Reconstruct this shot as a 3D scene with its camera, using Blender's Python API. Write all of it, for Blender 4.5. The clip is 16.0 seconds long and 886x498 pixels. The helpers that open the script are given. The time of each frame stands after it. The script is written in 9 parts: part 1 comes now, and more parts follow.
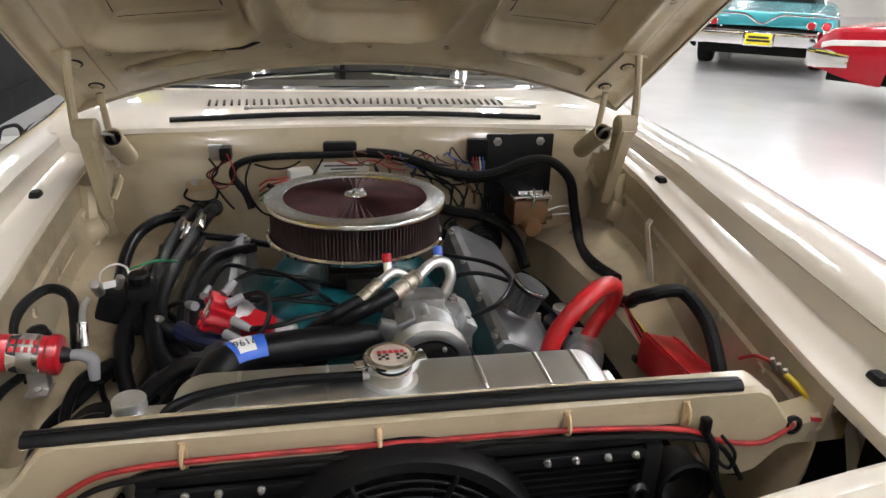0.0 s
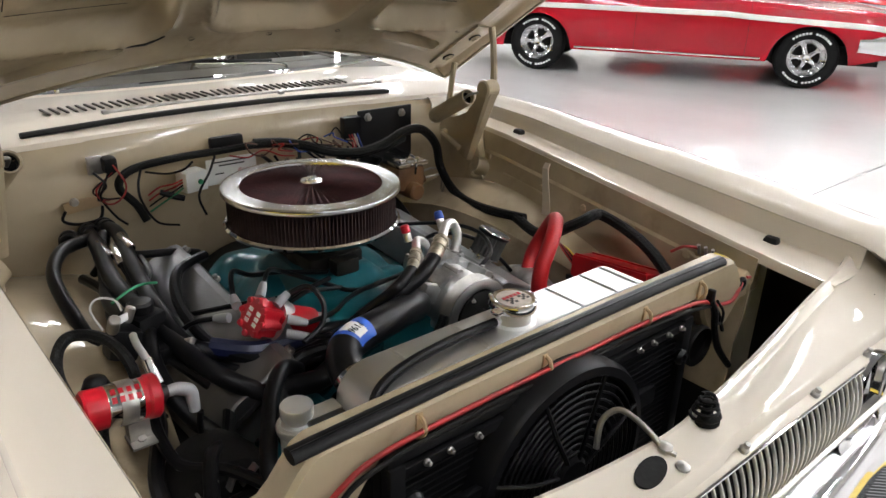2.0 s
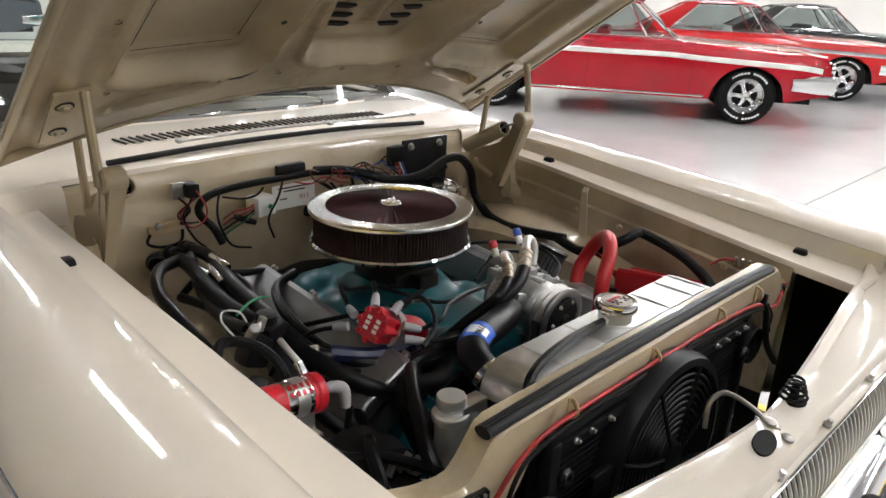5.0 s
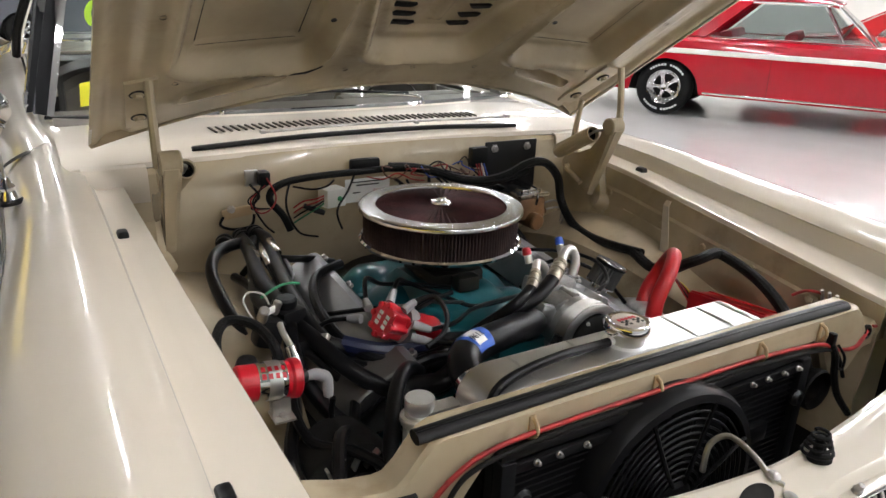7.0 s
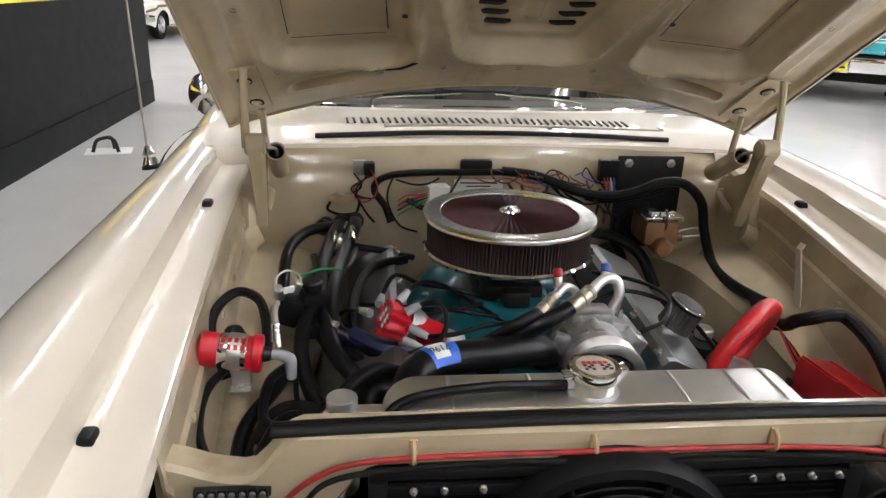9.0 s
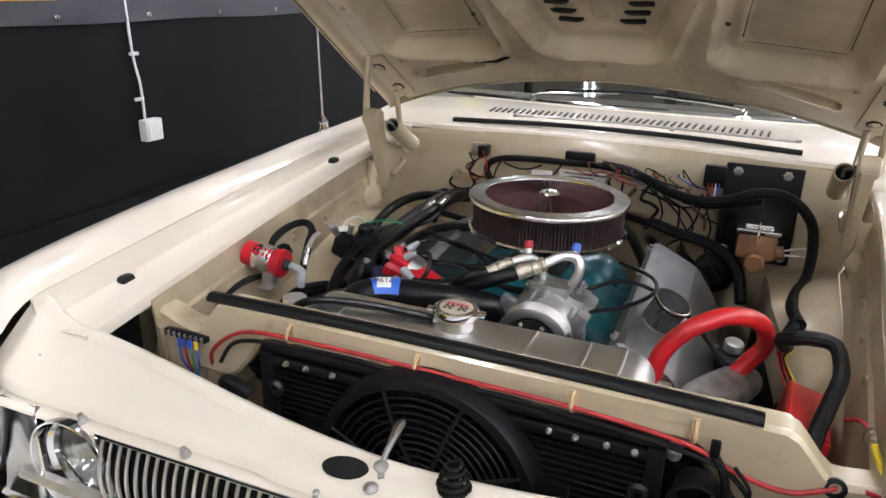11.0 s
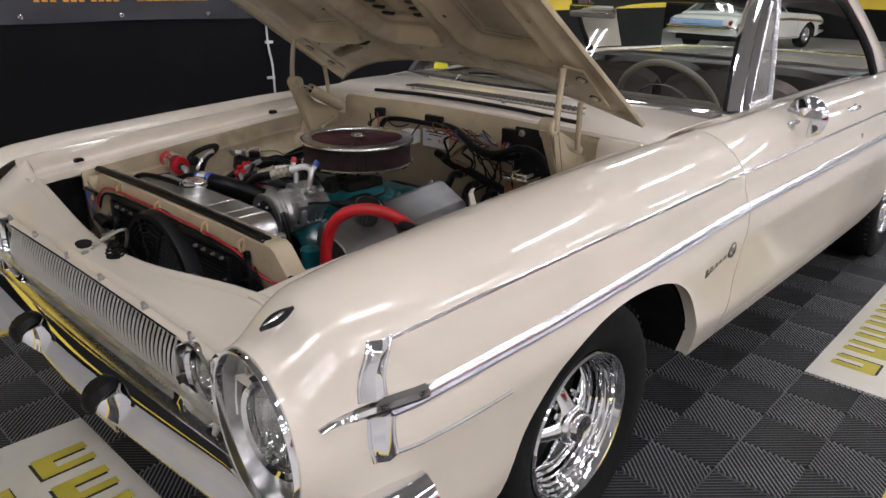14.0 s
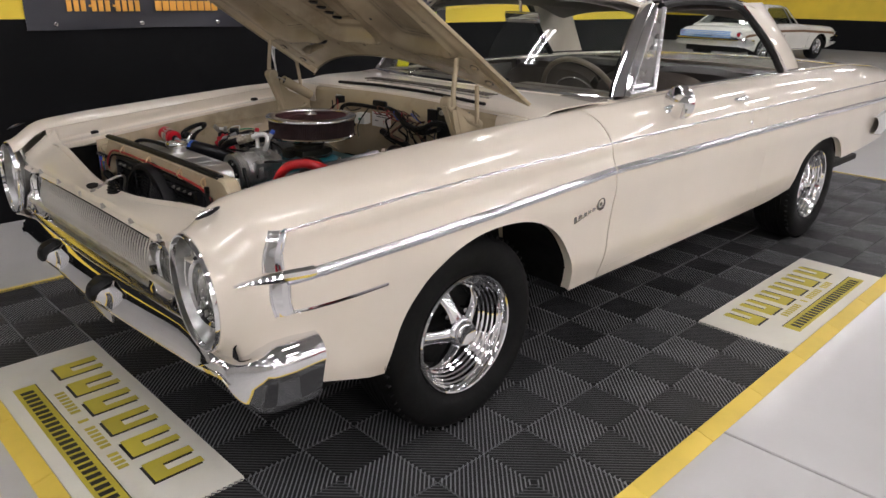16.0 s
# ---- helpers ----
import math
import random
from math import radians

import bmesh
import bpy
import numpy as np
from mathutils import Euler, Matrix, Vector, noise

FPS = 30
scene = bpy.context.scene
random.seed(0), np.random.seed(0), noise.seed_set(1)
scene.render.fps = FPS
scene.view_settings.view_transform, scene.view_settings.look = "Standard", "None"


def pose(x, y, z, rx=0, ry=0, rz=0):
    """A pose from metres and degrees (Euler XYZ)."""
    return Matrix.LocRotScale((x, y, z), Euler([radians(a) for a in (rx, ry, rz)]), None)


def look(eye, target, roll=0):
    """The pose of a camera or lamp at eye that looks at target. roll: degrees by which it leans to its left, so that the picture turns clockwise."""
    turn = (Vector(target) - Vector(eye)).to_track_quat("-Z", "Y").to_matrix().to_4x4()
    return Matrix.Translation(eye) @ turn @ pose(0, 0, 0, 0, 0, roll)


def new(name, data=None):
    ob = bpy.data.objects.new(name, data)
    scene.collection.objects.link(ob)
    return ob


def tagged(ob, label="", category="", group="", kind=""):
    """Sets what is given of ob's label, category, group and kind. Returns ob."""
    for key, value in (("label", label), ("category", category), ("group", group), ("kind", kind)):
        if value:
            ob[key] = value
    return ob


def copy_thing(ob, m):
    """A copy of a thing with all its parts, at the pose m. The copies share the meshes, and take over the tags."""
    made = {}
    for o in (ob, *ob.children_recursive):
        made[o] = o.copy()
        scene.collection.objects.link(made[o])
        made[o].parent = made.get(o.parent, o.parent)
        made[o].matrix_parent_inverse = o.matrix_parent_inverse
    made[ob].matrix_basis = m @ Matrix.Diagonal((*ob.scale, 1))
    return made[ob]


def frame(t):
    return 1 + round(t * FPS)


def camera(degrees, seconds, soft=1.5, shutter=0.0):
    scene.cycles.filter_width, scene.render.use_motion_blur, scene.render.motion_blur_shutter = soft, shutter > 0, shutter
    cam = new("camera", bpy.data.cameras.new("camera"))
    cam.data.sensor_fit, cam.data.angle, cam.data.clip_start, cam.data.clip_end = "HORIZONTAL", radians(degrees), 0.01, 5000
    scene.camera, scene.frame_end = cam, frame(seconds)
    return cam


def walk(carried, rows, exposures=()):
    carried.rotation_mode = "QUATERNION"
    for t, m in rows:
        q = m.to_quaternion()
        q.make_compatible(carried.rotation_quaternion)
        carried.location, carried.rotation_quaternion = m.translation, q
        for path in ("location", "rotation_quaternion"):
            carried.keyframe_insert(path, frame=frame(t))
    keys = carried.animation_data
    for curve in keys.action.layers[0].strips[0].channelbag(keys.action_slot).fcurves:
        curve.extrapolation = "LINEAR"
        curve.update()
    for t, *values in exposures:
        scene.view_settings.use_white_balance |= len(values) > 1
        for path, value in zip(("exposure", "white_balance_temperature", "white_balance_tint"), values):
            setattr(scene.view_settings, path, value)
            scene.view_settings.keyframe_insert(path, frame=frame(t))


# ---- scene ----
cam = camera(63.7, 16.0)
PATH = [
    (0, (-0.12, -0.331, 1.319), (0.227, 1.493, 0.574), 1.8),
    (0.5, (-0.26, -0.318, 1.323), (0.326, 1.43, 0.549), 1.5),
    (1, (-0.359, -0.242, 1.319), (0.436, 1.418, 0.536), 1.8),
    (1.5, (-0.563, -0.179, 1.311), (0.456, 1.355, 0.532), 1.7),
    (2, (-0.689, -0.194, 1.325), (0.507, 1.207, 0.547), 1.5),
    (2.5, (-0.793, -0.179, 1.342), (0.51, 1.121, 0.561), 1.6),
    (3, (-0.933, -0.133, 1.345), (0.445, 1.088, 0.564), 1.6),
    (3.5, (-0.984, -0.112, 1.34), (0.422, 1.089, 0.578), 1.9),
    (4, (-1.007, -0.098, 1.336), (0.403, 1.124, 0.616), 2.3),
    (6.5, (-0.806, -0.19, 1.311), (0.284, 1.34, 0.623), 2.1),
    (7, (-0.755, -0.25, 1.323), (0.211, 1.36, 0.636), 2.2),
    (7.5, (-0.713, -0.332, 1.333), (0.133, 1.346, 0.648), 2.0),
    (8, (-0.604, -0.357, 1.34), (0.094, 1.387, 0.653), 2.1),
    (8.5, (-0.432, -0.327, 1.33), (0.02, 1.494, 0.637), 2.3),
    (9, (-0.324, -0.343, 1.32), (-0.105, 1.518, 0.622), 2.1),
    (11.5, (0.532, -0.474, 1.322), (-0.361, 1.175, 0.625), 1.1),
    (12, (0.762, -0.369, 1.326), (-0.254, 1.206, 0.629), 0.9),
    (12.5, (0.95, -0.294, 1.323), (-0.166, 1.211, 0.623), 0.8),
    (13, (1.145, -0.361, 1.338), (-0.032, 1.098, 0.639), 0.9),
    (13.5, (1.349, -0.429, 1.355), (0.123, 0.987, 0.653), 1.0),
    (14, (1.567, -0.41, 1.347), (0.294, 0.962, 0.644), 1.0),
    (14.5, (1.735, -0.435, 1.342), (0.421, 0.9, 0.642), 1.1),
    (15, (1.89, -0.544, 1.352), (0.56, 0.777, 0.655), 0.9),
    (15.5, (2.04, -0.596, 1.351), (0.707, 0.723, 0.656), 0.8),
    (16, (2.207, -0.581, 1.344), (0.869, 0.744, 0.671), 0.9),
]
walk(cam, [(t, look(eye, target, roll)) for t, eye, target, roll in PATH],
     exposures=[(0, 0.5, 6500, 11), (1.5, 0.44, 6500, 11), (4, 0.38, 6550, 11), (7, 0.44, 6550, 11), (9, 0.58, 6500, 11), (11.5, 0.8, 6150, 13), (12, 0.66, 6100, 13), (12.5, 0.4, 6100, 14), (13.5, -0.06, 6300, 16), (14.5, -0.34, 6500, 16), (16, -0.3, 6650, 16)])


# ---- world and light ----
world = bpy.data.worlds.new("showroom_air")
scene.world = world
world.use_nodes = True
world.node_tree.nodes["Background"].inputs[0].default_value = (1.0, 0.97, 0.93, 1)
world.node_tree.nodes["Background"].inputs[1].default_value = 0.05


# ---- materials ----
def material(name, color, rough=0.5, metal=0.0, vary=0.08, scale=6.0, bump=0.0, bscale=60.0, coat=0.0, spec=0.5,
             color2=None, stain=0.0, stain_color=(0.1, 0.08, 0.06), stain_scale=3.0, rvary=0.1, coat_rough=0.02):
    """A surface with slow and fine variation of tone, gloss and relief."""
    m = bpy.data.materials.new(name)
    m.use_nodes = True
    nt = m.node_tree
    b = nt.nodes["Principled BSDF"]
    tc = nt.nodes.new("ShaderNodeTexCoord")
    n1 = nt.nodes.new("ShaderNodeTexNoise")
    n1.inputs["Scale"].default_value = scale
    n1.inputs["Detail"].default_value = 6
    nt.links.new(tc.outputs["Object"], n1.inputs["Vector"])
    ramp = nt.nodes.new("ShaderNodeValToRGB")
    c2 = color2 or tuple(max(0, c * (1 - 2 * vary)) for c in color)
    ramp.color_ramp.elements[0].color = (*c2, 1)
    ramp.color_ramp.elements[1].color = (*tuple(min(1, c * (1 + vary * 0.6)) for c in color), 1)
    ramp.color_ramp.elements[0].position, ramp.color_ramp.elements[1].position = 0.3, 0.65
    nt.links.new(n1.outputs["Fac"], ramp.inputs[0])
    out = ramp.outputs[0]
    if stain > 0:
        n2 = nt.nodes.new("ShaderNodeTexNoise")
        n2.inputs["Scale"].default_value = stain_scale
        n2.inputs["Detail"].default_value = 9
        n2.inputs["Roughness"].default_value = 0.65
        nt.links.new(tc.outputs["Object"], n2.inputs["Vector"])
        r2 = nt.nodes.new("ShaderNodeValToRGB")
        r2.color_ramp.elements[0].position, r2.color_ramp.elements[1].position = 0.55, 0.75
        r2.color_ramp.elements[0].color, r2.color_ramp.elements[1].color = (0, 0, 0, 1), (stain, stain, stain, 1)
        nt.links.new(n2.outputs["Fac"], r2.inputs[0])
        mix = nt.nodes.new("ShaderNodeMixRGB")
        mix.inputs[2].default_value = (*stain_color, 1)
        nt.links.new(r2.outputs[0], mix.inputs[0])
        nt.links.new(out, mix.inputs[1])
        out = mix.outputs[0]
    nt.links.new(out, b.inputs["Base Color"])
    mr = nt.nodes.new("ShaderNodeMapRange")
    mr.inputs["To Min"].default_value = max(0.02, rough - rvary * rough)
    mr.inputs["To Max"].default_value = min(1, rough + rvary * rough)
    n3 = nt.nodes.new("ShaderNodeTexNoise")
    n3.inputs["Scale"].default_value = scale * 4.3
    n3.inputs["Detail"].default_value = 4
    nt.links.new(tc.outputs["Object"], n3.inputs["Vector"])
    nt.links.new(n3.outputs["Fac"], mr.inputs["Value"])
    nt.links.new(mr.outputs[0], b.inputs["Roughness"])
    b.inputs["Metallic"].default_value = metal
    b.inputs["Specular IOR Level"].default_value = spec
    b.inputs["Coat Weight"].default_value = coat
    b.inputs["Coat Roughness"].default_value = coat_rough
    if bump > 0:
        n4 = nt.nodes.new("ShaderNodeTexNoise")
        n4.inputs["Scale"].default_value = bscale
        n4.inputs["Detail"].default_value = 5
        nt.links.new(tc.outputs["Object"], n4.inputs["Vector"])
        bp = nt.nodes.new("ShaderNodeBump")
        bp.inputs["Strength"].default_value = bump
        bp.inputs["Distance"].default_value = 0.004
        nt.links.new(n4.outputs["Fac"], bp.inputs["Height"])
        nt.links.new(bp.outputs[0], b.inputs["Normal"])
    return m


def glow(name, color, strength):
    m = bpy.data.materials.new(name)
    m.use_nodes = True
    b = m.node_tree.nodes["Principled BSDF"]
    b.inputs["Base Color"].default_value = (0.8, 0.8, 0.8, 1)
    b.inputs["Emission Color"].default_value = (*color, 1)
    b.inputs["Emission Strength"].default_value = strength
    return m


def glass(name, tint=(0.9, 0.95, 0.93), rough=0.0, haze=0.0):
    m = bpy.data.materials.new(name)
    m.use_nodes = True
    nt = m.node_tree
    nt.nodes.remove(nt.nodes["Principled BSDF"])
    tr, gl, mx, fr, pw, ma = (nt.nodes.new(k) for k in ("ShaderNodeBsdfTransparent", "ShaderNodeBsdfGlossy", "ShaderNodeMixShader", "ShaderNodeLayerWeight", "ShaderNodeMath", "ShaderNodeMath"))
    tr.inputs[0].default_value = (*tint, 1)
    gl.inputs["Roughness"].default_value = rough
    fr.inputs[0].default_value = 0.5
    pw.operation, pw.inputs[1].default_value = "POWER", 4.0
    ma.operation, ma.inputs[1].default_value, ma.inputs[2].default_value = "MULTIPLY_ADD", 0.8, 0.05
    nt.links.new(fr.outputs["Facing"], pw.inputs[0])
    nt.links.new(pw.outputs[0], ma.inputs[0])
    nt.links.new(ma.outputs[0], mx.inputs[0])
    nt.links.new(tr.outputs[0], mx.inputs[1])
    nt.links.new(gl.outputs[0], mx.inputs[2])
    out = mx
    if haze:
        # an uneven grey veil puts the pane's pale reflection into its colour
        df, hz, ns, mp = (nt.nodes.new(k) for k in ("ShaderNodeBsdfDiffuse", "ShaderNodeMixShader", "ShaderNodeTexNoise", "ShaderNodeMapRange"))
        df.inputs[0].default_value = (0.33, 0.32, 0.31, 1)
        ns.inputs["Scale"].default_value = 5.0
        mp.inputs[3].default_value, mp.inputs[4].default_value = haze * 0.7, haze * 1.3
        nt.links.new(ns.outputs["Fac"], mp.inputs[0])
        nt.links.new(mp.outputs[0], hz.inputs[0])
        nt.links.new(mx.outputs[0], hz.inputs[1])
        nt.links.new(df.outputs[0], hz.inputs[2])
        out = hz
    nt.links.new(out.outputs[0], nt.nodes["Material Output"].inputs[0])
    return m


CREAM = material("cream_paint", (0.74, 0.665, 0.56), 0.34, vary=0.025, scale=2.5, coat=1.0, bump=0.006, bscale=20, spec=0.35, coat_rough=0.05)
# Same cream as outside, darkened and yellowed in its colour for the hood's shade.
CREAM_IN = material("cream_paint_in_shade", (0.49, 0.405, 0.275), 0.2, vary=0.09, scale=5, bump=0.06, bscale=18, coat=0.4, stain=0.6, stain_color=(0.30, 0.22, 0.13), stain_scale=9)
# Grubby cream whose darker base also carries the shade along the inner fenders.
GRUBBY_SHADED = material("grubby_shaded_inner_panel", (0.46, 0.375, 0.25), 0.3, vary=0.14, scale=6, bump=0.08, bscale=26, coat=0.3, stain=0.75, stain_color=(0.2, 0.145, 0.08), stain_scale=8)
# Stained hood cream; its brown base puts the underside's shade into the colour.
HOOD_IN = material("grubby_shaded_hood_cream", (0.48, 0.395, 0.268), 0.24, vary=0.16, scale=4, bump=0.09, bscale=24, coat=0.35, stain=0.75, stain_color=(0.23, 0.165, 0.09), stain_scale=5)
CHROME = material("chrome", (0.86, 0.86, 0.87), 0.06, metal=1, vary=0.03, rvary=0.5)
WORN_CHROME = material("worn_chrome", (0.72, 0.71, 0.69), 0.16, metal=1, vary=0.08, rvary=0.5, scale=14)
BRIGHT_TRIM = material("bright_trim", (0.82, 0.82, 0.83), 0.2, metal=1, vary=0.06, rvary=0.4, scale=20, bump=0.05, bscale=60)
ALU = material("brushed_aluminium", (0.87, 0.87, 0.86), 0.36, metal=1, vary=0.03, scale=9, rvary=0.4)
CAST = material("cast_aluminium", (0.55, 0.55, 0.545), 0.36, metal=0.9, vary=0.22, scale=25, bump=0.25, bscale=220, stain=0.5, stain_color=(0.16, 0.155, 0.15), stain_scale=22)
VALVE = material("valve_cover_alloy", (0.28, 0.28, 0.285), 0.44, metal=0.95, vary=0.1, scale=12, bump=0.08, bscale=160)
STEEL = material("dull_steel", (0.5, 0.48, 0.45), 0.4, metal=0.9, vary=0.15, scale=30)
RUBBER = material("black_rubber", (0.007, 0.007, 0.0075), 0.45, spec=0.22, vary=0.2, scale=20, bump=0.03, bscale=150)
HOSE = material("black_hose", (0.006, 0.006, 0.007), 0.3, spec=0.2, vary=0.2, scale=30, bump=0.012, bscale=120)
LOOM = material("ribbed_loom", (0.007, 0.007, 0.007), 0.5, spec=0.18, vary=0.2, scale=40, bump=0.5, bscale=260)
PLASTIC = material("black_plastic", (0.007, 0.007, 0.008), 0.42, spec=0.22, vary=0.15, scale=15)
BLACK = material("satin_black_metal", (0.008, 0.008, 0.009), 0.42, spec=0.35, vary=0.2, scale=12, bump=0.05)
# Grimy metal; also colours surfaces near-black where the bay is only in shade.
GRIME_SHADE = material("dark_grime_and_shade", (0.010, 0.0095, 0.009), 0.65, spec=0.15, vary=0.3, scale=20, bump=0.2, bscale=90)
RED = material("red_plastic", (0.5, 0.008, 0.02), 0.3, vary=0.08, scale=10, coat=0.2)
RED_HOSE = material("red_rubber_hose", (0.52, 0.014, 0.018), 0.38, vary=0.08, scale=14)
RED_BOX = material("red_anodised_box", (0.55, 0.014, 0.02), 0.3, metal=0.2, vary=0.1, scale=14)
RED_WIRE = material("red_wire", (0.40, 0.022, 0.022), 0.5, vary=0.25, scale=40, stain=0.5, stain_color=(0.16, 0.02, 0.02), stain_scale=30)
DULL_WIRE = material("dull_brown_wire", (0.13, 0.055, 0.03), 0.5, vary=0.3, scale=40)
BLUE_WIRE = material("blue_wire", (0.03, 0.09, 0.45), 0.42)
YELLOW_WIRE = material("yellow_wire", (0.75, 0.55, 0.03), 0.42)
GREEN_WIRE = material("green_wire", (0.03, 0.24, 0.11), 0.42)
WHITE_WIRE = material("white_wire", (0.7, 0.7, 0.66), 0.42)
TURQ = material("turquoise_engine_paint", (0.008, 0.115, 0.14), 0.3, vary=0.18, scale=9, bump=0.12, bscale=60, coat=0.15, stain=0.35, stain_color=(0.02, 0.05, 0.055), stain_scale=8)
GREY_BOOT = material("grey_silicone_boot", (0.3, 0.3, 0.31), 0.5, vary=0.08)
FILTER_TOP = material("red_oiled_gauze_top", (0.06, 0.013, 0.015), 0.7, vary=0.2, scale=30, bump=0.4, bscale=300)
FILTER = material("red_oiled_gauze", (0.045, 0.023, 0.022), 0.75, vary=0.2, scale=30, bump=0.4, bscale=300)
BROWN = material("rusty_brown_casting", (0.2, 0.1, 0.042), 0.5, vary=0.3, scale=14, bump=0.2, bscale=80, stain=0.5, stain_color=(0.06, 0.03, 0.015), stain_scale=12)
WHITE = material("white_label", (0.78, 0.78, 0.75), 0.45, vary=0.04)
BLUE = material("blue_label", (0.03, 0.12, 0.55), 0.35)
TYRE = material("tyre_rubber", (0.006, 0.006, 0.006), 0.7, spec=0.18, vary=0.2, scale=15, bump=0.1, bscale=120)
BRONZE = material("tan_clip", (0.5, 0.36, 0.2), 0.5, vary=0.1)
VINYL = material("grey_brown_vinyl", (0.14, 0.118, 0.1), 0.5, vary=0.12, scale=10, bump=0.15, bscale=160)
VINYL_DARK = material("dark_vinyl", (0.045, 0.038, 0.034), 0.5, vary=0.15, scale=10, bump=0.15, bscale=160)
HEADLINER = material("grey_headliner", (0.24, 0.22, 0.2), 0.8, vary=0.06)
GRILLE_M = material("dull_grille_metal", (0.66, 0.64, 0.59), 0.34, metal=0.85, vary=0.12, scale=14, rvary=0.4)
GLASS = glass("clear_glass")
HAZY = glass("veiled_vent_glass", haze=0.5)
LENS = glass("lamp_lens", (0.93, 0.93, 0.92), 0.05)


# ---- building helpers ----
class Geo:
    """Gathers vertices and faces of one mesh."""

    def __init__(self):
        self.v, self.f = [], []

    def add(self, vs, fs, m=None):
        k = len(self.v)
        self.v += [tuple(m @ Vector(p)) if m is not None else tuple(p) for p in vs]
        self.f += [tuple(k + i for i in f) for f in fs]
        return self

    def grid(self, rows, wrap=False):
        n = len(rows[0])
        vs = [p for r in rows for p in r]
        fs = []
        for i in range(len(rows) - 1):
            for j in range(n if wrap else n - 1):
                a, b = i * n + j, i * n + (j + 1) % n
                fs.append((a, b, b + n, a + n))
        return self.add(vs, fs)

    def box(self, c, size, bevel=0.0, rot=None, seg=2, taper=1.0):
        bm = bmesh.new()
        bmesh.ops.create_cube(bm, size=1)
        for v in bm.verts:
            k = taper if v.co.z > 0 else 1.0
            v.co = Vector((v.co.x * size[0] * k, v.co.y * size[1] * k, v.co.z * size[2]))
        if bevel > 0:
            bmesh.ops.bevel(bm, geom=bm.edges[:], offset=bevel, segments=seg, affect="EDGES", profile=0.6)
        m = Matrix.Translation(c) @ (rot.to_4x4() if rot is not None else Matrix())
        bm.verts.index_update()
        self.add([v.co for v in bm.verts], [[v.index for v in f.verts] for f in bm.faces], m)
        bm.free()
        return self

    def lathe(self, profile, origin=(0, 0, 0), axis=(0, 0, 1), n=32, a0=0.0, a1=360.0):
        q = Vector((0, 0, 1)).rotation_difference(Vector(axis).normalized()).to_matrix().to_4x4()
        m = Matrix.Translation(origin) @ q
        full = abs(a1 - a0) >= 359.9
        k = n if full else n + 1
        rows = []
        for r, h in profile:
            rows.append([m @ Vector((r * math.cos(radians(a0 + (a1 - a0) * i / n)), r * math.sin(radians(a0 + (a1 - a0) * i / n)), h)) for i in range(k)])
        return self.grid(rows, wrap=full)

    def cyl(self, p0, p1, r0, r1=None, n=20, chamfer=0.0):
        p0, p1 = Vector(p0), Vector(p1)
        r1 = r0 if r1 is None else r1
        h = (p1 - p0).length
        c = chamfer
        prof = [(0.0001, 0), (r0 - c, 0), (r0, c), (r1, h - c), (r1 - c, h), (0.0001, h)]
        return self.lathe(prof, p0, p1 - p0, n)

    def tube(self, pts, r, n=10, steps=6, caps=True, ridge=0.0):
        """A pipe along a smooth line through the points. r: one radius, or one for each point."""
        P = [Vector(p) for p in pts]
        R = list(r) if isinstance(r, (list, tuple)) else [r] * len(P)
        path, rad = [], []
        for i in range(len(P) - 1):
            a, b, c, d = P[max(i - 1, 0)], P[i], P[i + 1], P[min(i + 2, len(P) - 1)]
            for s in range(steps):
                t = s / steps
                path.append(0.5 * ((2 * b) + (c - a) * t + (2 * a - 5 * b + 4 * c - d) * t * t + (3 * b - a - 3 * c + d) * t ** 3))
                rad.append(R[i] + (R[i + 1] - R[i]) * t)
        path.append(P[-1])
        rad.append(R[-1])
        rows = []
        tan = (path[1] - path[0]).normalized()
        side = tan.orthogonal().normalized()
        for i, p in enumerate(path):
            t2 = (path[min(i + 1, len(path) - 1)] - path[max(i - 1, 0)])
            t2 = t2.normalized() if t2.length > 1e-9 else tan
            side = (tan.rotation_difference(t2) @ side).normalized()
            tan = t2
            up = tan.cross(side)
            rr = rad[i] * (1 + (ridge if i % 2 else 0))
            rows.append([p + rr * (math.cos(2 * math.pi * k / n) * side + math.sin(2 * math.pi * k / n) * up) for k in range(n)])
        k0 = len(self.v)
        self.grid(rows, wrap=True)
        if caps:
            self.f.append(tuple(k0 + i for i in range(n)))
            e = k0 + (len(rows) - 1) * n
            self.f.append(tuple(e + i for i in range(n)))
        return self

    def ball(self, c, r, n=16, squash=(1, 1, 1)):
        rows = []
        for i in range(n // 2 + 1):
            a = math.pi * i / (n // 2)
            rr = max(math.sin(a), 0.001)
            rows.append([Vector(c) + Vector((r * squash[0] * rr * math.cos(2 * math.pi * j / n), r * squash[1] * rr * math.sin(2 * math.pi * j / n), r * squash[2] * math.cos(a))) for j in range(n)])
        return self.grid(rows, wrap=True)

    def torus(self, c, R, r, axis=(0, 0, 1), n=36, k=10, sx=1.0):
        q = Vector((0, 0, 1)).rotation_difference(Vector(axis).normalized()).to_matrix().to_4x4()
        m = Matrix.Translation(c) @ q
        rows = []
        for i in range(n + 1):
            a = 2 * math.pi * i / n
            rows.append([m @ Vector(((R + r * math.cos(2 * math.pi * j / k)) * math.cos(a) * sx, (R + r * math.cos(2 * math.pi * j / k)) * math.sin(a), r * math.sin(2 * math.pi * j / k))) for j in range(k)])
        return self.grid(rows, wrap=True)

    def prism(self, poly, depth, m):
        """A flat outline in x and y, raised from z 0 to depth, laid by the matrix m."""
        n = len(poly)
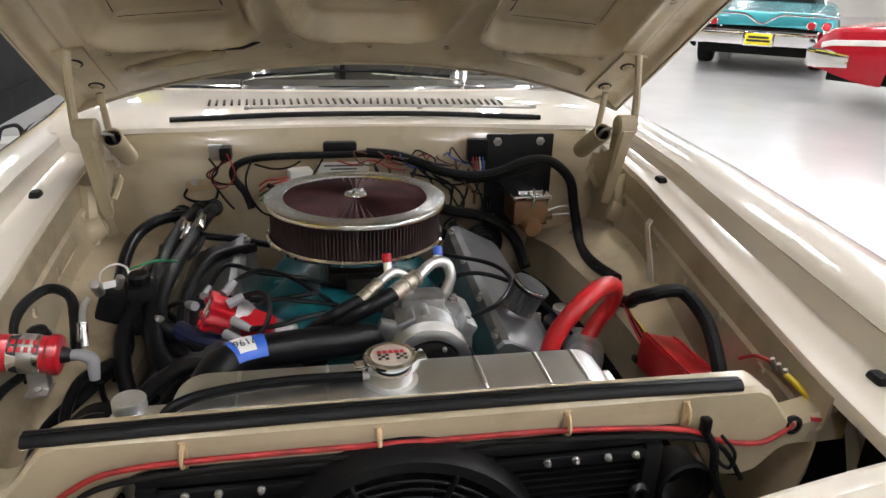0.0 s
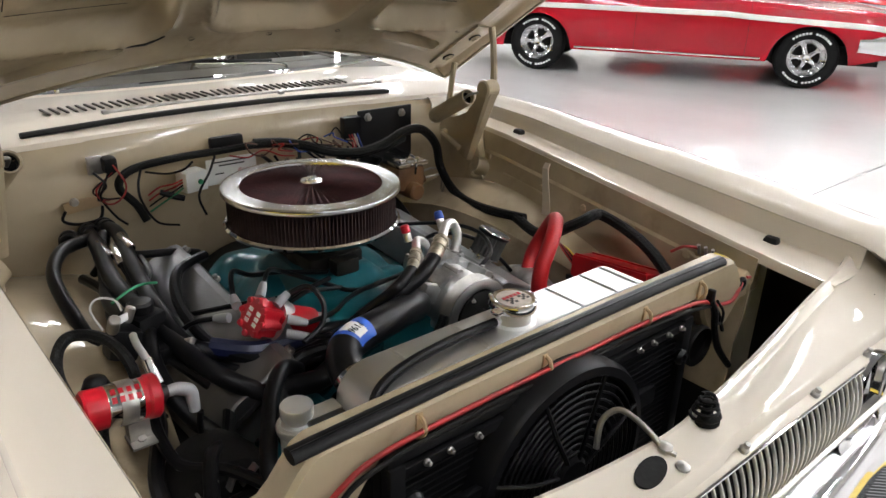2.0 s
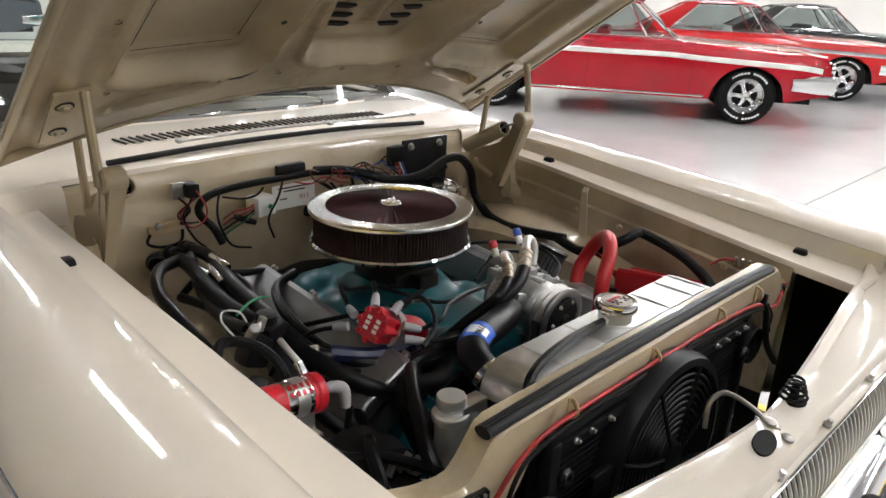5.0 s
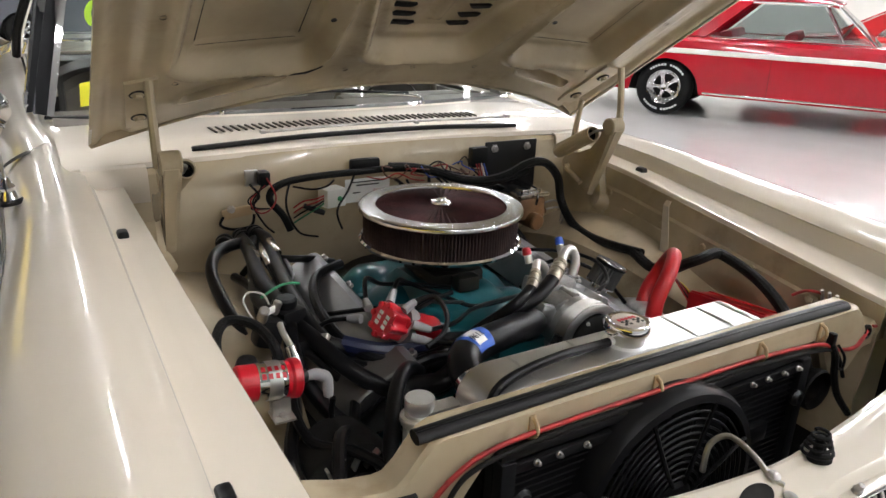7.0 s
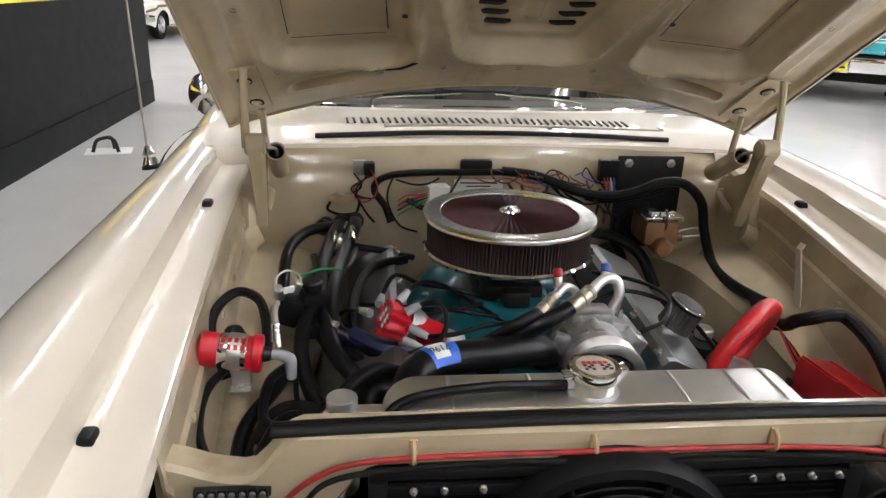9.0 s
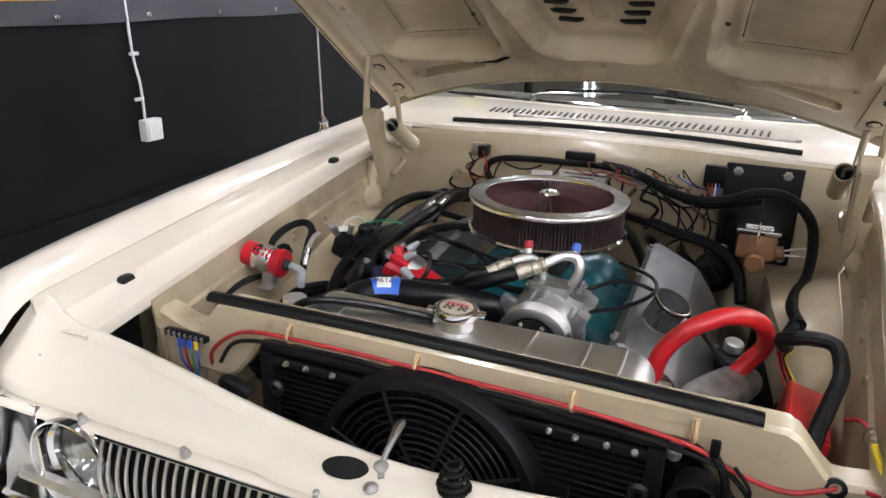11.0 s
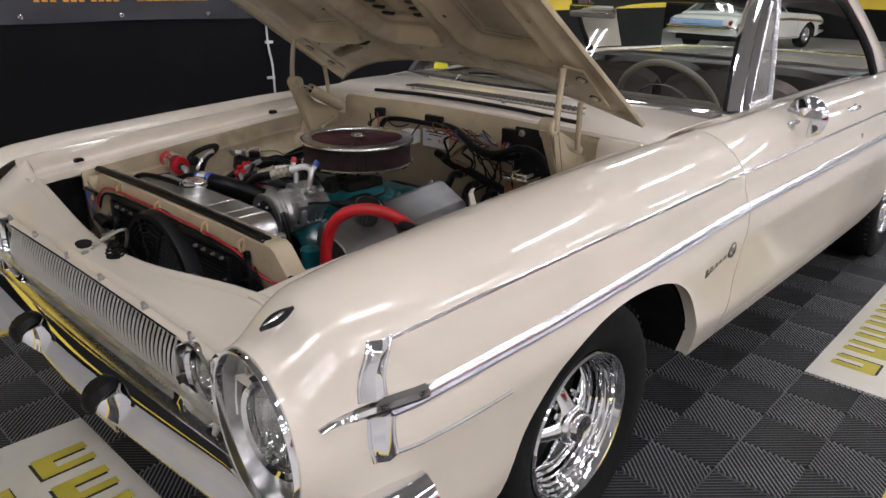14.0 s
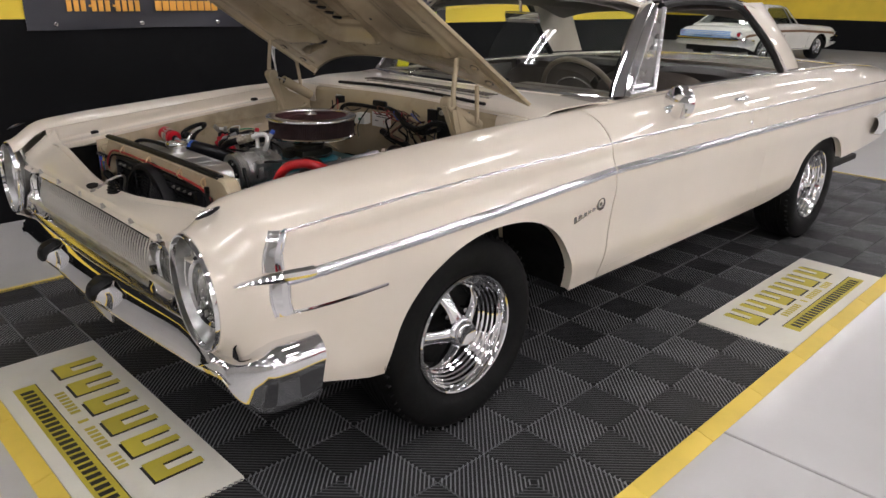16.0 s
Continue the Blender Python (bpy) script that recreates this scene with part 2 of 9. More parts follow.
        vs = [(x, y, 0) for x, y in poly] + [(x, y, depth) for x, y in poly]
        fs = [tuple(range(n)), tuple(range(n, 2 * n))] + [(i, (i + 1) % n, n + (i + 1) % n, n + i) for i in range(n)]
        return self.add(vs, fs, m)

    def shell(self, rows, thick, wrap=False):
        """A sheet with thickness, offset against its own normals."""
        R, C = len(rows), len(rows[0])
        V = [[Vector(p) for p in r] for r in rows]
        back = []
        for i in range(R):
            line = []
            for j in range(C):
                du = V[min(i + 1, R - 1)][j] - V[max(i - 1, 0)][j]
                dv = V[i][min(j + 1, C - 1)] - V[i][max(j - 1, 0)]
                nn = du.cross(dv)
                nn = nn.normalized() if nn.length > 1e-9 else Vector((0, 0, 1))
                line.append(V[i][j] - nn * thick)
            back.append(line)
        self.grid(V)
        self.grid([list(reversed(r)) for r in back])
        edge = [V[0][j] for j in range(C)] + [V[i][C - 1] for i in range(1, R)] + [V[R - 1][j] for j in range(C - 2, -1, -1)] + [V[i][0] for i in range(R - 2, 0, -1)]
        edge2 = [back[0][j] for j in range(C)] + [back[i][C - 1] for i in range(1, R)] + [back[R - 1][j] for j in range(C - 2, -1, -1)] + [back[i][0] for i in range(R - 2, 0, -1)]
        self.grid([edge + edge[:1], edge2 + edge2[:1]])
        return self

    def mirror(self):
        """Adds the same on the other side of the car."""
        k = len(self.v)
        self.v += [(-x, y, z) for x, y, z in self.v[:k]]
        self.f += [tuple(reversed([k + i for i in f])) for f in self.f[:]]
        return self


def mirrored(geo):
    g = Geo()
    g.v = [(-x, y, z) for x, y, z in geo.v]
    g.f = [tuple(reversed(f)) for f in geo.f]
    return g


def mesh_of(name, geo, mat, sharp=32):
    me = bpy.data.meshes.new(name)
    me.from_pydata([tuple(p) for p in geo.v], [], geo.f)
    bm = bmesh.new()
    bm.from_mesh(me)
    bmesh.ops.remove_doubles(bm, verts=bm.verts[:], dist=0.00004)
    bmesh.ops.recalc_face_normals(bm, faces=bm.faces[:])
    bm.to_mesh(me)
    bm.free()
    me.polygons.foreach_set("use_smooth", [True] * len(me.polygons))
    me.set_sharp_from_angle(angle=radians(sharp))
    me.materials.append(mat)
    return me


def part(name, geo, mat, parent, label="", sharp=32):
    """One mesh under a thing, in world places; the thing may stand at a place of its own."""
    ob = new(name, mesh_of(name, geo, mat, sharp))
    ob.parent = parent
    base = parent
    while base.parent is not None:
        base = base.parent
    ob.matrix_parent_inverse = Matrix.Translation(-base.location) if parent is base else Matrix()
    if parent is not base:
        ob.matrix_parent_inverse = Matrix()
    return tagged(ob, label)


def thing(name, at, label, category, group="", kind=""):
    e = new(name)
    e.empty_display_size = 0.05
    e.location = at
    return tagged(e, label, category, group, kind)


def single(name, geo, mat, label, category, group="", kind="", sharp=32):
    return tagged(new(name, mesh_of(name, geo, mat, sharp)), label, category, group, kind)


def lerp(table, y):
    """Linear between rows of (y, value)."""
    if y <= table[0][0]:
        return table[0][1]
    for (a, p), (b, q) in zip(table, table[1:]):
        if y <= b:
            k = (y - a) / (b - a)
            return p + (q - p) * k if not isinstance(p, tuple) else tuple(i + (j - i) * k for i, j in zip(p, q))
    return table[-1][1]


def smooth(a, b, x):
    t = min(1, max(0, (x - a) / (b - a)))
    return t * t * (3 - 2 * t)


def spline(pts, steps):
    P = [Vector(p) for p in pts]
    out = []
    for i in range(len(P) - 1):
        a, b, c, d = P[max(i - 1, 0)], P[i], P[i + 1], P[min(i + 2, len(P) - 1)]
        for s in range(steps):
            t = s / steps
            out.append(0.5 * ((2 * b) + (c - a) * t + (2 * a - 5 * b + 4 * c - d) * t * t + (3 * b - a - 3 * c + d) * t ** 3))
    return out + [P[-1]]




def rot(rx=0, ry=0, rz=0):
    return Euler((radians(rx), radians(ry), radians(rz))).to_matrix()
# ---- showroom: floor, walls, ceiling, lamps ----
CONCRETE = material("polished_concrete", (0.57, 0.56, 0.55), 0.34, vary=0.05, scale=1.1, bump=0.02, bscale=8, stain=0.35, stain_color=(0.36, 0.35, 0.34), stain_scale=0.7, coat=0.7, coat_rough=0.14)
WALL_DARK = material("charcoal_wall", (0.0045, 0.0047, 0.0054), 0.6, spec=0.1, vary=0.12, scale=1.5, bump=0.03, bscale=30, stain=0.2, stain_color=(0.02, 0.02, 0.021), stain_scale=2)
WALL_LIGHT = material("white_wall", (0.70, 0.675, 0.63), 0.6, vary=0.04, scale=1)
WALL_GREY = material("grey_wall", (0.36, 0.35, 0.33), 0.6, vary=0.06, scale=1)
YELLOW = material("yellow_band_paint", (0.78, 0.56, 0.04), 0.5, vary=0.06, scale=2)
CEIL = material("grey_ceiling", (0.24, 0.24, 0.235), 0.7, vary=0.04, scale=1)
BANNER = material("dark_banner_vinyl", (0.022, 0.022, 0.03), 0.38, vary=0.15, scale=3)
ORANGE = material("orange_print", (0.72, 0.34, 0.05), 0.5)
# Gap floors are coloured black for the shade between the ribs.
TILE_GAP = material("black_tile_gap", (0.006, 0.006, 0.006), 0.7)
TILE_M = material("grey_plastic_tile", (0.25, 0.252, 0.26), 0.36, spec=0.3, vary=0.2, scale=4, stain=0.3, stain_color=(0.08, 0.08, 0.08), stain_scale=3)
TILE_DARK = material("low_sheen_plastic_tile", (0.095, 0.096, 0.099), 0.36, spec=0.3, vary=0.2, scale=4, stain=0.3, stain_color=(0.03, 0.03, 0.03), stain_scale=3)
TILE_BORDER = material("yellow_plastic_edging", (0.82, 0.6, 0.1), 0.4, vary=0.06, scale=6, stain=0.15, stain_color=(0.45, 0.33, 0.1), stain_scale=6)
PANEL = material("cream_printed_board", (0.8, 0.77, 0.68), 0.42, vary=0.03, scale=4, stain=0.2, stain_color=(0.5, 0.46, 0.38), stain_scale=7)
PRINT_Y = material("olive_yellow_print", (0.6, 0.5, 0.06), 0.45)
PRINT_K = material("black_print", (0.02, 0.02, 0.018), 0.5)

LAMP_ON = glow("lamp_tube_glow", (0.975, 0.985, 1.0), 62.0)
LAMP_BODY = material("white_lamp_metal", (0.75, 0.75, 0.74), 0.4)

FLOOR_Z = -0.016
X0, X1, Y0, Y1, CEIL_Z = -13.0, 20.0, -9.0, 22.8, 4.6

g = Geo()
# slabs with narrow joints between them
ys = [Y0, -4.6, 1.525, 19.6, Y1]
xs = [X0, -9.0, -5.0, 16.2, X1]
for a, b in zip(ys, ys[1:]):
    for c, d in zip(xs, xs[1:]):
        g.box(((c + d) / 2, (a + b) / 2, FLOOR_Z - 0.05), (d - c - 0.008, b - a - 0.008, 0.1), 0.004, seg=1)
single("floor", g, CONCRETE, "polished light grey concrete showroom floor with saw-cut joints", "floor", kind="structure")
g = Geo()
g.box(((X0 + X1) / 2, (Y0 + Y1) / 2, FLOOR_Z - 0.12), (X1 - X0, Y1 - Y0, 0.1))
single("ground", g, GRIME_SHADE, "dark slab under the floor joints", "ground", kind="structure")

# The ceiling stays out of view; its dull grey limits bounced light.
g = Geo()
g.box(((X0 + X1) / 2, (Y0 + Y1) / 2, CEIL_Z + 0.1), (X1 - X0, Y1 - Y0, 0.2))
single("ceiling", g, CEIL, "grey painted showroom ceiling", "ceiling", kind="structure")

# walls: charcoal with a yellow band towards the partition, white on the open side of the hall
XS = 1.0


def banded_wall(name, cx, cy, sx, sy):
    w = single(name, Geo().box((cx, cy, 0.39), (sx, sy, 0.84)), WALL_DARK, "charcoal showroom wall with a yellow band", "wall", kind="structure")
    part("yellow_band", Geo().box((cx, cy, 1.17), (sx - 0.004, sy - 0.004, 0.72)), YELLOW, w)
    part("upper_wall", Geo().box((cx, cy, 3.065), (sx, sy, 3.07)), WALL_DARK, w)


banded_wall("wall_north", (X0 + XS) / 2, Y1 + 0.1, XS - X0, 0.2)
banded_wall("wall_west_far", X0 - 0.1, (Y0 + Y1) / 2, 0.2, Y1 - Y0)
# The south wall is out of view; its grey limits light on the nose.
for nm, c, sz in (("wall_north_open", ((XS + X1) / 2, Y1 + 0.1), (X1 - XS, 0.2)), ("wall_east", (X1 + 0.1, (Y0 + Y1) / 2), (0.2, Y1 - Y0)), ("wall_south", ((X0 + X1) / 2, Y0 - 0.1), (X1 - X0, 0.2))):
    single(nm, Geo().box((c[0], c[1], 2.29), (sz[0], sz[1], 4.62)), WALL_GREY if nm == "wall_south" else WALL_LIGHT, "plain white showroom wall", "wall", kind="structure")

# charcoal partition beside the car, with a skirting strip, a conduit and an outlet box
PX = -2.64
g = Geo()
g.box((PX - 0.09, 0.975, 2.29), (0.18, 13.95, 4.62), 0.004)
wl = single("wall_west", g, WALL_DARK, "charcoal painted partition wall beside the car", "wall", kind="structure")
part("yellow_band", Geo().box((PX - 0.09, -2.5, 1.38), (0.186, 7.004, 0.42)), YELLOW, wl)
part("yellow_band", Geo().box((PX - 0.09, 6.06, 1.345), (0.186, 3.784, 0.49)), YELLOW, wl)
g = Geo()
g.box((PX + 0.004, 0.975, 0.10), (0.012, 13.95, 0.24), 0.003)
single("baseboard", g, WALL_DARK, "charcoal skirting strip along the partition", "baseboard", kind="structure")
LIGHT_GREY = material("light_grey_plastic", (0.6, 0.6, 0.58), 0.45, vary=0.05)
o = thing("outlet_box", (PX, 2.42, 0.56), "light grey surface outlet box with conduit on the charcoal wall", "outlet")
g = Geo()
g.box((PX + 0.028, 2.42, 0.555), (0.055, 0.115, 0.115), 0.008)
part("box", g, LIGHT_GREY, o)
g = Geo()
g.box((PX + 0.058, 2.42, 0.555), (0.006, 0.09, 0.09), 0.002)
part("cover_plate", g, LIGHT_GREY, o)
g = Geo()
g.tube([(PX + 0.014, 2.40, 0.61), (PX + 0.014, 2.395, 0.8), (PX + 0.014, 2.37, 0.95), (PX + 0.014, 2.36, 1.3)], 0.007)
part("conduit", g, LIGHT_GREY, o)
for z in (0.72, 0.95):
    g = Geo()
    g.box((PX + 0.012, 2.38, z), (0.012, 0.06, 0.018), 0.003)
    part("clip", g, LIGHT_GREY, o)

# printed banner high on the partition
bn = thing("wall_banner", (PX + 0.02, 2.4, 1.13), "dark vinyl banner with orange and white print on the wall", "banner")
rows = []
for i in range(41):
    y = 0.74 + 3.45 * i / 40
    rows.append([(PX + 0.02 + 0.006 * math.sin(y * 7) * math.sin(k * 1.1), y, 1.108 + 0.06 * k + (0.004 * math.sin(y * 5) if k == 0 else 0)) for k in range(16)])
g = Geo()
g.shell(rows, 0.003)
part("sheet", g, BANNER, bn)
y = 0.985
for wds in (0.036, 0.036, 0.036, 0.02, 0.036, 0.036, 0.036, 0.02, 0.036, 0.036, 0.036, 0.036):
    g = Geo()
    g.box((PX + 0.036, y, 1.245), (0.004, wds * 0.8, 0.065 if wds > 0.03 else 0.014), 0.001)
    part("printed_bar", g, ORANGE, bn)
    y += wds * 1.13
y = 1.535
for i in range(9):
    g = Geo()
    g.box((PX + 0.036, y, 1.245), (0.004, 0.042, 0.062), 0.001)
    part("printed_bar", g, ORANGE, bn)
    y += 0.049
for i, y in enumerate((0.9, 1.42, 1.95, 2.5, 3.05, 3.6, 4.05)):
    g = Geo()
    g.lathe([(0.006, 0), (0.011, 0.001), (0.012, 0.004), (0.006, 0.005)], (PX + 0.024, y, 1.14), (1, 0, 0), 14)
    part("eyelet", g, CHROME, bn)

# strip lamps in rows under the ceiling
proto = thing("ceiling_lamp", (0, 0, 0), "white fluorescent strip lamp under the showroom ceiling", "lamp", "ceiling strip lamps")
g = Geo()
g.box((0, 0, 0.06), (0.30, 1.24, 0.09), 0.01)
part("housing", g, LAMP_BODY, proto)
for dy in (-0.45, 0.45):
    g = Geo()
    g.cyl((0, dy, 0.1), (0, dy, 0.352), 0.012, n=8)
    part("hanger_rod", g, LAMP_BODY, proto)
g = Geo()
g.box((-0.07, 0, 0.0), (0.045, 1.2, 0.045), 0.015)
part("tube", g, LAMP_ON, proto)
g = Geo()
g.box((0.07, 0, 0.0), (0.045, 1.2, 0.045), 0.015)
part("tube", g, LAMP_ON, proto)
LX = [-10.4, -7.4, -4.6, -1.2, 1.9, 5.0, 8.1, 11.2, 14.3, 17.4]
LY = [-7.0, -4.2, -1.4, 1.4, 4.2, 7.0, 9.8, 12.6, 15.4, 18.4]
first = True
for i, x in enumerate(LX):
    for j, y in enumerate(LY):
        m = pose(x, y, CEIL_Z - 0.35)
        if first:
            proto.matrix_basis = m
            first = False
        else:
            copy_thing(proto, m)

# ---- rubber-ribbed plastic tile mat under the car ----
TX0, TY0, TS = -1.435, -0.158, 0.4
NX, NY = 7, 15


def rib_tile():
    """One tile with raised ribs in nested diamonds."""
    g = Geo()
    h = TS / 2 - 0.001
    g.box((0, 0, -0.0122), (2 * h, 2 * h, 0.006))
    n = 11
    step = 0.2 / n
    w, z0, z1 = step * 0.22, -0.0092, 0.0
    for k in range(1, 2 * n):
        c = k * step
        for sx, sy in ((1, 1), (-1, 1), (-1, -1), (1, -1)):
            # the run of x + y = c within one quarter
            a, b = max(0.0, c - h), min(c, h)
            if b - a < 0.004:
                continue
            p, q = Vector((sx * a, sy * (c - a), 0)), Vector((sx * b, sy * (c - b), 0))
            nn = Vector((sx, sy, 0)).normalized() * w
            vs = [p - nn, p + nn, q + nn, q - nn]
            vs = [(v.x, v.y, z0) for v in vs] + [(p.x * 1 + (v - p).x * 0.55 if i < 2 else q.x + (v - q).x * 0.55, p.y + (v - p).y * 0.55 if i < 2 else q.y + (v - q).y * 0.55, z1) for i, v in enumerate(vs)]
            g.add(vs, [(4, 5, 6, 7), (0, 1, 5, 4), (2, 3, 7, 6)])
    return g


mat_thing = thing("floor_mat", (0, 2.8, FLOOR_Z), "dark grey ribbed interlocking tile mat with yellow edging", "floor mat", kind="structure")
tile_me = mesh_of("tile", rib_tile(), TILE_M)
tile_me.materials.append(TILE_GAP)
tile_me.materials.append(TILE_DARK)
# Alternate quarters take a darker grey, painting how rib direction catches the light.
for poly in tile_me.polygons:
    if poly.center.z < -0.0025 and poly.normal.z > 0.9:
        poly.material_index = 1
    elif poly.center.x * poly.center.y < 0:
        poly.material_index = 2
for i in range(NX):
    for j in range(NY):
        if (j == 0 and 2 <= i <= 4) or (i == 6 and 6 <= j <= 8):
            continue
        ob = new("tile", tile_me)
        ob.parent = mat_thing
        ob.location = Vector((TX0 + TS * (i + 0.5), TY0 + TS * (j + 0.5), 0)) - mat_thing.location
edge_me = Geo()
edge_me.add([(-0.199, 0, -0.015), (0.199, 0, -0.015), (0.199, 0, 0.0), (-0.199, 0, 0.0), (-0.199, 0.012, 0.0), (0.199, 0.012, 0.0), (0.199, 0.062, -0.013), (-0.199, 0.062, -0.013), (0.199, 0.062, -0.0155), (-0.199, 0.062, -0.0155)],
            [(0, 1, 2, 3), (3, 2, 5, 4), (4, 5, 6, 7), (7, 6, 8, 9), (0, 3, 4, 7, 9), (1, 8, 6, 5, 2)])
edge_me = mesh_of("edging", edge_me, TILE_BORDER)
for i in range(NX):
    for y, a in ((TY0, 180), (TY0 + TS * NY, 0)):
        ob = new("edging", edge_me)
        ob.parent = mat_thing
        ob.matrix_basis = Matrix.Translation(-mat_thing.location) @ pose(TX0 + TS * (i + 0.5), y, 0, 0, 0, a)
for j in range(NY):
    for x, a in ((TX0, 90), (TX0 + TS * NX, -90)):
        ob = new("edging", edge_me)
        ob.parent = mat_thing
        ob.matrix_basis = Matrix.Translation(-mat_thing.location) @ pose(x, TY0 + TS * (j + 0.5), 0, 0, 0, a)
for x, a in ((TX0 - 0.031, 0), (TX0 + TS * NX + 0.031, 0)):
    for y in (TY0 - 0.031, TY0 + TS * NY + 0.031):
        g = Geo()
        g.box((x, y, -0.009), (0.06, 0.06, 0.013), 0.005)
        part("edging_corner", g, TILE_BORDER, mat_thing)


def floor_board(at, turn):
    """Printed board let into the mat: big outlined letters stand as plain shapes, small print as bars."""
    th = thing("floor_sign", at, "cream floor board printed with yellow and black block shapes", "sign", "floor signs")
    th.rotation_euler = (0, 0, radians(turn))

    def sub(name, g, m, lab=""):
        ob = new(name, mesh_of(name, g, m))
        ob.parent = th
        return tagged(ob, lab)
    g = Geo()
    g.box((0, 0, -0.006), (1.196, 0.396, 0.013), 0.002)
    sub("board", g, PANEL)
    # six tall rounded blocks with a dark shadow edge
    for k in range(6):
        x = -0.40 + 0.16 * k
        g, s = Geo(), Geo()
        for dx, dy, wx, wy in ((-0.04, 0, 0.036, 0.15), (0.032, 0, 0.03, 0.15), (0, -0.05, 0.08, 0.05)):
            g.box((x + dx, 0.075 + dy, 0.0012 + 0.0001 * (dx == 0)), (wx, wy, 0.0012))
            s.box((x + dx + 0.009, 0.075 + dy - 0.009, 0.0008 + 0.0001 * (dx == 0)), (wx, wy, 0.0008))
        sub("printed_block", g, PRINT_Y)
        sub("printed_shadow", s, PRINT_K)
    x = -0.25
    for wds in (0.2, 0.03, 0.16, 0.12):
        n = int(wds / 0.026)
        for i in range(max(n, 1)):
            sub("printed_bar", Geo().box((x + 0.026 * i, -0.04, 0.001), (0.016, 0.032, 0.0012)), PRINT_Y)
        x += wds + 0.03
    g = Geo()
    g.box((0.05, -0.118, 0.001), (0.86, 0.072, 0.0012))
    sub("yellow_strip", g, PRINT_Y)
    g = Geo()
    g.box((0.05, -0.08, 0.0014), (0.86, 0.003, 0.0012))
    sub("printed_line", g, PRINT_K)
    for i in range(24):
        sub("printed_bar", Geo().box((-0.33 + 0.033 * i, -0.12, 0.0018), (0.02, 0.042, 0.0012)), PRINT_K)
    return th


floor_board((TX0 + TS * 3.5, TY0 + TS * 0.5, 0), 0)
floor_board((TX0 + TS * 6.5, TY0 + TS * 7.5, 0), 90)
# ---- the cream car: body panels ----
car = thing("car", (0, 2.6, 0), "cream 1960s two-door hardtop car with its hood propped open", "car")

FLANGE = [(0.2, 0.812), (0.36, 0.828), (0.7, 0.862), (1.05, 0.893), (1.4, 0.915), (1.56, 0.92)]
CROWN = [(0.05, 0.845), (0.15, 0.876), (0.36, 0.899), (0.7, 0.922), (1.05, 0.943), (1.56, 0.958), (1.85, 0.972), (2.6, 0.985), (3.5, 0.985), (4.4, 0.965), (4.95, 0.93)]
INNER = [(0.05, (0.655, 0.82)), (0.15, (0.655, 0.852)), (0.36, (0.655, 0.872)), (1.05, (0.66, 0.928)), (1.56, (0.665, 0.948)), (1.8, (0.70, 0.968)), (2.6, (0.705, 0.978)), (3.5, (0.705, 0.98)), (4.4, (0.66, 0.968)), (4.95, (0.62, 0.935))]
UPPER = [(0.05, (0.79, 0.80)), (0.3, (0.826, 0.823)), (0.64, (0.845, 0.843)), (1.0, (0.855, 0.855)), (1.55, (0.862, 0.864)), (2.6, (0.872, 0.872)), (4.4, (0.868, 0.868)), (4.95, (0.84, 0.86))]
SPEAR = [(0.05, (0.80, 0.695)), (0.3, (0.85, 0.706)), (0.64, (0.872, 0.724)), (1.0, (0.884, 0.744)), (1.55, (0.892, 0.774)), (2.6, (0.898, 0.775)), (4.4, (0.885, 0.757)), (4.95, (0.855, 0.75))]
LOW = [(0.05, 0.46), (0.3, 0.41), (0.5, 0.345), (0.6, 0.33), (1.3, 0.35), (1.6, 0.355), (3.1, 0.362), (3.36, 0.39), (4.09, 0.455), (4.95, 0.47)]
ARCHES = ((0.975, 0.27, 0.425, 0.425), (3.73, 0.40, 0.36, 0.22))


def low_edge(y):
    z = lerp(LOW, y)
    for cy, cz, ry, rz in ARCHES:
        k = abs(y - cy) / ry
        if k < 1:
            z = max(z, cz + rz * (1 - k ** 2.2) ** (1 / 2.2))
    return z


INSET = [(0.05, 0.020), (0.36, 0.032), (0.7, 0.024), (1.05, 0.008), (1.56, 0.0)]
LIP = [(0.15, 0.545), (0.376, 0.555), (0.67, 0.57), (0.9, 0.580), (1.23, 0.590), (1.42, 0.592)]


def section(y, inset=1.0):
    """Points of the left side from the top inner edge down to the lower edge at y; the driver's gutter stands further in."""
    nb = 14
    xi, zi = lerp(INNER, y)
    xi -= inset * lerp(INSET, y)
    zc = lerp(CROWN, y)
    xu, zu = lerp(UPPER, y)
    xs, zs = lerp(SPEAR, y)
    xc = lerp(INNER, y)[0] + 0.062 - 0.5 * inset * lerp(INSET, y)
    keys = [(xi, y, zi), (xi + 0.02, y, zc - 0.010), (xc, y, zc), ((xc * 0.4 + xu * 0.6), y, zc - (zc - zu) * 0.36), (xu, y, zu), ((xu + xs) / 2 - 0.004, y, (zu + zs) / 2), (xs, y, zs)]
    top = spline(keys, 4)
    zl = low_edge(y)
    out = list(top)
    for i in range(1, nb + 1):
        z = zs + (zl - zs) * i / nb
        d = zs - z
        x = xs + 0.006 * math.sin(min(d / 0.12, 1) * math.pi) - 0.012 * smooth(0.08, 0.25, d) - 0.05 * smooth(0.28, 0.5, d)
        out.append(Vector((x, y, z)))
    # the nose draws in to the lamp bezel
    w = smooth(0.235, 0.075, y) ** 1.6
    if w > 0:
        n = len(out)
        for i in range(n):
            a = radians(128 - 236 * i / (n - 1))
            e = Vector((0.722 + 0.104 * math.cos(a) - 0.022 * math.sin(a), y, 0.682 + 0.137 * math.sin(a)))
            out[i] = out[i].lerp(e, w)
    return out


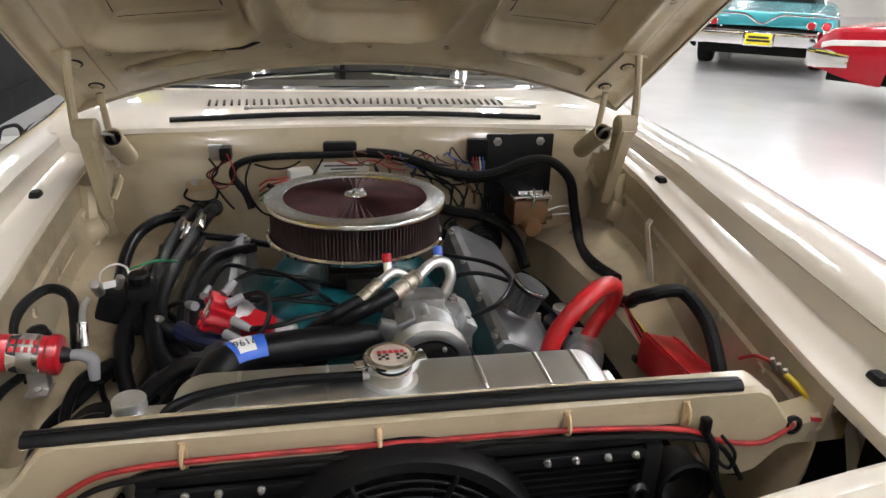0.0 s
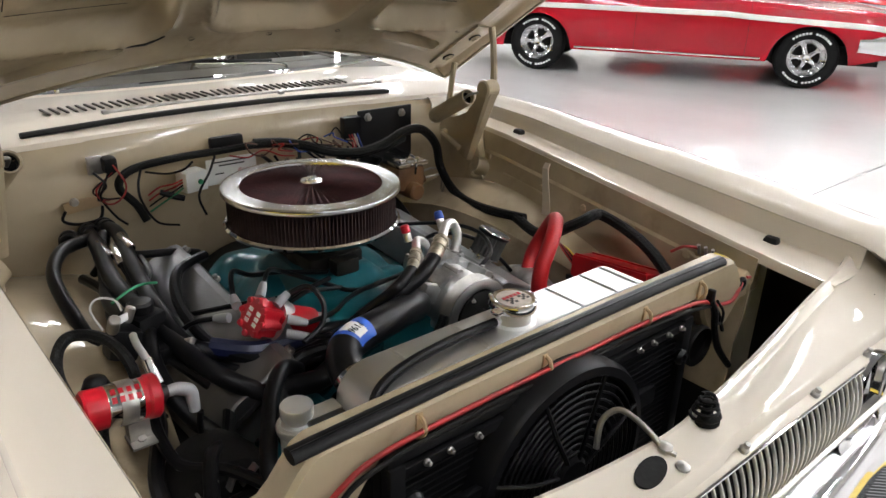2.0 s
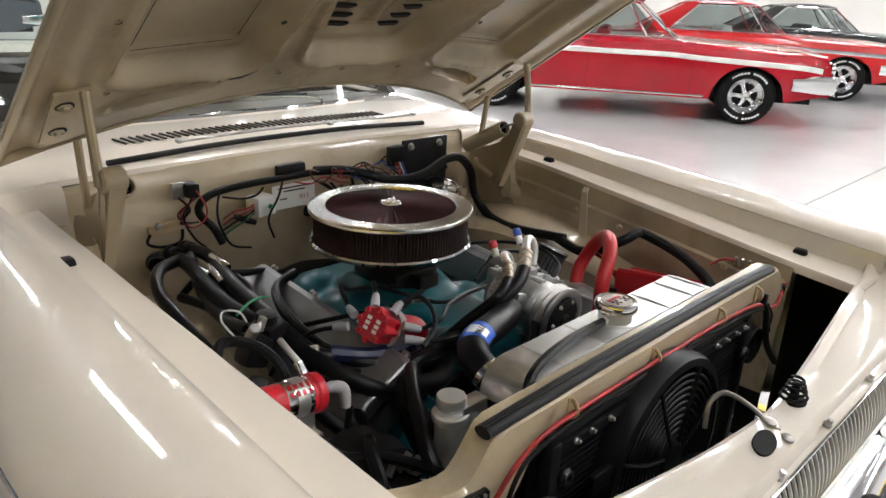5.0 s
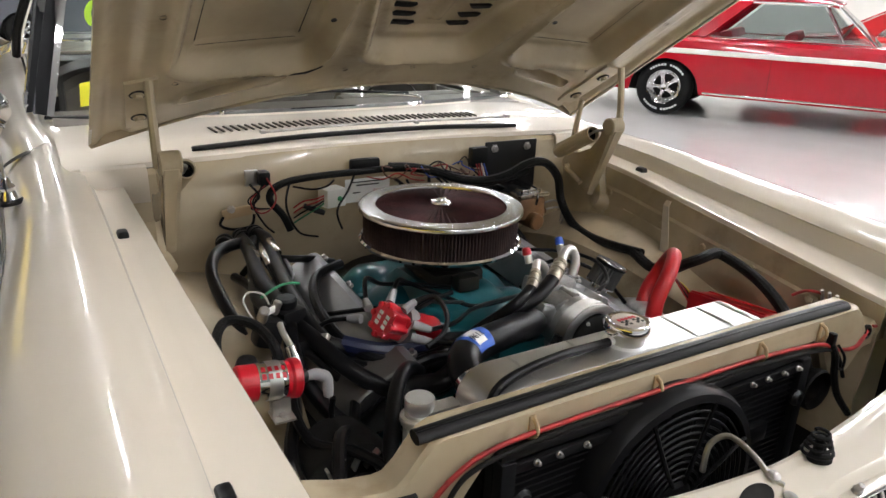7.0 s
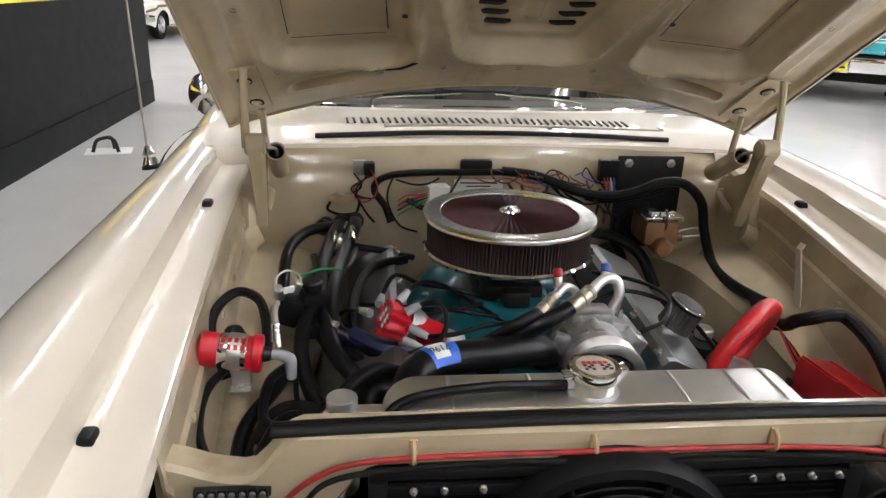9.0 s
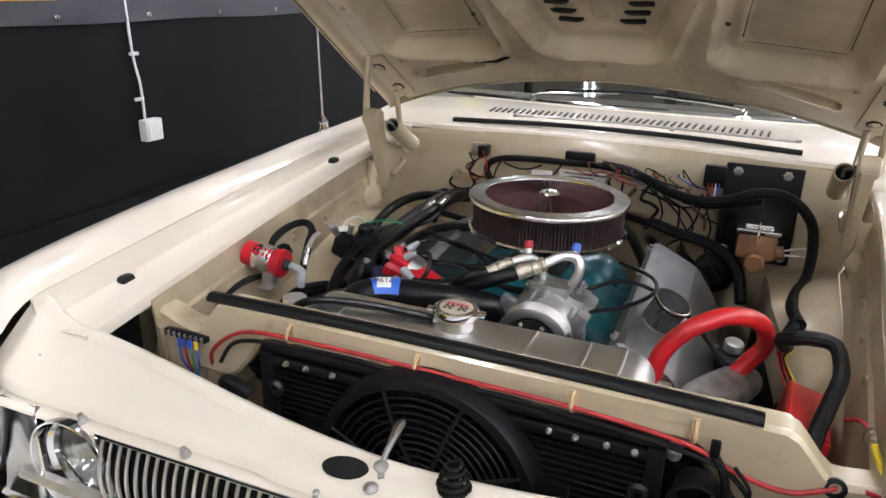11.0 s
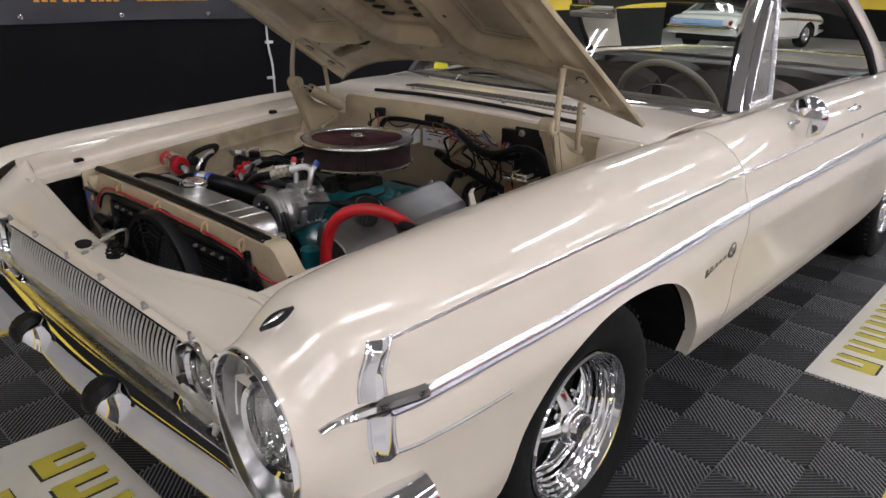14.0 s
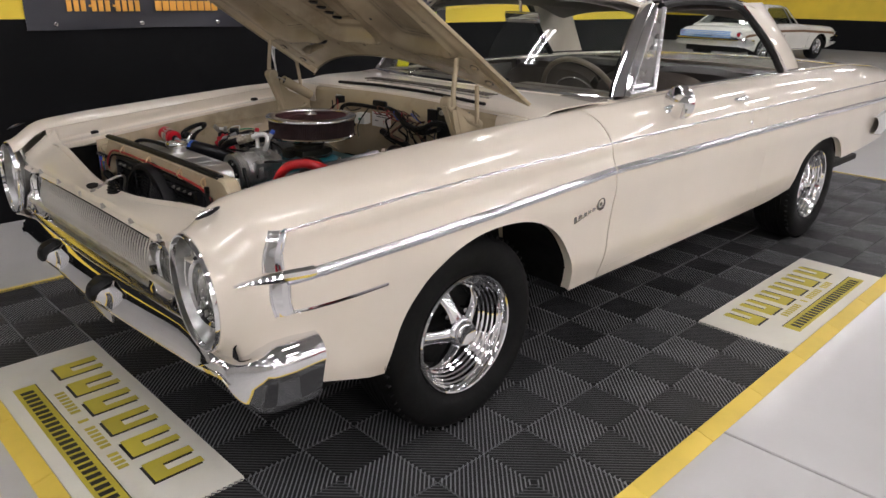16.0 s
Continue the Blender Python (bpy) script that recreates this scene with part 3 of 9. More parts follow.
def stations(a, b, fine=0.03):
    n = max(2, int((b - a) / fine))
    return [a + (b - a) * i / n for i in range(n + 1)]


def sheet(ys, thick=0.004, inset=1.0):
    g = Geo()
    g.shell([section(y, inset) for y in ys], thick)
    # rolled lip along the arch edges
    lip = []
    for y in ys:
        p = section(y)[-1]
        lip.append([p, p + Vector((-0.012, 0, 0.006)), p + Vector((-0.03, 0, 0.004))])
    g.grid(lip)
    return g


fen_y = [0.084, 0.09, 0.098, 0.11, 0.125, 0.145, 0.17, 0.195] + stations(0.22, 0.54, 0.04) + stations(0.552, 1.398, 0.0121) + stations(1.41, 1.562, 0.04)
g = sheet(fen_y)
fender_l = part("fender", g, CREAM, car)
fender_r = part("fender", mirrored(sheet(fen_y, inset=0.0)), CREAM, car)
g = sheet(stations(1.568, 2.86, 0.08))
door_l = part("door", g, CREAM, car)
door_r = part("door", mirrored(g), CREAM, car)
g = sheet(stations(2.8612, 3.34, 0.06) + stations(3.35, 4.11, 0.0122) + stations(4.12, 4.95, 0.06))
quarter_l = part("quarter_panel", g, CREAM, car)
quarter_r = part("quarter_panel", mirrored(g), CREAM, car)

# dark backing behind the shut lines
for y in (1.565, 2.863):
    g = Geo()
    g.grid([[p + Vector((-0.012, dy, 0)) for p in section(y)] for dy in (-0.02, 0.02)])
    part("shut_line_backing", g, GRIME_SHADE if y < 2 else CREAM, car)
    part("shut_line_backing", mirrored(g), GRIME_SHADE if y < 2 else CREAM, car)

# tail panel, deck lid, floor pan
g = Geo()
sec = section(4.95)
rows = [[(p.x * k, 4.95 + 0.05 * (1 - k * k), p.z) for p in sec] for k in (1, 0.8, 0.5, 0.0, -0.5, -0.8, -1)]
g.grid(rows)
part("tail_panel", g, CREAM, car)
g = Geo()
rows = []
for y in stations(3.58, 4.95, 0.1):
    xi, zi = lerp(INNER, y)
    rows.append([(xi * k / 8, y, zi + 0.012 * (1 - (k / 8) ** 2)) for k in range(-8, 9)])
g.shell(rows, -0.004)
part("deck_lid", g, CREAM, car)
g = Geo()
g.box((0, 3.3, 0.30), (1.40, 3.5, 0.04), 0.01)
part("floor_pan", g, GRIME_SHADE, car)

# gutter flange on top of the inner fender, then the inner fender: wall and rounded wheelhouse top
def gutter(inset):
    rows = []
    for y in stations(0.205, 1.43, 0.06):
        xi, zi = lerp(INNER, y)
        d = inset * lerp(INSET, y)
        zf, xl = lerp(FLANGE, y), lerp(LIP, y) - d
        xi -= d
        rows.append([(xi, y, zi), (xi - 0.003, y, zi - 0.012), (xi - 0.007, y, zf + 0.014), (xi - 0.013, y, zf + 0.004), (xi - 0.022, y, zf + 0.001), ((xi + xl) / 2, y, zf), (xl + 0.012, y, zf + 0.003), (xl + 0.003, y, zf + 0.002), (xl, y, zf - 0.004), (xl - 0.001, y, zf - 0.016)])
    return Geo().shell(rows, 0.003)


def inner_wall(inset):
    rows = []
    for y in stations(0.34, 1.34, 0.05):
        zf = lerp(FLANGE, y)
        xl = lerp(LIP, y) - inset * lerp(INSET, y)
        hump = 0.10 * math.exp(-((y - 1.02) / 0.34) ** 2)
        inn = lerp([(0.34, 0.485), (0.6, 0.470), (0.8, 0.44), (1.0, 0.405), (1.4, 0.40)], y)
        inn -= 0.032 * (1 - inset)
        zs = 0.665 + hump
        xe = xl - 0.026
        rows.append([(xl - 0.002, y, zf - 0.008), (xl - 0.005, y, zf - 0.03), (xl - 0.007, y, zf - 0.052), (xl - 0.013, y, zf - 0.058), (xl - 0.015, y, zf - 0.09), (xl - 0.018, y, zs + 0.035), (xe, y, zs + 0.008), (xe - (xe - inn) * 0.35, y, zs - 0.006), (xe - (xe - inn) * 0.7, y, zs - 0.02), (inn + 0.006, y, zs - 0.035), (inn, y, zs - 0.13), (inn - 0.005, y, 0.42)])
    return Geo().shell([r[:11] for r in rows], 0.004), Geo().shell([r[10:] for r in rows], 0.004)


part("fender_gutter", gutter(1.0), CREAM, car)
part("fender_gutter", mirrored(gutter(0.0)), CREAM, car)
shelf_l, apron_l = inner_wall(1.0)
shelf_r, apron_r = inner_wall(0.0)
inner_l = part("inner_fender", shelf_l, GRUBBY_SHADED, car)
inner_r = part("inner_fender", mirrored(shelf_r), GRUBBY_SHADED, car)
# Lower inner-fender wall in near-black; its shade is put into the colour.
part("splash_apron", apron_l, GRIME_SHADE, car)
part("splash_apron", mirrored(apron_r), GRIME_SHADE, car)
# black panels added between support and nose in place of the unlit hollow
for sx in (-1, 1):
    part("nose_baffle", Geo().box((sx * 0.606, 0.262, 0.61), (0.006, 0.19, 0.36), 0.002), GRIME_SHADE, car)
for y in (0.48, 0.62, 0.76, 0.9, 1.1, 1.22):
    zf = lerp(FLANGE, y)
    g = Geo()
    g.lathe([(0.009, 0), (0.009, 0.004), (0.006, 0.006), (0.0001, 0.006)], (lerp(LIP, y) - 0.012, y, zf - 0.07 - 0.01 * math.sin(y * 9)), (-1, 0, 0.05), 6)
    part("bolt", Geo().add(g.v, g.f, Matrix.Translation((-lerp(INSET, y), 0, 0))), CREAM_IN, inner_l)
    part("bolt", mirrored(g), CREAM_IN, inner_r)

# firewall, cowl, windscreen base
g = Geo()
fw = []
for x in [i * 0.06 for i in range(-10, 11)]:
    dent = 0.025 * smooth(0.33, 0.28, abs(x))
    fw.append([(x, 1.336, 0.957 - 0.02 * (x / 0.6) ** 2), (x, 1.324, 0.93), (x, 1.318, 0.90), (x, 1.316, 0.885), (x, 1.308 + 0.3 * dent, 0.872), (x, 1.303 + 0.5 * dent, 0.80), (x, 1.30 + dent, 0.6), (x, 1.34, 0.35)])
g.shell(fw, -0.004)
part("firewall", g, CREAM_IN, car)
g = Geo()
rows = []
for i in range(-14, 15):
    x = 0.70 * i / 14
    e = 1 - (i / 14) ** 2
    zc = 0.952 + 0.014 * e
    yb = 1.80 - 0.15 * e
    rows.append([(x, 1.335, zc - 0.014), (x, 1.34, zc - 0.004), (x, 1.355, zc), (x, 1.40, zc + 0.006), (x, 1.43, zc + 0.014), (x, 1.46, zc + 0.018), (x, 1.50, zc + 0.02), (x, (1.5 + yb) / 2, zc + 0.022), (x, yb, zc + 0.018)])
g.shell(rows, 0.004)
cowl = part("cowl", g, CREAM, car)
# Thin dark bars on the cowl; the openings' shade is in their colour.
SLOT = material("vent_slot_shade", (0.05, 0.04, 0.03), 0.7, vary=0.2, scale=30)
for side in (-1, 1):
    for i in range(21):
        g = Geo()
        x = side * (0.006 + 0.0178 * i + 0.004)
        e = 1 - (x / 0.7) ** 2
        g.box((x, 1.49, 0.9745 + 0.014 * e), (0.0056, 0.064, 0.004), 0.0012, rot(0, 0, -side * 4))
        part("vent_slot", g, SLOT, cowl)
# corner plates between gutter and cowl
for sx in (-1, 1):
    rows = []
    for k in range(9):
        x = 0.545 + 0.125 * k / 8
        rows.append([(sx * x, 1.315, 0.80), (sx * x, 1.312, 0.91), (sx * x, 1.316, 0.934), (sx * x, 1.325, 0.945), (sx * x, 1.345, 0.949), (sx * x, 1.43, 0.952), (sx * x, 1.45, 0.955)])
    part("cowl_corner", Geo().shell(rows, 0.003), CREAM, car)
# hood seal on the cowl edge and the chrome moulding behind it
g = Geo()
g.tube([(-0.44, 1.372, 0.968), (-0.2, 1.376, 0.977), (0, 1.377, 0.979), (0.2, 1.376, 0.977), (0.44, 1.372, 0.968)], 0.0065, 8)
part("cowl_seal", g, RUBBER, car)
g = Geo()
g.tube([(-0.27, 1.405, 0.988), (0, 1.41, 0.992), (0.43, 1.405, 0.986)], 0.0032, 8)
for x in (-0.27, 0.14, 0.43):
    g.box((x, 1.405, 0.989), (0.012, 0.018, 0.008), 0.002)
part("seal_retainer", g, STEEL, car)
g = Geo()
pts = []
for i in range(-14, 15):
    e = 1 - (i / 14) ** 2
    pts.append((0.705 * i / 14, 1.805 - 0.15 * e, 0.976 + 0.014 * e))
g.tube(pts, 0.009, 8, 2)
part("windscreen_moulding", g, CHROME, car)

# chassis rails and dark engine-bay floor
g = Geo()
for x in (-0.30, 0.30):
    part("frame_rail", Geo().box((x, 0.85, 0.36), (0.09, 1.1, 0.13), 0.01), GRIME_SHADE, car)
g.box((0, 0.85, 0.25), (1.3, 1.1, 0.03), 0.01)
part("splash_pan", g, GRIME_SHADE, car)
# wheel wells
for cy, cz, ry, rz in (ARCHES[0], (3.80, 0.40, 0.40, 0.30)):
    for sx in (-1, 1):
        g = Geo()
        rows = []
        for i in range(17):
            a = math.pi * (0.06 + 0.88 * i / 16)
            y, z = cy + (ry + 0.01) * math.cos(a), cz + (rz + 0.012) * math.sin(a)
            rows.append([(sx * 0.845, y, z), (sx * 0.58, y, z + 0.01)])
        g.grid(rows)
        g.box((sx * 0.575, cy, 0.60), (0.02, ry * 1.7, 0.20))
        part("wheel_well", g, GRIME_SHADE, car)
# ---- front end: header panel, grille, lamps, bumper ----
def header_y(x):
    return 0.177 + 0.096 * max(0, abs(x) - 0.02)


g = Geo()
rows = []
for i in range(-22, 23):
    x = 0.668 * i / 22
    a = abs(x)
    yr = header_y(x)
    yf = 0.116 + 0.003 * (1 - (a / 0.6) ** 2)
    zr = 0.780 + 0.038 * smooth(0.10, 0.56, a)
    up = 0.040 * smooth(0.585, 0.668, a)
    jog = -0.007 * smooth(0.13, 0.09, abs(x + 0.06))
    dip = smooth(0.10, 0.22, a)
    ym = yf + 0.010 + jog
    rows.append([(x, yf - 0.010, 0.7325), (x, yf - 0.009, 0.7375), (x, yf - 0.002, 0.742), (x, yf + 0.009 + 0.6 * jog, 0.7455), (x, ym - 0.007, 0.7475 + 0.2 * up), (x, ym - 0.003, 0.757 + 0.3 * up), (x, ym + 0.002, 0.7625 + 0.4 * up), (x, ym * 0.75 + yr * 0.25, 0.760 * 0.72 + zr * 0.28 + 0.5 * up), (x, yr - 0.030, zr - 0.008 - 0.003 * dip + 0.8 * up), (x, yr - 0.021, zr - 0.006 - 0.003 * dip + 0.9 * up), (x, yr - 0.017, zr - 0.004 + 0.9 * up), (x, yr - 0.007, zr + 0.001 + up), (x, yr - 0.001, zr - 0.001 + up), (x, yr + 0.002, zr - 0.009 + up), (x, yr + 0.001, 0.755)])
g.shell(rows, 0.003)
header = part("header_panel", g, CREAM, car)
# latch slot: a dark disc that stands for the shaded opening
g = Geo()
g.prism([(0.029 * math.cos(2 * math.pi * i / 28) + 0.006 * math.sin(2 * math.pi * i / 28), 0.0155 * math.sin(2 * math.pi * i / 28)) for i in range(28)], 0.004, Matrix.Translation((-0.071, 0.150, 0.7695)) @ rot(18, 0, 0).to_4x4())
part("latch_slot", g, GRIME_SHADE, header)
g = Geo()
g.tube([(-0.022, 0.148, 0.772), (-0.029, 0.162, 0.777), (-0.030, 0.182, 0.789), (-0.030, 0.21, 0.797), (-0.033, 0.230, 0.796), (-0.048, 0.240, 0.78), (-0.058, 0.236, 0.745)], 0.004, 8)
part("safety_hook", g, STEEL, header)
for x, y, z in ((-0.028, 0.160, 0.779), (-0.028, 0.134, 0.766)):
    g = Geo()
    g.lathe([(0.009, 0), (0.009, 0.003), (0.006, 0.005), (0.0001, 0.006)], (x, y, z), (0, -0.2, 1), 10)
    part("bolt", g, STEEL, header)
# hood pop-up spring: conical coil
g = Geo()
pts = []
for i in range(60):
    a = i * 0.46
    k = i / 59
    pts.append((0.064 + (0.020 - 0.012 * k) * math.cos(a), 0.163 + (0.020 - 0.012 * k) * math.sin(a), 0.779 + 0.034 * k))
g.tube(pts, 0.0024, 6, 1)
spring = part("hood_spring", g, GRIME_SHADE, car)
g = Geo()
g.lathe([(0.0001, 0), (0.019, 0), (0.019, 0.003), (0.007, 0.005), (0.006, 0.030), (0.0001, 0.031)], (0.064, 0.163, 0.775), (0, 0, 1), 14)
part("spring_seat", g, GRIME_SHADE, spring)

# grille: thin upright bars that bow forward over a dark recess, a ledge, then a row of short bars
GH, NB = 0.436, 54
GRILLE_DARK = material("grille_recess_shade", (0.006, 0.006, 0.006), 0.7, spec=0.1, vary=0.2, scale=20)


def grille_line(t):
    """Profile of an upper bar from the header lip down to the ledge."""
    return 0.112 - 0.062 * t + 0.050 * t * t, 0.7385 - 0.108 * t


grille = part("grille_frame", Geo().tube([(-GH, 0.1055, 0.737), (0, 0.1085, 0.738), (GH, 0.1055, 0.737)], 0.0025, 8), CHROME, car)
prof = [grille_line(k / 10) for k in range(11)]
bar_g = Geo().grid([[(-0.0023, y + 0.0035, z), (-0.0023, y + 0.001, z), (-0.0014, y - 0.0006, z), (0.0014, y - 0.0006, z), (0.0023, y + 0.001, z), (0.0023, y + 0.0035, z)] for y, z in prof])
bar_me = mesh_of("grille_bar", bar_g, GRILLE_M)
low_me = mesh_of("lower_grille_bar", Geo().grid([[(-0.0040, y + 0.005, z), (-0.0040, y, z), (0.0040, y, z), (0.0040, y + 0.005, z)] for y, z in ((0.120, 0.6125), (0.114, 0.603), (0.104, 0.592), (0.101, 0.588))]), GRILLE_M)
for i in range(NB):
    x = -GH + 2 * GH * (i + 0.5) / NB
    for nm, me in (("grille_bar", bar_me), ("lower_grille_bar", low_me)):
        ob = new(nm, me)
        ob.parent = grille
        ob.location = (x, 0, 0)
# Black sheet stands for the shaded depth behind the bars.
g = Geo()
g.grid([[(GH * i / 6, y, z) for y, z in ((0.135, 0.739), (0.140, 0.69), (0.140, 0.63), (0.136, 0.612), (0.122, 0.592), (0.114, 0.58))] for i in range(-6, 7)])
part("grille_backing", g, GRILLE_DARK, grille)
g = Geo()
g.shell([[(0.60 * i / 16, y, z) for y, z in ((0.112, 0.632), (0.101, 0.631), (0.0965, 0.627), (0.0975, 0.622), (0.106, 0.615), (0.122, 0.612))] for i in range(-16, 17)], 0.002)
part("grille_ledge", g, GRILLE_M, car)
# bright lip below the grille, rising a little towards the lamps
g = Geo()
rows = []
for i in range(-20, 21):
    x = 0.645 * i / 20
    e = smooth(0.50, 0.645, abs(x))
    y, z = 0.083 + 0.012 * (x / 0.645) ** 2, 0.590 - 0.002 * e
    rows.append([(x, y + 0.030, z + 0.006), (x, y + 0.014, z + 0.003), (x, y + 0.004, z - 0.002), (x, y - 0.001, z - 0.007), (x, y + 0.001, z - 0.011), (x, y + 0.010, z - 0.014), (x, y + 0.03, z - 0.014)])
g.shell(rows, 0.002)
part("grille_lip", g, BRIGHT_TRIM, car)
for x in (-0.47, -0.29, -0.09, 0.09, 0.29, 0.47):
    g = Geo()
    g.lathe([(0.007, 0), (0.007, 0.005), (0.0045, 0.008), (0.0045, 0.014), (0.0001, 0.015)], (x, 0.118, 0.7425), (0, -0.35, 1), 10)
    part("grille_bolt", g, STEEL, header)
g = Geo()
g.shell([[(0.80 * i / 14, y, z) for y, z in ((0.15, 0.585), (0.13, 0.55), (0.14, 0.50), (0.2, 0.38))] for i in range(-14, 15)], 0.003)
part("lower_valance", g, GRIME_SHADE, car)

REFLECT = material("lamp_reflector", (0.8, 0.8, 0.8), 0.1, metal=1, vary=0.05)


def head_lamp(x, y, z, r, name):
    lamp = part(name, Geo().lathe([(r * 1.16, 0.012), (r * 1.2, 0.0), (r * 1.12, -0.012), (r * 1.02, -0.006), (r * 1.0, 0.004)], (x, y, z), (0, 1, 0), 36), CHROME, car, "chrome-ringed round headlight")
    g = Geo()
    g.lathe([(0.0001, 0.05), (r * 0.4, 0.045), (r * 0.8, 0.028), (r, 0.006)], (x, y, z), (0, 1, 0), 32)
    part("reflector", g, REFLECT, lamp)
    g = Geo()
    g.lathe([(0.0001, -0.012), (r * 0.4, -0.010), (r * 0.75, -0.004), (r, 0.006)], (x, y, z), (0, 1, 0), 32)
    ribs = []
    for k in range(-5, 6):
        h = math.sqrt(max(0.02, 1 - (k / 6) ** 2)) * r * 0.9
        ribs.append(Geo().box((x + k * r / 6, y - 0.004, z), (0.002, 0.006, 2 * h)))
    lens = part("lens", g, LENS, lamp)
    for rib in ribs:
        part("lens_rib", rib, LENS, lens)
    return lamp


for s in (-1, 1):
    head_lamp(s * 0.492, 0.132, 0.664, 0.062, "headlight")
    head_lamp(s * 0.718, 0.118, 0.672, 0.072, "headlight")
    # oval bright bezel round the outer lamp, leaning inwards at the top
    def oval(a, rx, rz, y):
        return (s * (0.722 + rx * math.cos(a) - 0.022 * math.sin(a)), y, 0.682 + rz * math.sin(a))
    g = Geo()
    g.grid([[oval(2 * math.pi * i / 56, rx, rz, y) for rx, rz, y in ((0.104, 0.137, 0.092), (0.1055, 0.1385, 0.080), (0.1035, 0.136, 0.073), (0.1005, 0.132, 0.074), (0.0985, 0.130, 0.088))] for i in range(57)])
    bz = part("headlight_bezel", g, CHROME, car)
    g = Geo()
    g.grid([[oval(2 * math.pi * i / 40, 0.0985, 0.130, 0.087), oval(2 * math.pi * i / 40, 0.093, 0.122, 0.108), (s * (0.718 + 0.07 * math.cos(2 * math.pi * i / 40)), 0.135, 0.672 + 0.07 * math.sin(2 * math.pi * i / 40))] for i in range(41)])
    part("bezel_bowl", g, material("dull_lamp_bowl", (0.34, 0.34, 0.33), 0.3, metal=0.9, vary=0.2, scale=20), bz)
    # small bars above and below the lamp
    for k in range(-4, 5):
        x = 0.72 + 0.017 * k
        h = 0.112 * math.sqrt(max(0, 1 - ((x - 0.72) / 0.086) ** 2))
        lo = math.sqrt(max(0, 0.078 ** 2 - (x - 0.718) ** 2))
        for sg in (1, -1):
            z0, z1 = 0.676 + sg * lo, 0.682 + sg * h
            if (z1 - z0) * sg < 0.004:
                continue
            g = Geo()
            g.box((s * (x - 0.02 * sg), 0.120, (z0 + z1) / 2), (0.003, 0.010, abs(z1 - z0)), 0.001)
            part("bezel_bar", g, GRILLE_M, bz)
    # polished cup round the inner lamp, cut into the end of the grille
    g = Geo()
    rows = []
    for i in range(41):
        a = 2 * math.pi * i / 40
        ca, sa = math.cos(a), math.sin(a)
        rows.append([(s * (0.492 + r * ca), y, 0.664 + r * 0.98 * sa) for r, y in ((0.080, 0.128), (0.081, 0.106), (0.0795, 0.1005), (0.0765, 0.101), (0.0745, 0.112), (0.071, 0.128), (0.068, 0.136))])
    g.grid(rows)
    cup = part("lamp_cup", g, CHROME, bz)
    g = Geo()
    g.lathe([(0.0755, 0.004), (0.0760, 0.010), (0.0735, 0.012)], (s * 0.492, 0.106, 0.664), (0, 1, 0), 40)
    part("cup_groove", g, BLACK, cup)
    # black ring with bright ticks round the outer lens
    g = Geo()
    g.lathe([(0.074, 0.0), (0.079, -0.004), (0.090, -0.003), (0.094, 0.006)], (s * 0.718, 0.116, 0.674), (0, 1, 0), 44)
    ring_ = part("lamp_ring", g, BLACK, bz)
    for k in range(6):
        a = radians(60 * k + 20)
        part("ring_tick", Geo().box((s * (0.718 + 0.085 * math.cos(a)), 0.1125, 0.674 + 0.085 * math.sin(a)), (0.012, 0.003, 0.003), 0.001, rot(0, -math.degrees(a) * s, 0)), WORN_CHROME, ring_)
    # bright bridge between the two lamps and the apron under them
    g = Geo()
    rows = []
    for k in range(13):
        x = 0.552 + 0.080 * k / 12
        d = 0.012 * math.sin(math.pi * k / 12)
        rows.append([(s * x, 0.118, 0.742), (s * x, 0.108 + d, 0.735), (s * x, 0.104 + d, 0.70), (s * x, 0.104 + d, 0.64), (s * x, 0.100 + d * 0.5, 0.61), (s * x, 0.096, 0.592)])
    g.shell(rows, 0.003 * s)
    part("lamp_bridge", g, WORN_CHROME, bz)
    g = Geo()
    rows = []
    for k in range(13):
        x = 0.405 + 0.16 * k / 12
        zt = 0.664 - 0.0775 * math.sqrt(max(0.0, 1 - ((x - 0.492) / 0.0895) ** 2))
        rows.append([(s * x, 0.108, zt), (s * x, 0.101, min(zt - 0.003, 0.600)), (s * x, 0.096, min(zt - 0.006, 0.592)), (s * x, 0.094, 0.588)])
    g.shell(rows, 0.002 * s)
    part("lamp_apron", g, CHROME, bz)
    # panel behind the lamps
    g = Geo()
    g.box((s * 0.60, 0.172, 0.645), (0.36, 0.012, 0.19), 0.004)
    part("lamp_panel", g, GRIME_SHADE, car)

# bumper: rolled bar that wraps round the corners
BPTH = [(-0.893, 0.318), (-0.89, 0.23), (-0.865, 0.16), (-0.79, 0.105), (-0.6, 0.075), (0, 0.045), (0.6, 0.075), (0.79, 0.105), (0.865, 0.16), (0.89, 0.23), (0.893, 0.318)]
path = spline([(x, y, 0) for x, y in BPTH], 8)
rows = []
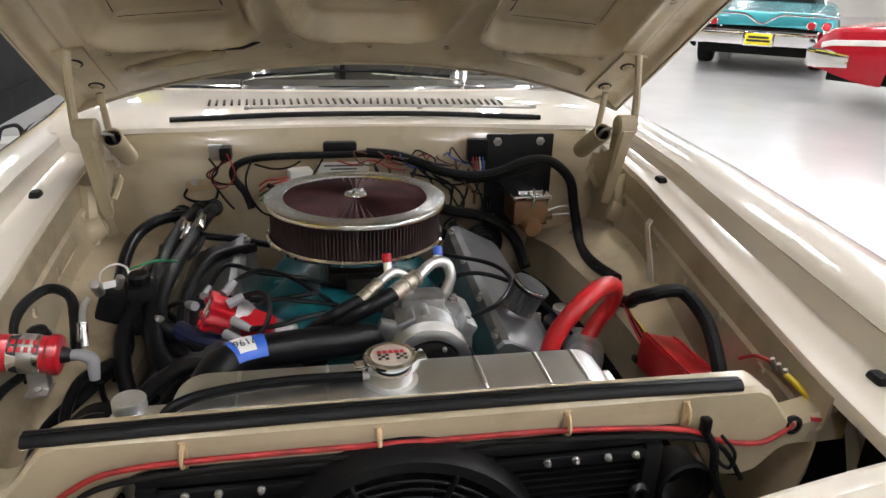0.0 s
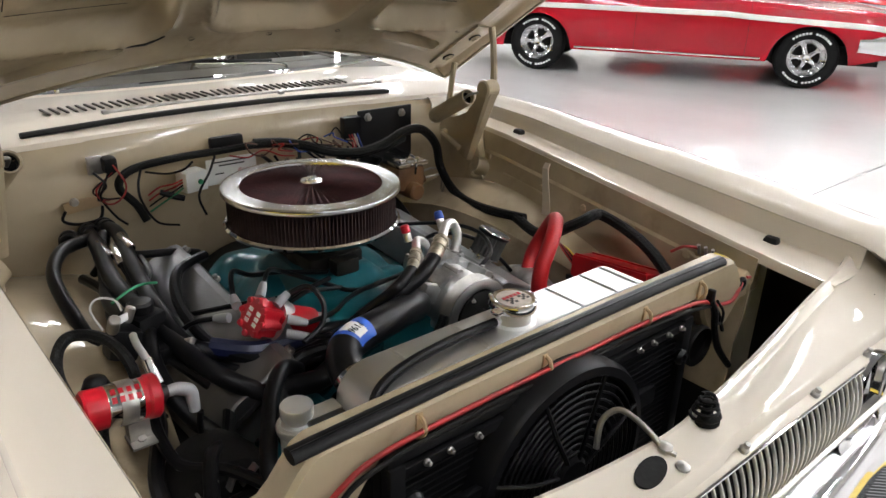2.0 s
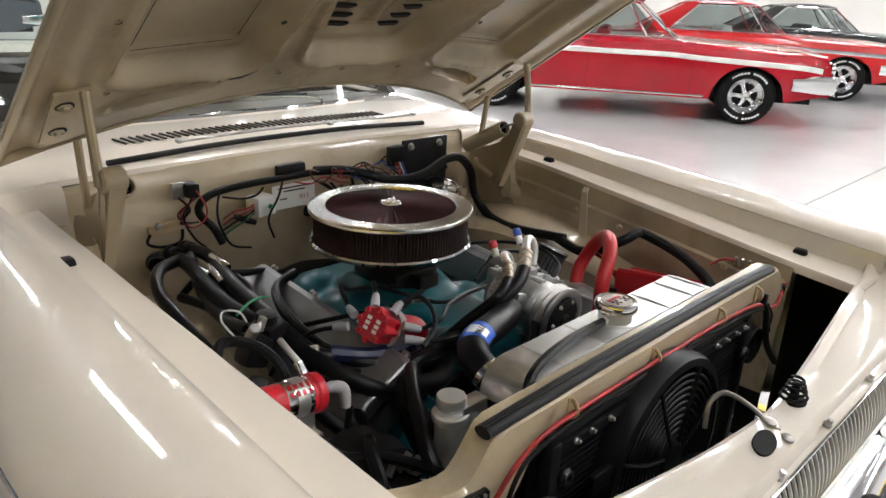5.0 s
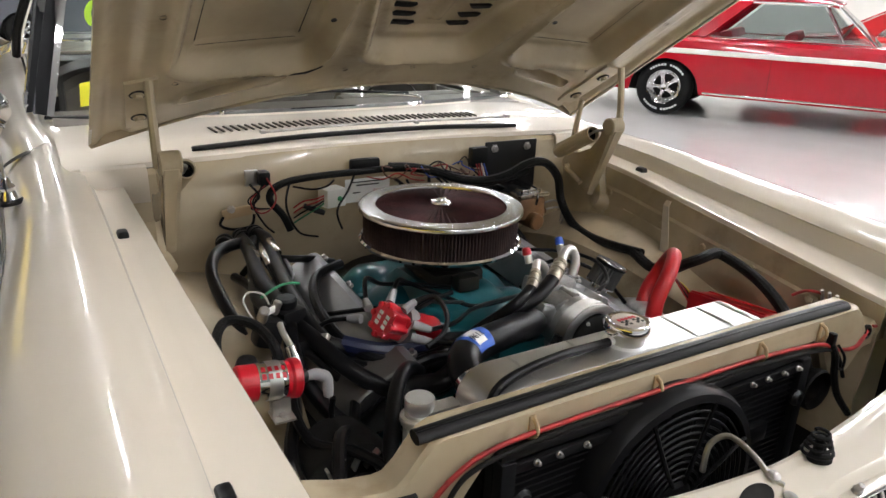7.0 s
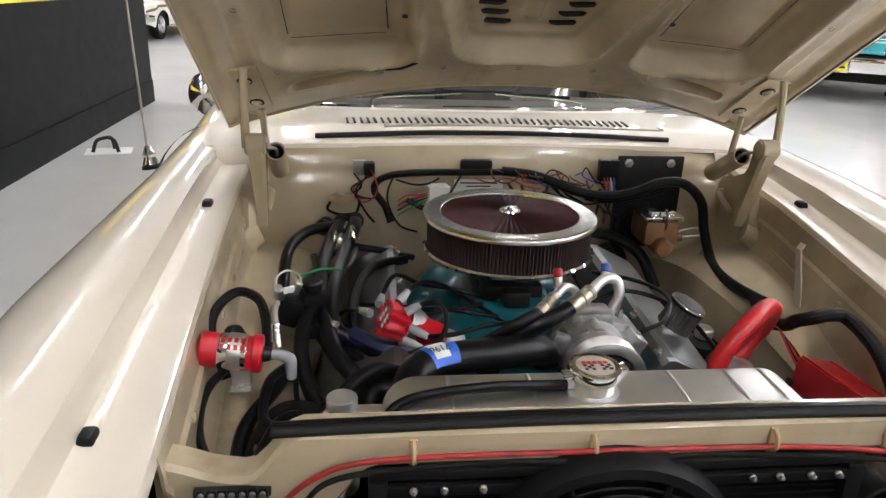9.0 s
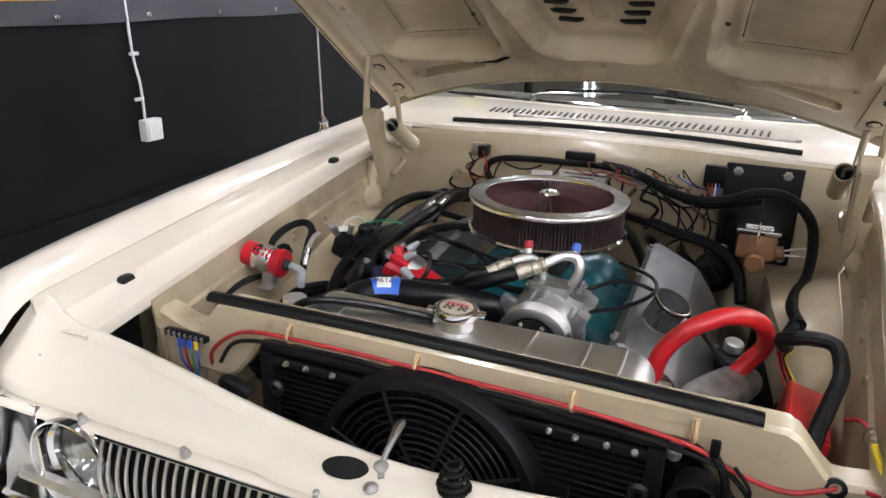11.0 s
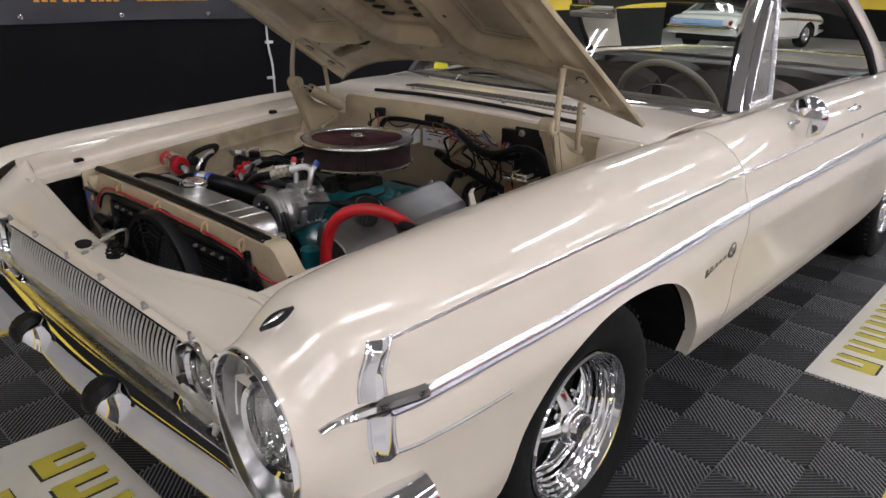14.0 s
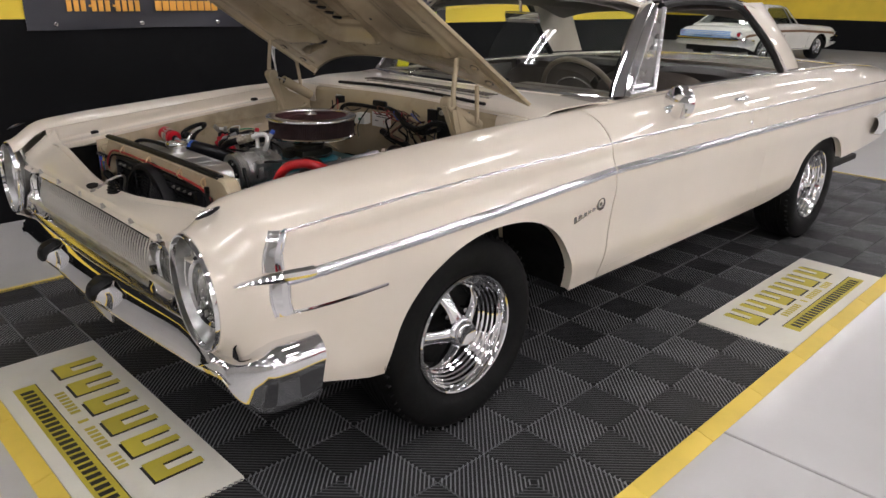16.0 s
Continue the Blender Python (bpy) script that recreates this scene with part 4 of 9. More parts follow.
for i, p in enumerate(path):
    t = path[min(i + 1, len(path) - 1)] - path[max(i - 1, 0)]
    n = Vector((t.y, -t.x, 0)).normalized()
    a = abs(p.x)
    end = smooth(0.80, 0.89, a)
    top = 0.570 - 0.055 * smooth(0.6, 0.78, a) + 0.04 * smooth(0.80, 0.9, a)
    bot = 0.466 - 0.096 * smooth(0.76, 0.87, a)
    mid = (top + bot) / 2
    prof2 = [(-0.062, top - 0.008), (-0.045, top), (-0.034, top - 0.001), (-0.026, top - 0.004), (-0.0165, top - 0.010), (-0.0125, top - 0.018), (-0.008, mid + 0.008), (-0.005, mid - 0.012), (-0.001, bot + 0.016), (-0.003, bot + 0.006), (-0.02, bot), (-0.04, bot + 0.006)]
    prof3 = [(-0.085, top - 0.022), (-0.07, top - 0.006), (-0.052, top), (-0.030, top - 0.005), (-0.012, top - 0.018), (0.0, top - 0.036), (0.003, top - 0.052), (-0.008, mid + 0.004), (-0.024, bot + 0.03), (-0.033, bot + 0.010), (-0.040, bot), (-0.05, bot + 0.004)]
    prof2 = [(d + (d2 - d) * end, z + (z2 - z) * end) for (d, z), (d2, z2) in zip(prof2, prof3)]
    rows.append([p + n * d + Vector((0, 0, z)) for d, z in prof2])
g = Geo()
g.shell(rows, 0.003)
bumper = part("bumper", g, CHROME, car)
for s in (-1, 1):
    # bumper guards: chrome wedges that carry a black rubber nose
    x = 0.212 * s
    g = Geo()
    rows = []
    for y, w, zt, zb in ((0.085, 0.030, 0.562, 0.470), (0.068, 0.034, 0.568, 0.466), (0.048, 0.034, 0.569, 0.478), (0.030, 0.030, 0.564, 0.500), (0.016, 0.022, 0.555, 0.520), (0.011, 0.012, 0.550, 0.528)):
        zm = (zt + zb) / 2
        rows.append([(x - w * 0.55, y, zt), (x - w, y, zt - 0.012), (x - w, y, zm), (x - w * 0.8, y, zb + 0.008), (x, y, zb), (x + w * 0.8, y, zb + 0.008), (x + w, y, zm), (x + w, y, zt - 0.012), (x + w * 0.55, y, zt), (x, y, zt + 0.002)])
    g.grid(rows, wrap=True)
    gd = part("bumper_guard", g, CHROME, bumper)
    g = Geo()
    rows = []
    for y, w, zt, zb in ((0.070, 0.018, 0.576, 0.569), (0.058, 0.031, 0.581, 0.562), (0.042, 0.035, 0.580, 0.556), (0.026, 0.034, 0.575, 0.540), (0.012, 0.030, 0.566, 0.522), (0.003, 0.022, 0.556, 0.522), (-0.002, 0.010, 0.547, 0.530)):
        zm = (zt + zb) / 2
        rows.append([(x - w * 0.6, y, zt), (x - w, y, zm), (x - w * 0.6, y, zb), (x + w * 0.6, y, zb), (x + w, y, zm), (x + w * 0.6, y, zt)])
    g.grid(rows, wrap=True)
    g.f.append(tuple(range(len(g.v) - 6, len(g.v))))
    part("guard_rubber", g, RUBBER, gd)
# number plate holder under the bumper
g = Geo()
g.box((0.0, 0.08, 0.43), (0.30, 0.012, 0.05), 0.004)
part("plate_bracket", g, WORN_CHROME, bumper)
# ---- open hood, its hinges and bumpers ----
SLOPE = radians(33)
HC, HS = math.cos(SLOPE), math.sin(SLOPE)


def on_hood(x, v, up=0.0):
    """A place on the hood: x across, v metres from the rear corners, up: from the rim towards the outer skin."""
    crown = 0.03 * (1 - (x / 0.645) ** 2)
    u = up + crown
    return Vector((x, 1.38 - v * HC + u * HS, 0.985 + v * HS + u * HC))


def rear_edge(x):
    return 0.195 * (1 - (abs(x) / 0.645) ** 2.0)


def poly_dist(p, poly):
    """Signed distance to an outline, minus inside."""
    d, inside = 1e9, False
    n = len(poly)
    for i in range(n):
        a, b = poly[i], poly[(i + 1) % n]
        ex, ey = b[0] - a[0], b[1] - a[1]
        t = max(0, min(1, ((p[0] - a[0]) * ex + (p[1] - a[1]) * ey) / (ex * ex + ey * ey)))
        d = min(d, math.hypot(p[0] - a[0] - t * ex, p[1] - a[1] - t * ey))
        if (a[1] > p[1]) != (b[1] > p[1]) and p[0] < a[0] + (p[1] - a[1]) * ex / ey:
            inside = not inside
    return -d if inside else d


SIDE_REC = [(0.275, 0.345), (0.47, 0.33), (0.475, 1.12), (0.33, 1.12)]
MID_REC = [(-0.085, 0.365), (0.085, 0.365), (0.215, 0.80), (0.215, 1.12), (-0.215, 1.12), (-0.215, 0.80)]
SIDE_OUT = [(0.225, 0.30), (0.505, 0.29), (0.515, 1.16), (0.285, 1.16)]
MID_OUT = [(-0.125, 0.315), (0.125, 0.315), (0.245, 0.79), (0.245, 1.16), (-0.245, 1.16), (-0.245, 0.79)]


def inset(poly, r):
    """A convex outline drawn in by r."""
    cx, cy = sum(p[0] for p in poly) / len(poly), sum(p[1] for p in poly) / len(poly)
    lines = []
    for (ax, ay), (bx, by) in zip(poly, poly[1:] + poly[:1]):
        nx, ny = by - ay, ax - bx
        ln = math.hypot(nx, ny)
        nx, ny = nx / ln, ny / ln
        if (cx - ax) * nx + (cy - ay) * ny < 0:
            nx, ny = -nx, -ny
        lines.append((nx, ny, nx * (ax + nx * r) + ny * (ay + ny * r)))
    out = []
    for i in range(len(lines)):
        (a, b, c), (d, e, f) = lines[i - 1], lines[i]
        k = a * e - b * d
        out.append(((c * e - b * f) / k, (a * f - c * d) / k))
    return out


SIDE_IN, MID_IN = inset(SIDE_OUT, 0.05), inset(MID_OUT, 0.05)


def inner_up(x, v):
    a = abs(x)
    u = 0.0
    d = poly_dist((a, v), SIDE_IN) - 0.05
    u += 0.036 * smooth(0.005, -0.021, d) - 0.009 * math.exp(-((d - 0.014) / 0.008) ** 2)
    u += 0.010 * smooth(0.004, -0.005, poly_dist((a, v), SIDE_REC))
    d = poly_dist((x, v), MID_IN) - 0.05
    u += 0.036 * smooth(0.005, -0.021, d) - 0.009 * math.exp(-((d - 0.014) / 0.008) ** 2)
    u += 0.010 * smooth(0.004, -0.005, poly_dist((x, v), MID_REC))
    # spine up the middle of the centre recess
    u -= 0.016 * smooth(0.022, 0.006, a) * smooth(0.39, 0.42, v)
    # shallow groove round the rim
    u += 0.014 * smooth(0.565, 0.585, a) * smooth(0.632, 0.612, a)
    # long finger slots near the rear
    dx = max(0, abs(a - 0.385) - 0.08)
    dv = v - (rear_edge(x) + 0.105)
    d = math.hypot(dx, dv)
    u += 0.030 * smooth(0.019, 0.011, d) - 0.004 * math.exp(-((d - 0.024) / 0.006) ** 2)
    return u


HV = 1.24
g = Geo()
rows = []
NXH, NVH = 190, 170
for i in range(NXH + 1):
    x = -0.64 + 1.28 * i / NXH
    v0 = rear_edge(x) + 0.004
    rows.append([on_hood(x, v0 + (HV - v0) * j / NVH, inner_up(x, v0 + (HV - v0) * j / NVH)) for j in range(NVH + 1)])
g.grid(rows)
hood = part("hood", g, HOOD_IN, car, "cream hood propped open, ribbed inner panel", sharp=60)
g = Geo()
rows = []
for i in range(41):
    x = -0.645 + 1.29 * i / 40
    v0 = rear_edge(x)
    rows.append([on_hood(x, v0 + (HV + 0.015 - v0) * j / 20, 0.050 * (1 - (x / 0.645) ** 6) + 0.006) for j in range(21)])
g.shell(rows, -0.002)
skin = part("outer_skin", g, CREAM, hood)
# folded rim that joins skin and inner panel
g = Geo()
ring = [(-0.645 + 1.29 * i / 40, rear_edge(-0.645 + 1.29 * i / 40)) for i in range(41)]
ring += [(0.645, HV * k / 12) for k in range(1, 13)] + [(0.645 - 1.29 * i / 40, HV + 0.012) for i in range(41)] + [(-0.645, HV - HV * k / 12) for k in range(12)]
g.grid([[on_hood(x, v, -0.004), on_hood(x * 0.992, v, -0.004), on_hood(x, v, 0.004), on_hood(x, v, 0.050 * (1 - (abs(x) / 0.645) ** 6) + 0.008)] for x, v in ring])
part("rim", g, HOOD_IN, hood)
# louvre slots each side of the spine: black pieces in place of shaded openings
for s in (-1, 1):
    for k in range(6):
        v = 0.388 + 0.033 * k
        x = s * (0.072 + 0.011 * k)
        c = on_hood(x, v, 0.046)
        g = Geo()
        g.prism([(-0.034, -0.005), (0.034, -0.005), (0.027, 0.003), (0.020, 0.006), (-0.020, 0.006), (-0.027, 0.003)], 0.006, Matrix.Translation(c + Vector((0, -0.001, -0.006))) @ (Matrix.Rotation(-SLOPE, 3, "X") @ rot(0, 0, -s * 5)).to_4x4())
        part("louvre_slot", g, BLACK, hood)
# small round holes in the ribs, as black discs for their shade
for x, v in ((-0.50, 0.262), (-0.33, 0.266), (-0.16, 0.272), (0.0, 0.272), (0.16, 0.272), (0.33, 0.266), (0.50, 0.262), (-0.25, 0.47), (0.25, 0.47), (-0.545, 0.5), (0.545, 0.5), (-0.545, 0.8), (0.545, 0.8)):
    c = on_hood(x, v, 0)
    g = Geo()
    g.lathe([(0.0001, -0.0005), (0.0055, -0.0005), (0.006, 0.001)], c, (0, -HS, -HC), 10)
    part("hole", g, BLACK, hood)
# black pads put shade into the finger slots; a dark streak leaves one
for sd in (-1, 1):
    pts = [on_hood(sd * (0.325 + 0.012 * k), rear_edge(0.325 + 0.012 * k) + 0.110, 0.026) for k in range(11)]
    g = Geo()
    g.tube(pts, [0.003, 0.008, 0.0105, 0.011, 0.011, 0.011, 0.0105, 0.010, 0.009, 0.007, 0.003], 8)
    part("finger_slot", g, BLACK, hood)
g = Geo()
g.tube([on_hood(-0.31, rear_edge(-0.31) + 0.106, 0.006), on_hood(-0.25, rear_edge(-0.25) + 0.112, 0.004), on_hood(-0.21, rear_edge(-0.21) + 0.116, 0.004)], [0.006, 0.012, 0.003], 8)
part("old_sealer", g, GRIME_SHADE, hood)

def hinge(s):
    """Hood hinge: plate and channel arm on the inner fender, two links to the hood, an open coil spring."""
    flip = Matrix(((0, 0, -s, 0), (1, 0, 0, 0), (0, 1, 0, 0), (0, 0, 0, 1)))
    h = part("hood_hinge", Geo().prism([(1.095, 0.985), (1.125, 0.985), (1.17, 0.935), (1.215, 0.915), (1.262, 0.905), (1.278, 0.88), (1.272, 0.852), (1.225, 0.838), (1.175, 0.812), (1.150, 0.812), (1.12, 0.88)], 0.005, Matrix.Translation((s * 0.548, 0, 0)) @ flip), CREAM_IN, car)
    # channel arm, wide at the top and pointed below
    top, tip = Vector((0, 1.086, 1.008)), Vector((0, 1.154, 0.818))
    n = Vector((0, 0.94, 0.336))
    rows = []
    for k in range(9):
        c = top.lerp(tip, k / 8)
        w = 0.0215 - 0.0155 * k / 8
        d = 0.030 - 0.012 * k / 8
        rows.append([c + n * q * w + Vector((s * x, 0, 0)) for q, x in ((-1, 0.550), (-1, 0.550 - d * 0.8), (-0.8, 0.550 - d), (0.8, 0.550 - d), (1, 0.550 - d * 0.8), (1, 0.550))])
    part("channel_arm", Geo().shell(rows, 0.0025 * s), CREAM_IN, h)
    part("arm_cap", Geo().cyl((s * 0.516, 1.086, 1.008), (s * 0.558, 1.086, 1.008), 0.0225, n=20, chamfer=0.004), CREAM_IN, h)
    g = Geo()
    g.tube([(s * 0.556, 1.088, 1.00), (s * 0.557, 1.090, 1.05), (s * 0.557, 1.097, 1.11), (s * 0.556, 1.104, 1.152)], [0.0095, 0.0085, 0.008, 0.0085], 8)
    part("front_link", g, CREAM_IN, h)
    g = Geo()
    g.tube([(s * 0.532, 1.232, 0.925), (s * 0.536, 1.226, 0.99), (s * 0.54, 1.218, 1.055)], 0.0075, 8)
    part("rear_link", g, CREAM_IN, h)
    # pressed boss on the inner fender that carries the plate
    g = Geo()
    g.lathe([(0.060, 0), (0.052, 0.010), (0.038, 0.020), (0.028, 0.040), (0.022, 0.060), (0.0001, 0.063)], (s * 0.598, 1.118, 0.785), (-s * 0.9, 0.25, 0.35), 24)
    part("fender_boss", g, CREAM_IN, h)
    rows = []
    for k in range(7):
        z = 0.770 + 0.115 * k / 6
        yc = 1.098 + 0.035 * k / 6
        rows.append([(s * 0.585, yc + 0.012, z), (s * 0.566, yc, z), (s * 0.550 + s * 0.004 * k / 6, yc + 0.008, z), (s * 0.546, yc + 0.045, z)])
    part("boss_flange", Geo().shell(rows, 0.003 * s), CREAM_IN, h)
    for y, z in ((1.155, 0.828), (1.252, 0.868), (1.10, 0.985)):
        p = Vector((s * 0.544, y, z))
        part("pivot_bolt", Geo().cyl(p, p + Vector((-s * 0.014, 0, 0)), 0.010, 0.008, 12, 0.002), CREAM_IN, h)
    part("hook_link", Geo().tube([(s * 0.535, 1.185, 0.838), (s * 0.532, 1.215, 0.852), (s * 0.532, 1.25, 0.866)], 0.0075, 8), CREAM_IN, h)
    # tightly wound spring, open to the front
    a, b = Vector((s * 0.503, 1.121, 0.986)), Vector((s * 0.513, 1.262, 0.912))
    d, ln = (b - a).normalized(), (b - a).length
    wound = [(0.0155, 0.035), (0.0160, 0.0), (0.0190, -0.001)]
    for k in range(44):
        wound += [(0.0203, ln * (k + 0.3) / 44), (0.0194, ln * (k + 0.95) / 44)]
    g = Geo()
    g.lathe(wound + [(0.014, ln + 0.004), (0.0001, ln + 0.004)], a, d, 22)
    sp_ = part("spring_coil", g, CREAM_IN, h)
    # Dark plug puts the shade of the open end into the coil.
    g = Geo()
    g.lathe([(0.0001, 0.032), (0.0156, 0.032), (0.0156, 0.012)], a, d, 16)
    part("coil_inside", g, GRIME_SHADE, sp_)
    part("spring_hook", Geo().tube([a + d * 0.028, a - d * 0.004 + Vector((0, 0, 0.004)), a - d * 0.012 + Vector((s * 0.012, -0.006, 0.006)), (s * 0.522, 1.096, 1.0)], 0.0034, 8), STEEL, sp_)
    # plate and bolts on the hood
    g = Geo()
    rows = [on_hood(s * x, v, -0.006) for x, v in ((0.525, 0.10), (0.578, 0.09), (0.592, 0.29), (0.535, 0.30))]
    g.add(rows + [p + Vector((0, HS, HC)) * 0.006 for p in rows], [(0, 1, 2, 3), (4, 5, 6, 7), (0, 1, 5, 4), (1, 2, 6, 5), (2, 3, 7, 6), (3, 0, 4, 7)])
    part("hood_plate", g, CREAM_IN, h)
    for x, v in ((0.566, 0.245), (0.556, 0.14)):
        c = on_hood(s * x, v, -0.006)
        part("bolt", Geo().lathe([(0.013, 0), (0.013, 0.003), (0.0085, 0.004), (0.0085, 0.009), (0.0001, 0.010)], c, (0, -HS, -HC), 6), CREAM_IN, h)
        part("washer", Geo().lathe([(0.016, -0.0005), (0.016, 0.0015), (0.012, 0.002)], c, (0, -HS, -HC), 18), GRIME_SHADE, h)


hinge(1)
hinge(-1)
# rubber bump stops in the gutters
for x, y, z in ((0.618, 1.05, 0.893), (0.595, 0.356, 0.828), (-0.632, 1.05, 0.893), (-0.632, 0.366, 0.828)):
    g = Geo()
    g.box((x, y, z + 0.005), (0.021, 0.030, 0.013), 0.005, taper=0.8)
    part("bump_stop", g, RUBBER, car)
# open seam where the outer skin shows through the frame
for pl, sides in ((SIDE_REC, (1, -1)),):
    for sd in sides:
        n = len(pl)
        for i in range(n):
            a, b = pl[i], pl[(i + 1) % n]
            if min(a[1], b[1]) > 1.0:
                continue
            g = Geo()
            rows = []
            for k in range(25):
                t = 0.02 + 0.96 * k / 24
                x, v = sd * (a[0] + (b[0] - a[0]) * t), a[1] + (b[1] - a[1]) * t
                w = 0.0006 + 0.0010 * abs(math.sin(t * 9 + i * 1.7)) * (0.3 + 0.7 * abs(math.sin(t * 2.3 + i)))
                nx, nv = (b[1] - a[1]), -(b[0] - a[0])
                ln = math.hypot(nx, nv)
                nx, nv = sd * nx / ln * w, nv / ln * w
                u = inner_up(x, v) - 0.0012
                rows.append([on_hood(x - nx, v - nv, u), on_hood(x + nx, v + nv, u)])
            g.grid(rows)
            part("panel_gap", g, GRIME_SHADE, hood)
# ---- wheels ----
def wheel_parts(rim_mat):
    tyre = Geo().lathe([(0.203, 0.07), (0.208, 0.096), (0.222, 0.108), (0.25, 0.117), (0.288, 0.119), (0.312, 0.110), (0.325, 0.098), (0.333, 0.078), (0.337, 0.05), (0.3375, 0), (0.337, -0.05), (0.333, -0.078), (0.312, -0.110), (0.26, -0.115), (0.2, -0.09)], (0, 0, 0), (1, 0, 0), 72)
    root = new("wheel", mesh_of("wheel", tyre, TYRE))
    tagged(root, "chrome five-spoke wheel with a black tyre")
    g = Geo()
    for k in range(60):
        a = 2 * math.pi * k / 60
        c = Vector((0.088, 0.3285 * math.cos(a), 0.3285 * math.sin(a)))
        g.box(c, (0.016, 0.022, 0.006), 0.002, Matrix.Rotation(a, 3, "X"), seg=1)
    for x in (-0.05, -0.025, 0.0, 0.025, 0.05):
        g.lathe([(0.3372, -0.009), (0.3392, -0.007), (0.3392, 0.007), (0.3372, 0.009)], (x, 0, 0), (1, 0, 0), 64)
    part("tread", g, TYRE, root)
    g = Geo()
    g.lathe([(0.204, 0.094), (0.207, 0.102), (0.203, 0.107), (0.197, 0.105), (0.193, 0.097), (0.190, 0.088), (0.186, 0.085), (0.184, 0.076), (0.179, 0.072), (0.177, 0.061), (0.172, 0.057), (0.170, 0.046), (0.165, 0.042), (0.163, 0.031), (0.157, 0.027), (0.154, 0.018), (0.148, 0.014)], (0, 0, 0), (1, 0, 0), 64)
    part("rim", g, rim_mat, root)
    g = Geo()
    g.lathe([(0.149, 0.015), (0.147, 0.004), (0.146, -0.02), (0.146, -0.06), (0.19, -0.09)], (0, 0, 0), (1, 0, 0), 56)
    part("rim_barrel", g, GRIME_SHADE, root)
    for k in range(5):
        m = Matrix.Rotation(radians(72 * k + 18), 4, "X")
        rows = []
        for rr, w2, h, t in ((0.03, 0.024, 0.066, 0.04), (0.05, 0.021, 0.063, 0.04), (0.075, 0.018, 0.057, 0.036), (0.10, 0.0175, 0.049, 0.032), (0.125, 0.020, 0.040, 0.028), (0.140, 0.026, 0.031, 0.024), (0.152, 0.034, 0.022, 0.02)):
            rows.append([(h - t, -w2, rr), (h - 0.010, -w2 * 0.97, rr), (h - 0.003, -w2 * 0.72, rr), (h, -w2 * 0.40, rr), (h + 0.001, 0, rr), (h, w2 * 0.40, rr), (h - 0.003, w2 * 0.72, rr), (h - 0.010, w2 * 0.97, rr), (h - t, w2, rr)])
        sg = Geo().grid([[(x + 0.018 * (1 - r / 6), y * 1.2, z) for x, y, z in row] for r, row in enumerate(rows)])
        part("spoke", Geo().add(sg.v, sg.f, m), rim_mat, root)
    g = Geo()
    g.lathe([(0.056, 0.02), (0.054, 0.060), (0.048, 0.068), (0.043, 0.070), (0.041, 0.082), (0.035, 0.090), (0.029, 0.088), (0.0001, 0.085)], (0.018, 0, 0), (1, 0, 0), 32)
    part("hub_cap", g, rim_mat, root)
    for k in range(5):
        a = radians(72 * k + 54)
        p = Vector((0.030, 0.072 * math.cos(a), 0.072 * math.sin(a)))
        part("lug_nut", Geo().cyl(p, p + Vector((0.026, 0, 0)), 0.011, 0.009, 8, 0.002), rim_mat, root)
    g = Geo()
    g.lathe([(0.0001, -0.01), (0.14, -0.01), (0.147, -0.02), (0.147, -0.06)], (0, 0, 0), (1, 0, 0), 40)
    part("brake_drum", g, GRIME_SHADE, root)
    return root


WHEEL = wheel_parts(CHROME)
WHEEL.parent = car
WHEEL.matrix_parent_inverse = Matrix.Translation(-car.location)
WHEEL.matrix_basis = pose(0.714, 0.912, 0.328) @ Matrix.Diagonal((0.97, 0.97, 0.97, 1))
for x, y, a, sp in ((0.727, 3.82, 0, 20), (-0.727, 0.912, 180, 0), (-0.727, 3.82, 180, 0)):
    copy_thing(WHEEL, pose(x, y, 0.328, 0, 0, a) @ pose(0, 0, 0, sp, 0, 0))
# ---- radiator support, radiator, fan ----
def sup_top(x):
    a = abs(x) - (0.012 if x > 0 else 0)
    return 0.846 - 0.060 * smooth(0.395, 0.46, a) + 0.012 * smooth(0.49, 0.56, a)


def sup_low(x):
    a = abs(x)
    if x > 0:
        return 0.804 - 0.085 * smooth(0.31, 0.38, a) + 0.034 * smooth(0.41, 0.46, a) - 0.012 * smooth(0.46, 0.54, a)
    return 0.804 - 0.085 * smooth(0.31, 0.40, a) - 0.16 * smooth(0.46, 0.50, a)


g = Geo()
rows = []
for i in range(-40, 41):
    x = 0.562 * i / 40
    y = 0.334 + 0.02 * smooth(0.42, 0.56, abs(x))
    zt, zl = sup_top(x), sup_low(x)
    rows.append([(x, y + 0.04, zt - 0.001), (x, y + 0.02, zt), (x, y + 0.004, zt), (x, y, zt - 0.004), (x, y, zt - 0.02), (x, y + 0.001, (zt + zl) / 2), (x, y, zl + 0.004), (x, y + 0.004, zl), (x, y + 0.02, zl)])
g.shell(rows, 0.003)
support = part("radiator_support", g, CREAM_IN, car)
g = Geo()
sp = spline([(-0.427, 0.332, 0.850), (-0.2, 0.333, 0.854), (0, 0.333, 0.855), (0.2, 0.333, 0.854), (0.382, 0.330, 0.852)], 8)
ring = [Vector((0, 0.011 + 0.0125 * math.cos(2 * math.pi * k / 14), -0.001 + 0.008 * math.sin(2 * math.pi * k / 14))) for k in range(15)]
g.grid([[sp[0] + q * 0.2 for q in ring]] + [[p + q for q in ring] for p in sp] + [[sp[-1] + q * 0.2 for q in ring]])
part("hood_seal", g, RUBBER, support)
g = Geo()
g.tube([(p.x, p.y + 0.008, p.z + 0.005) for p in sp], 0.0025, 8, 1)
part("seal_lip", g, HOSE, support)
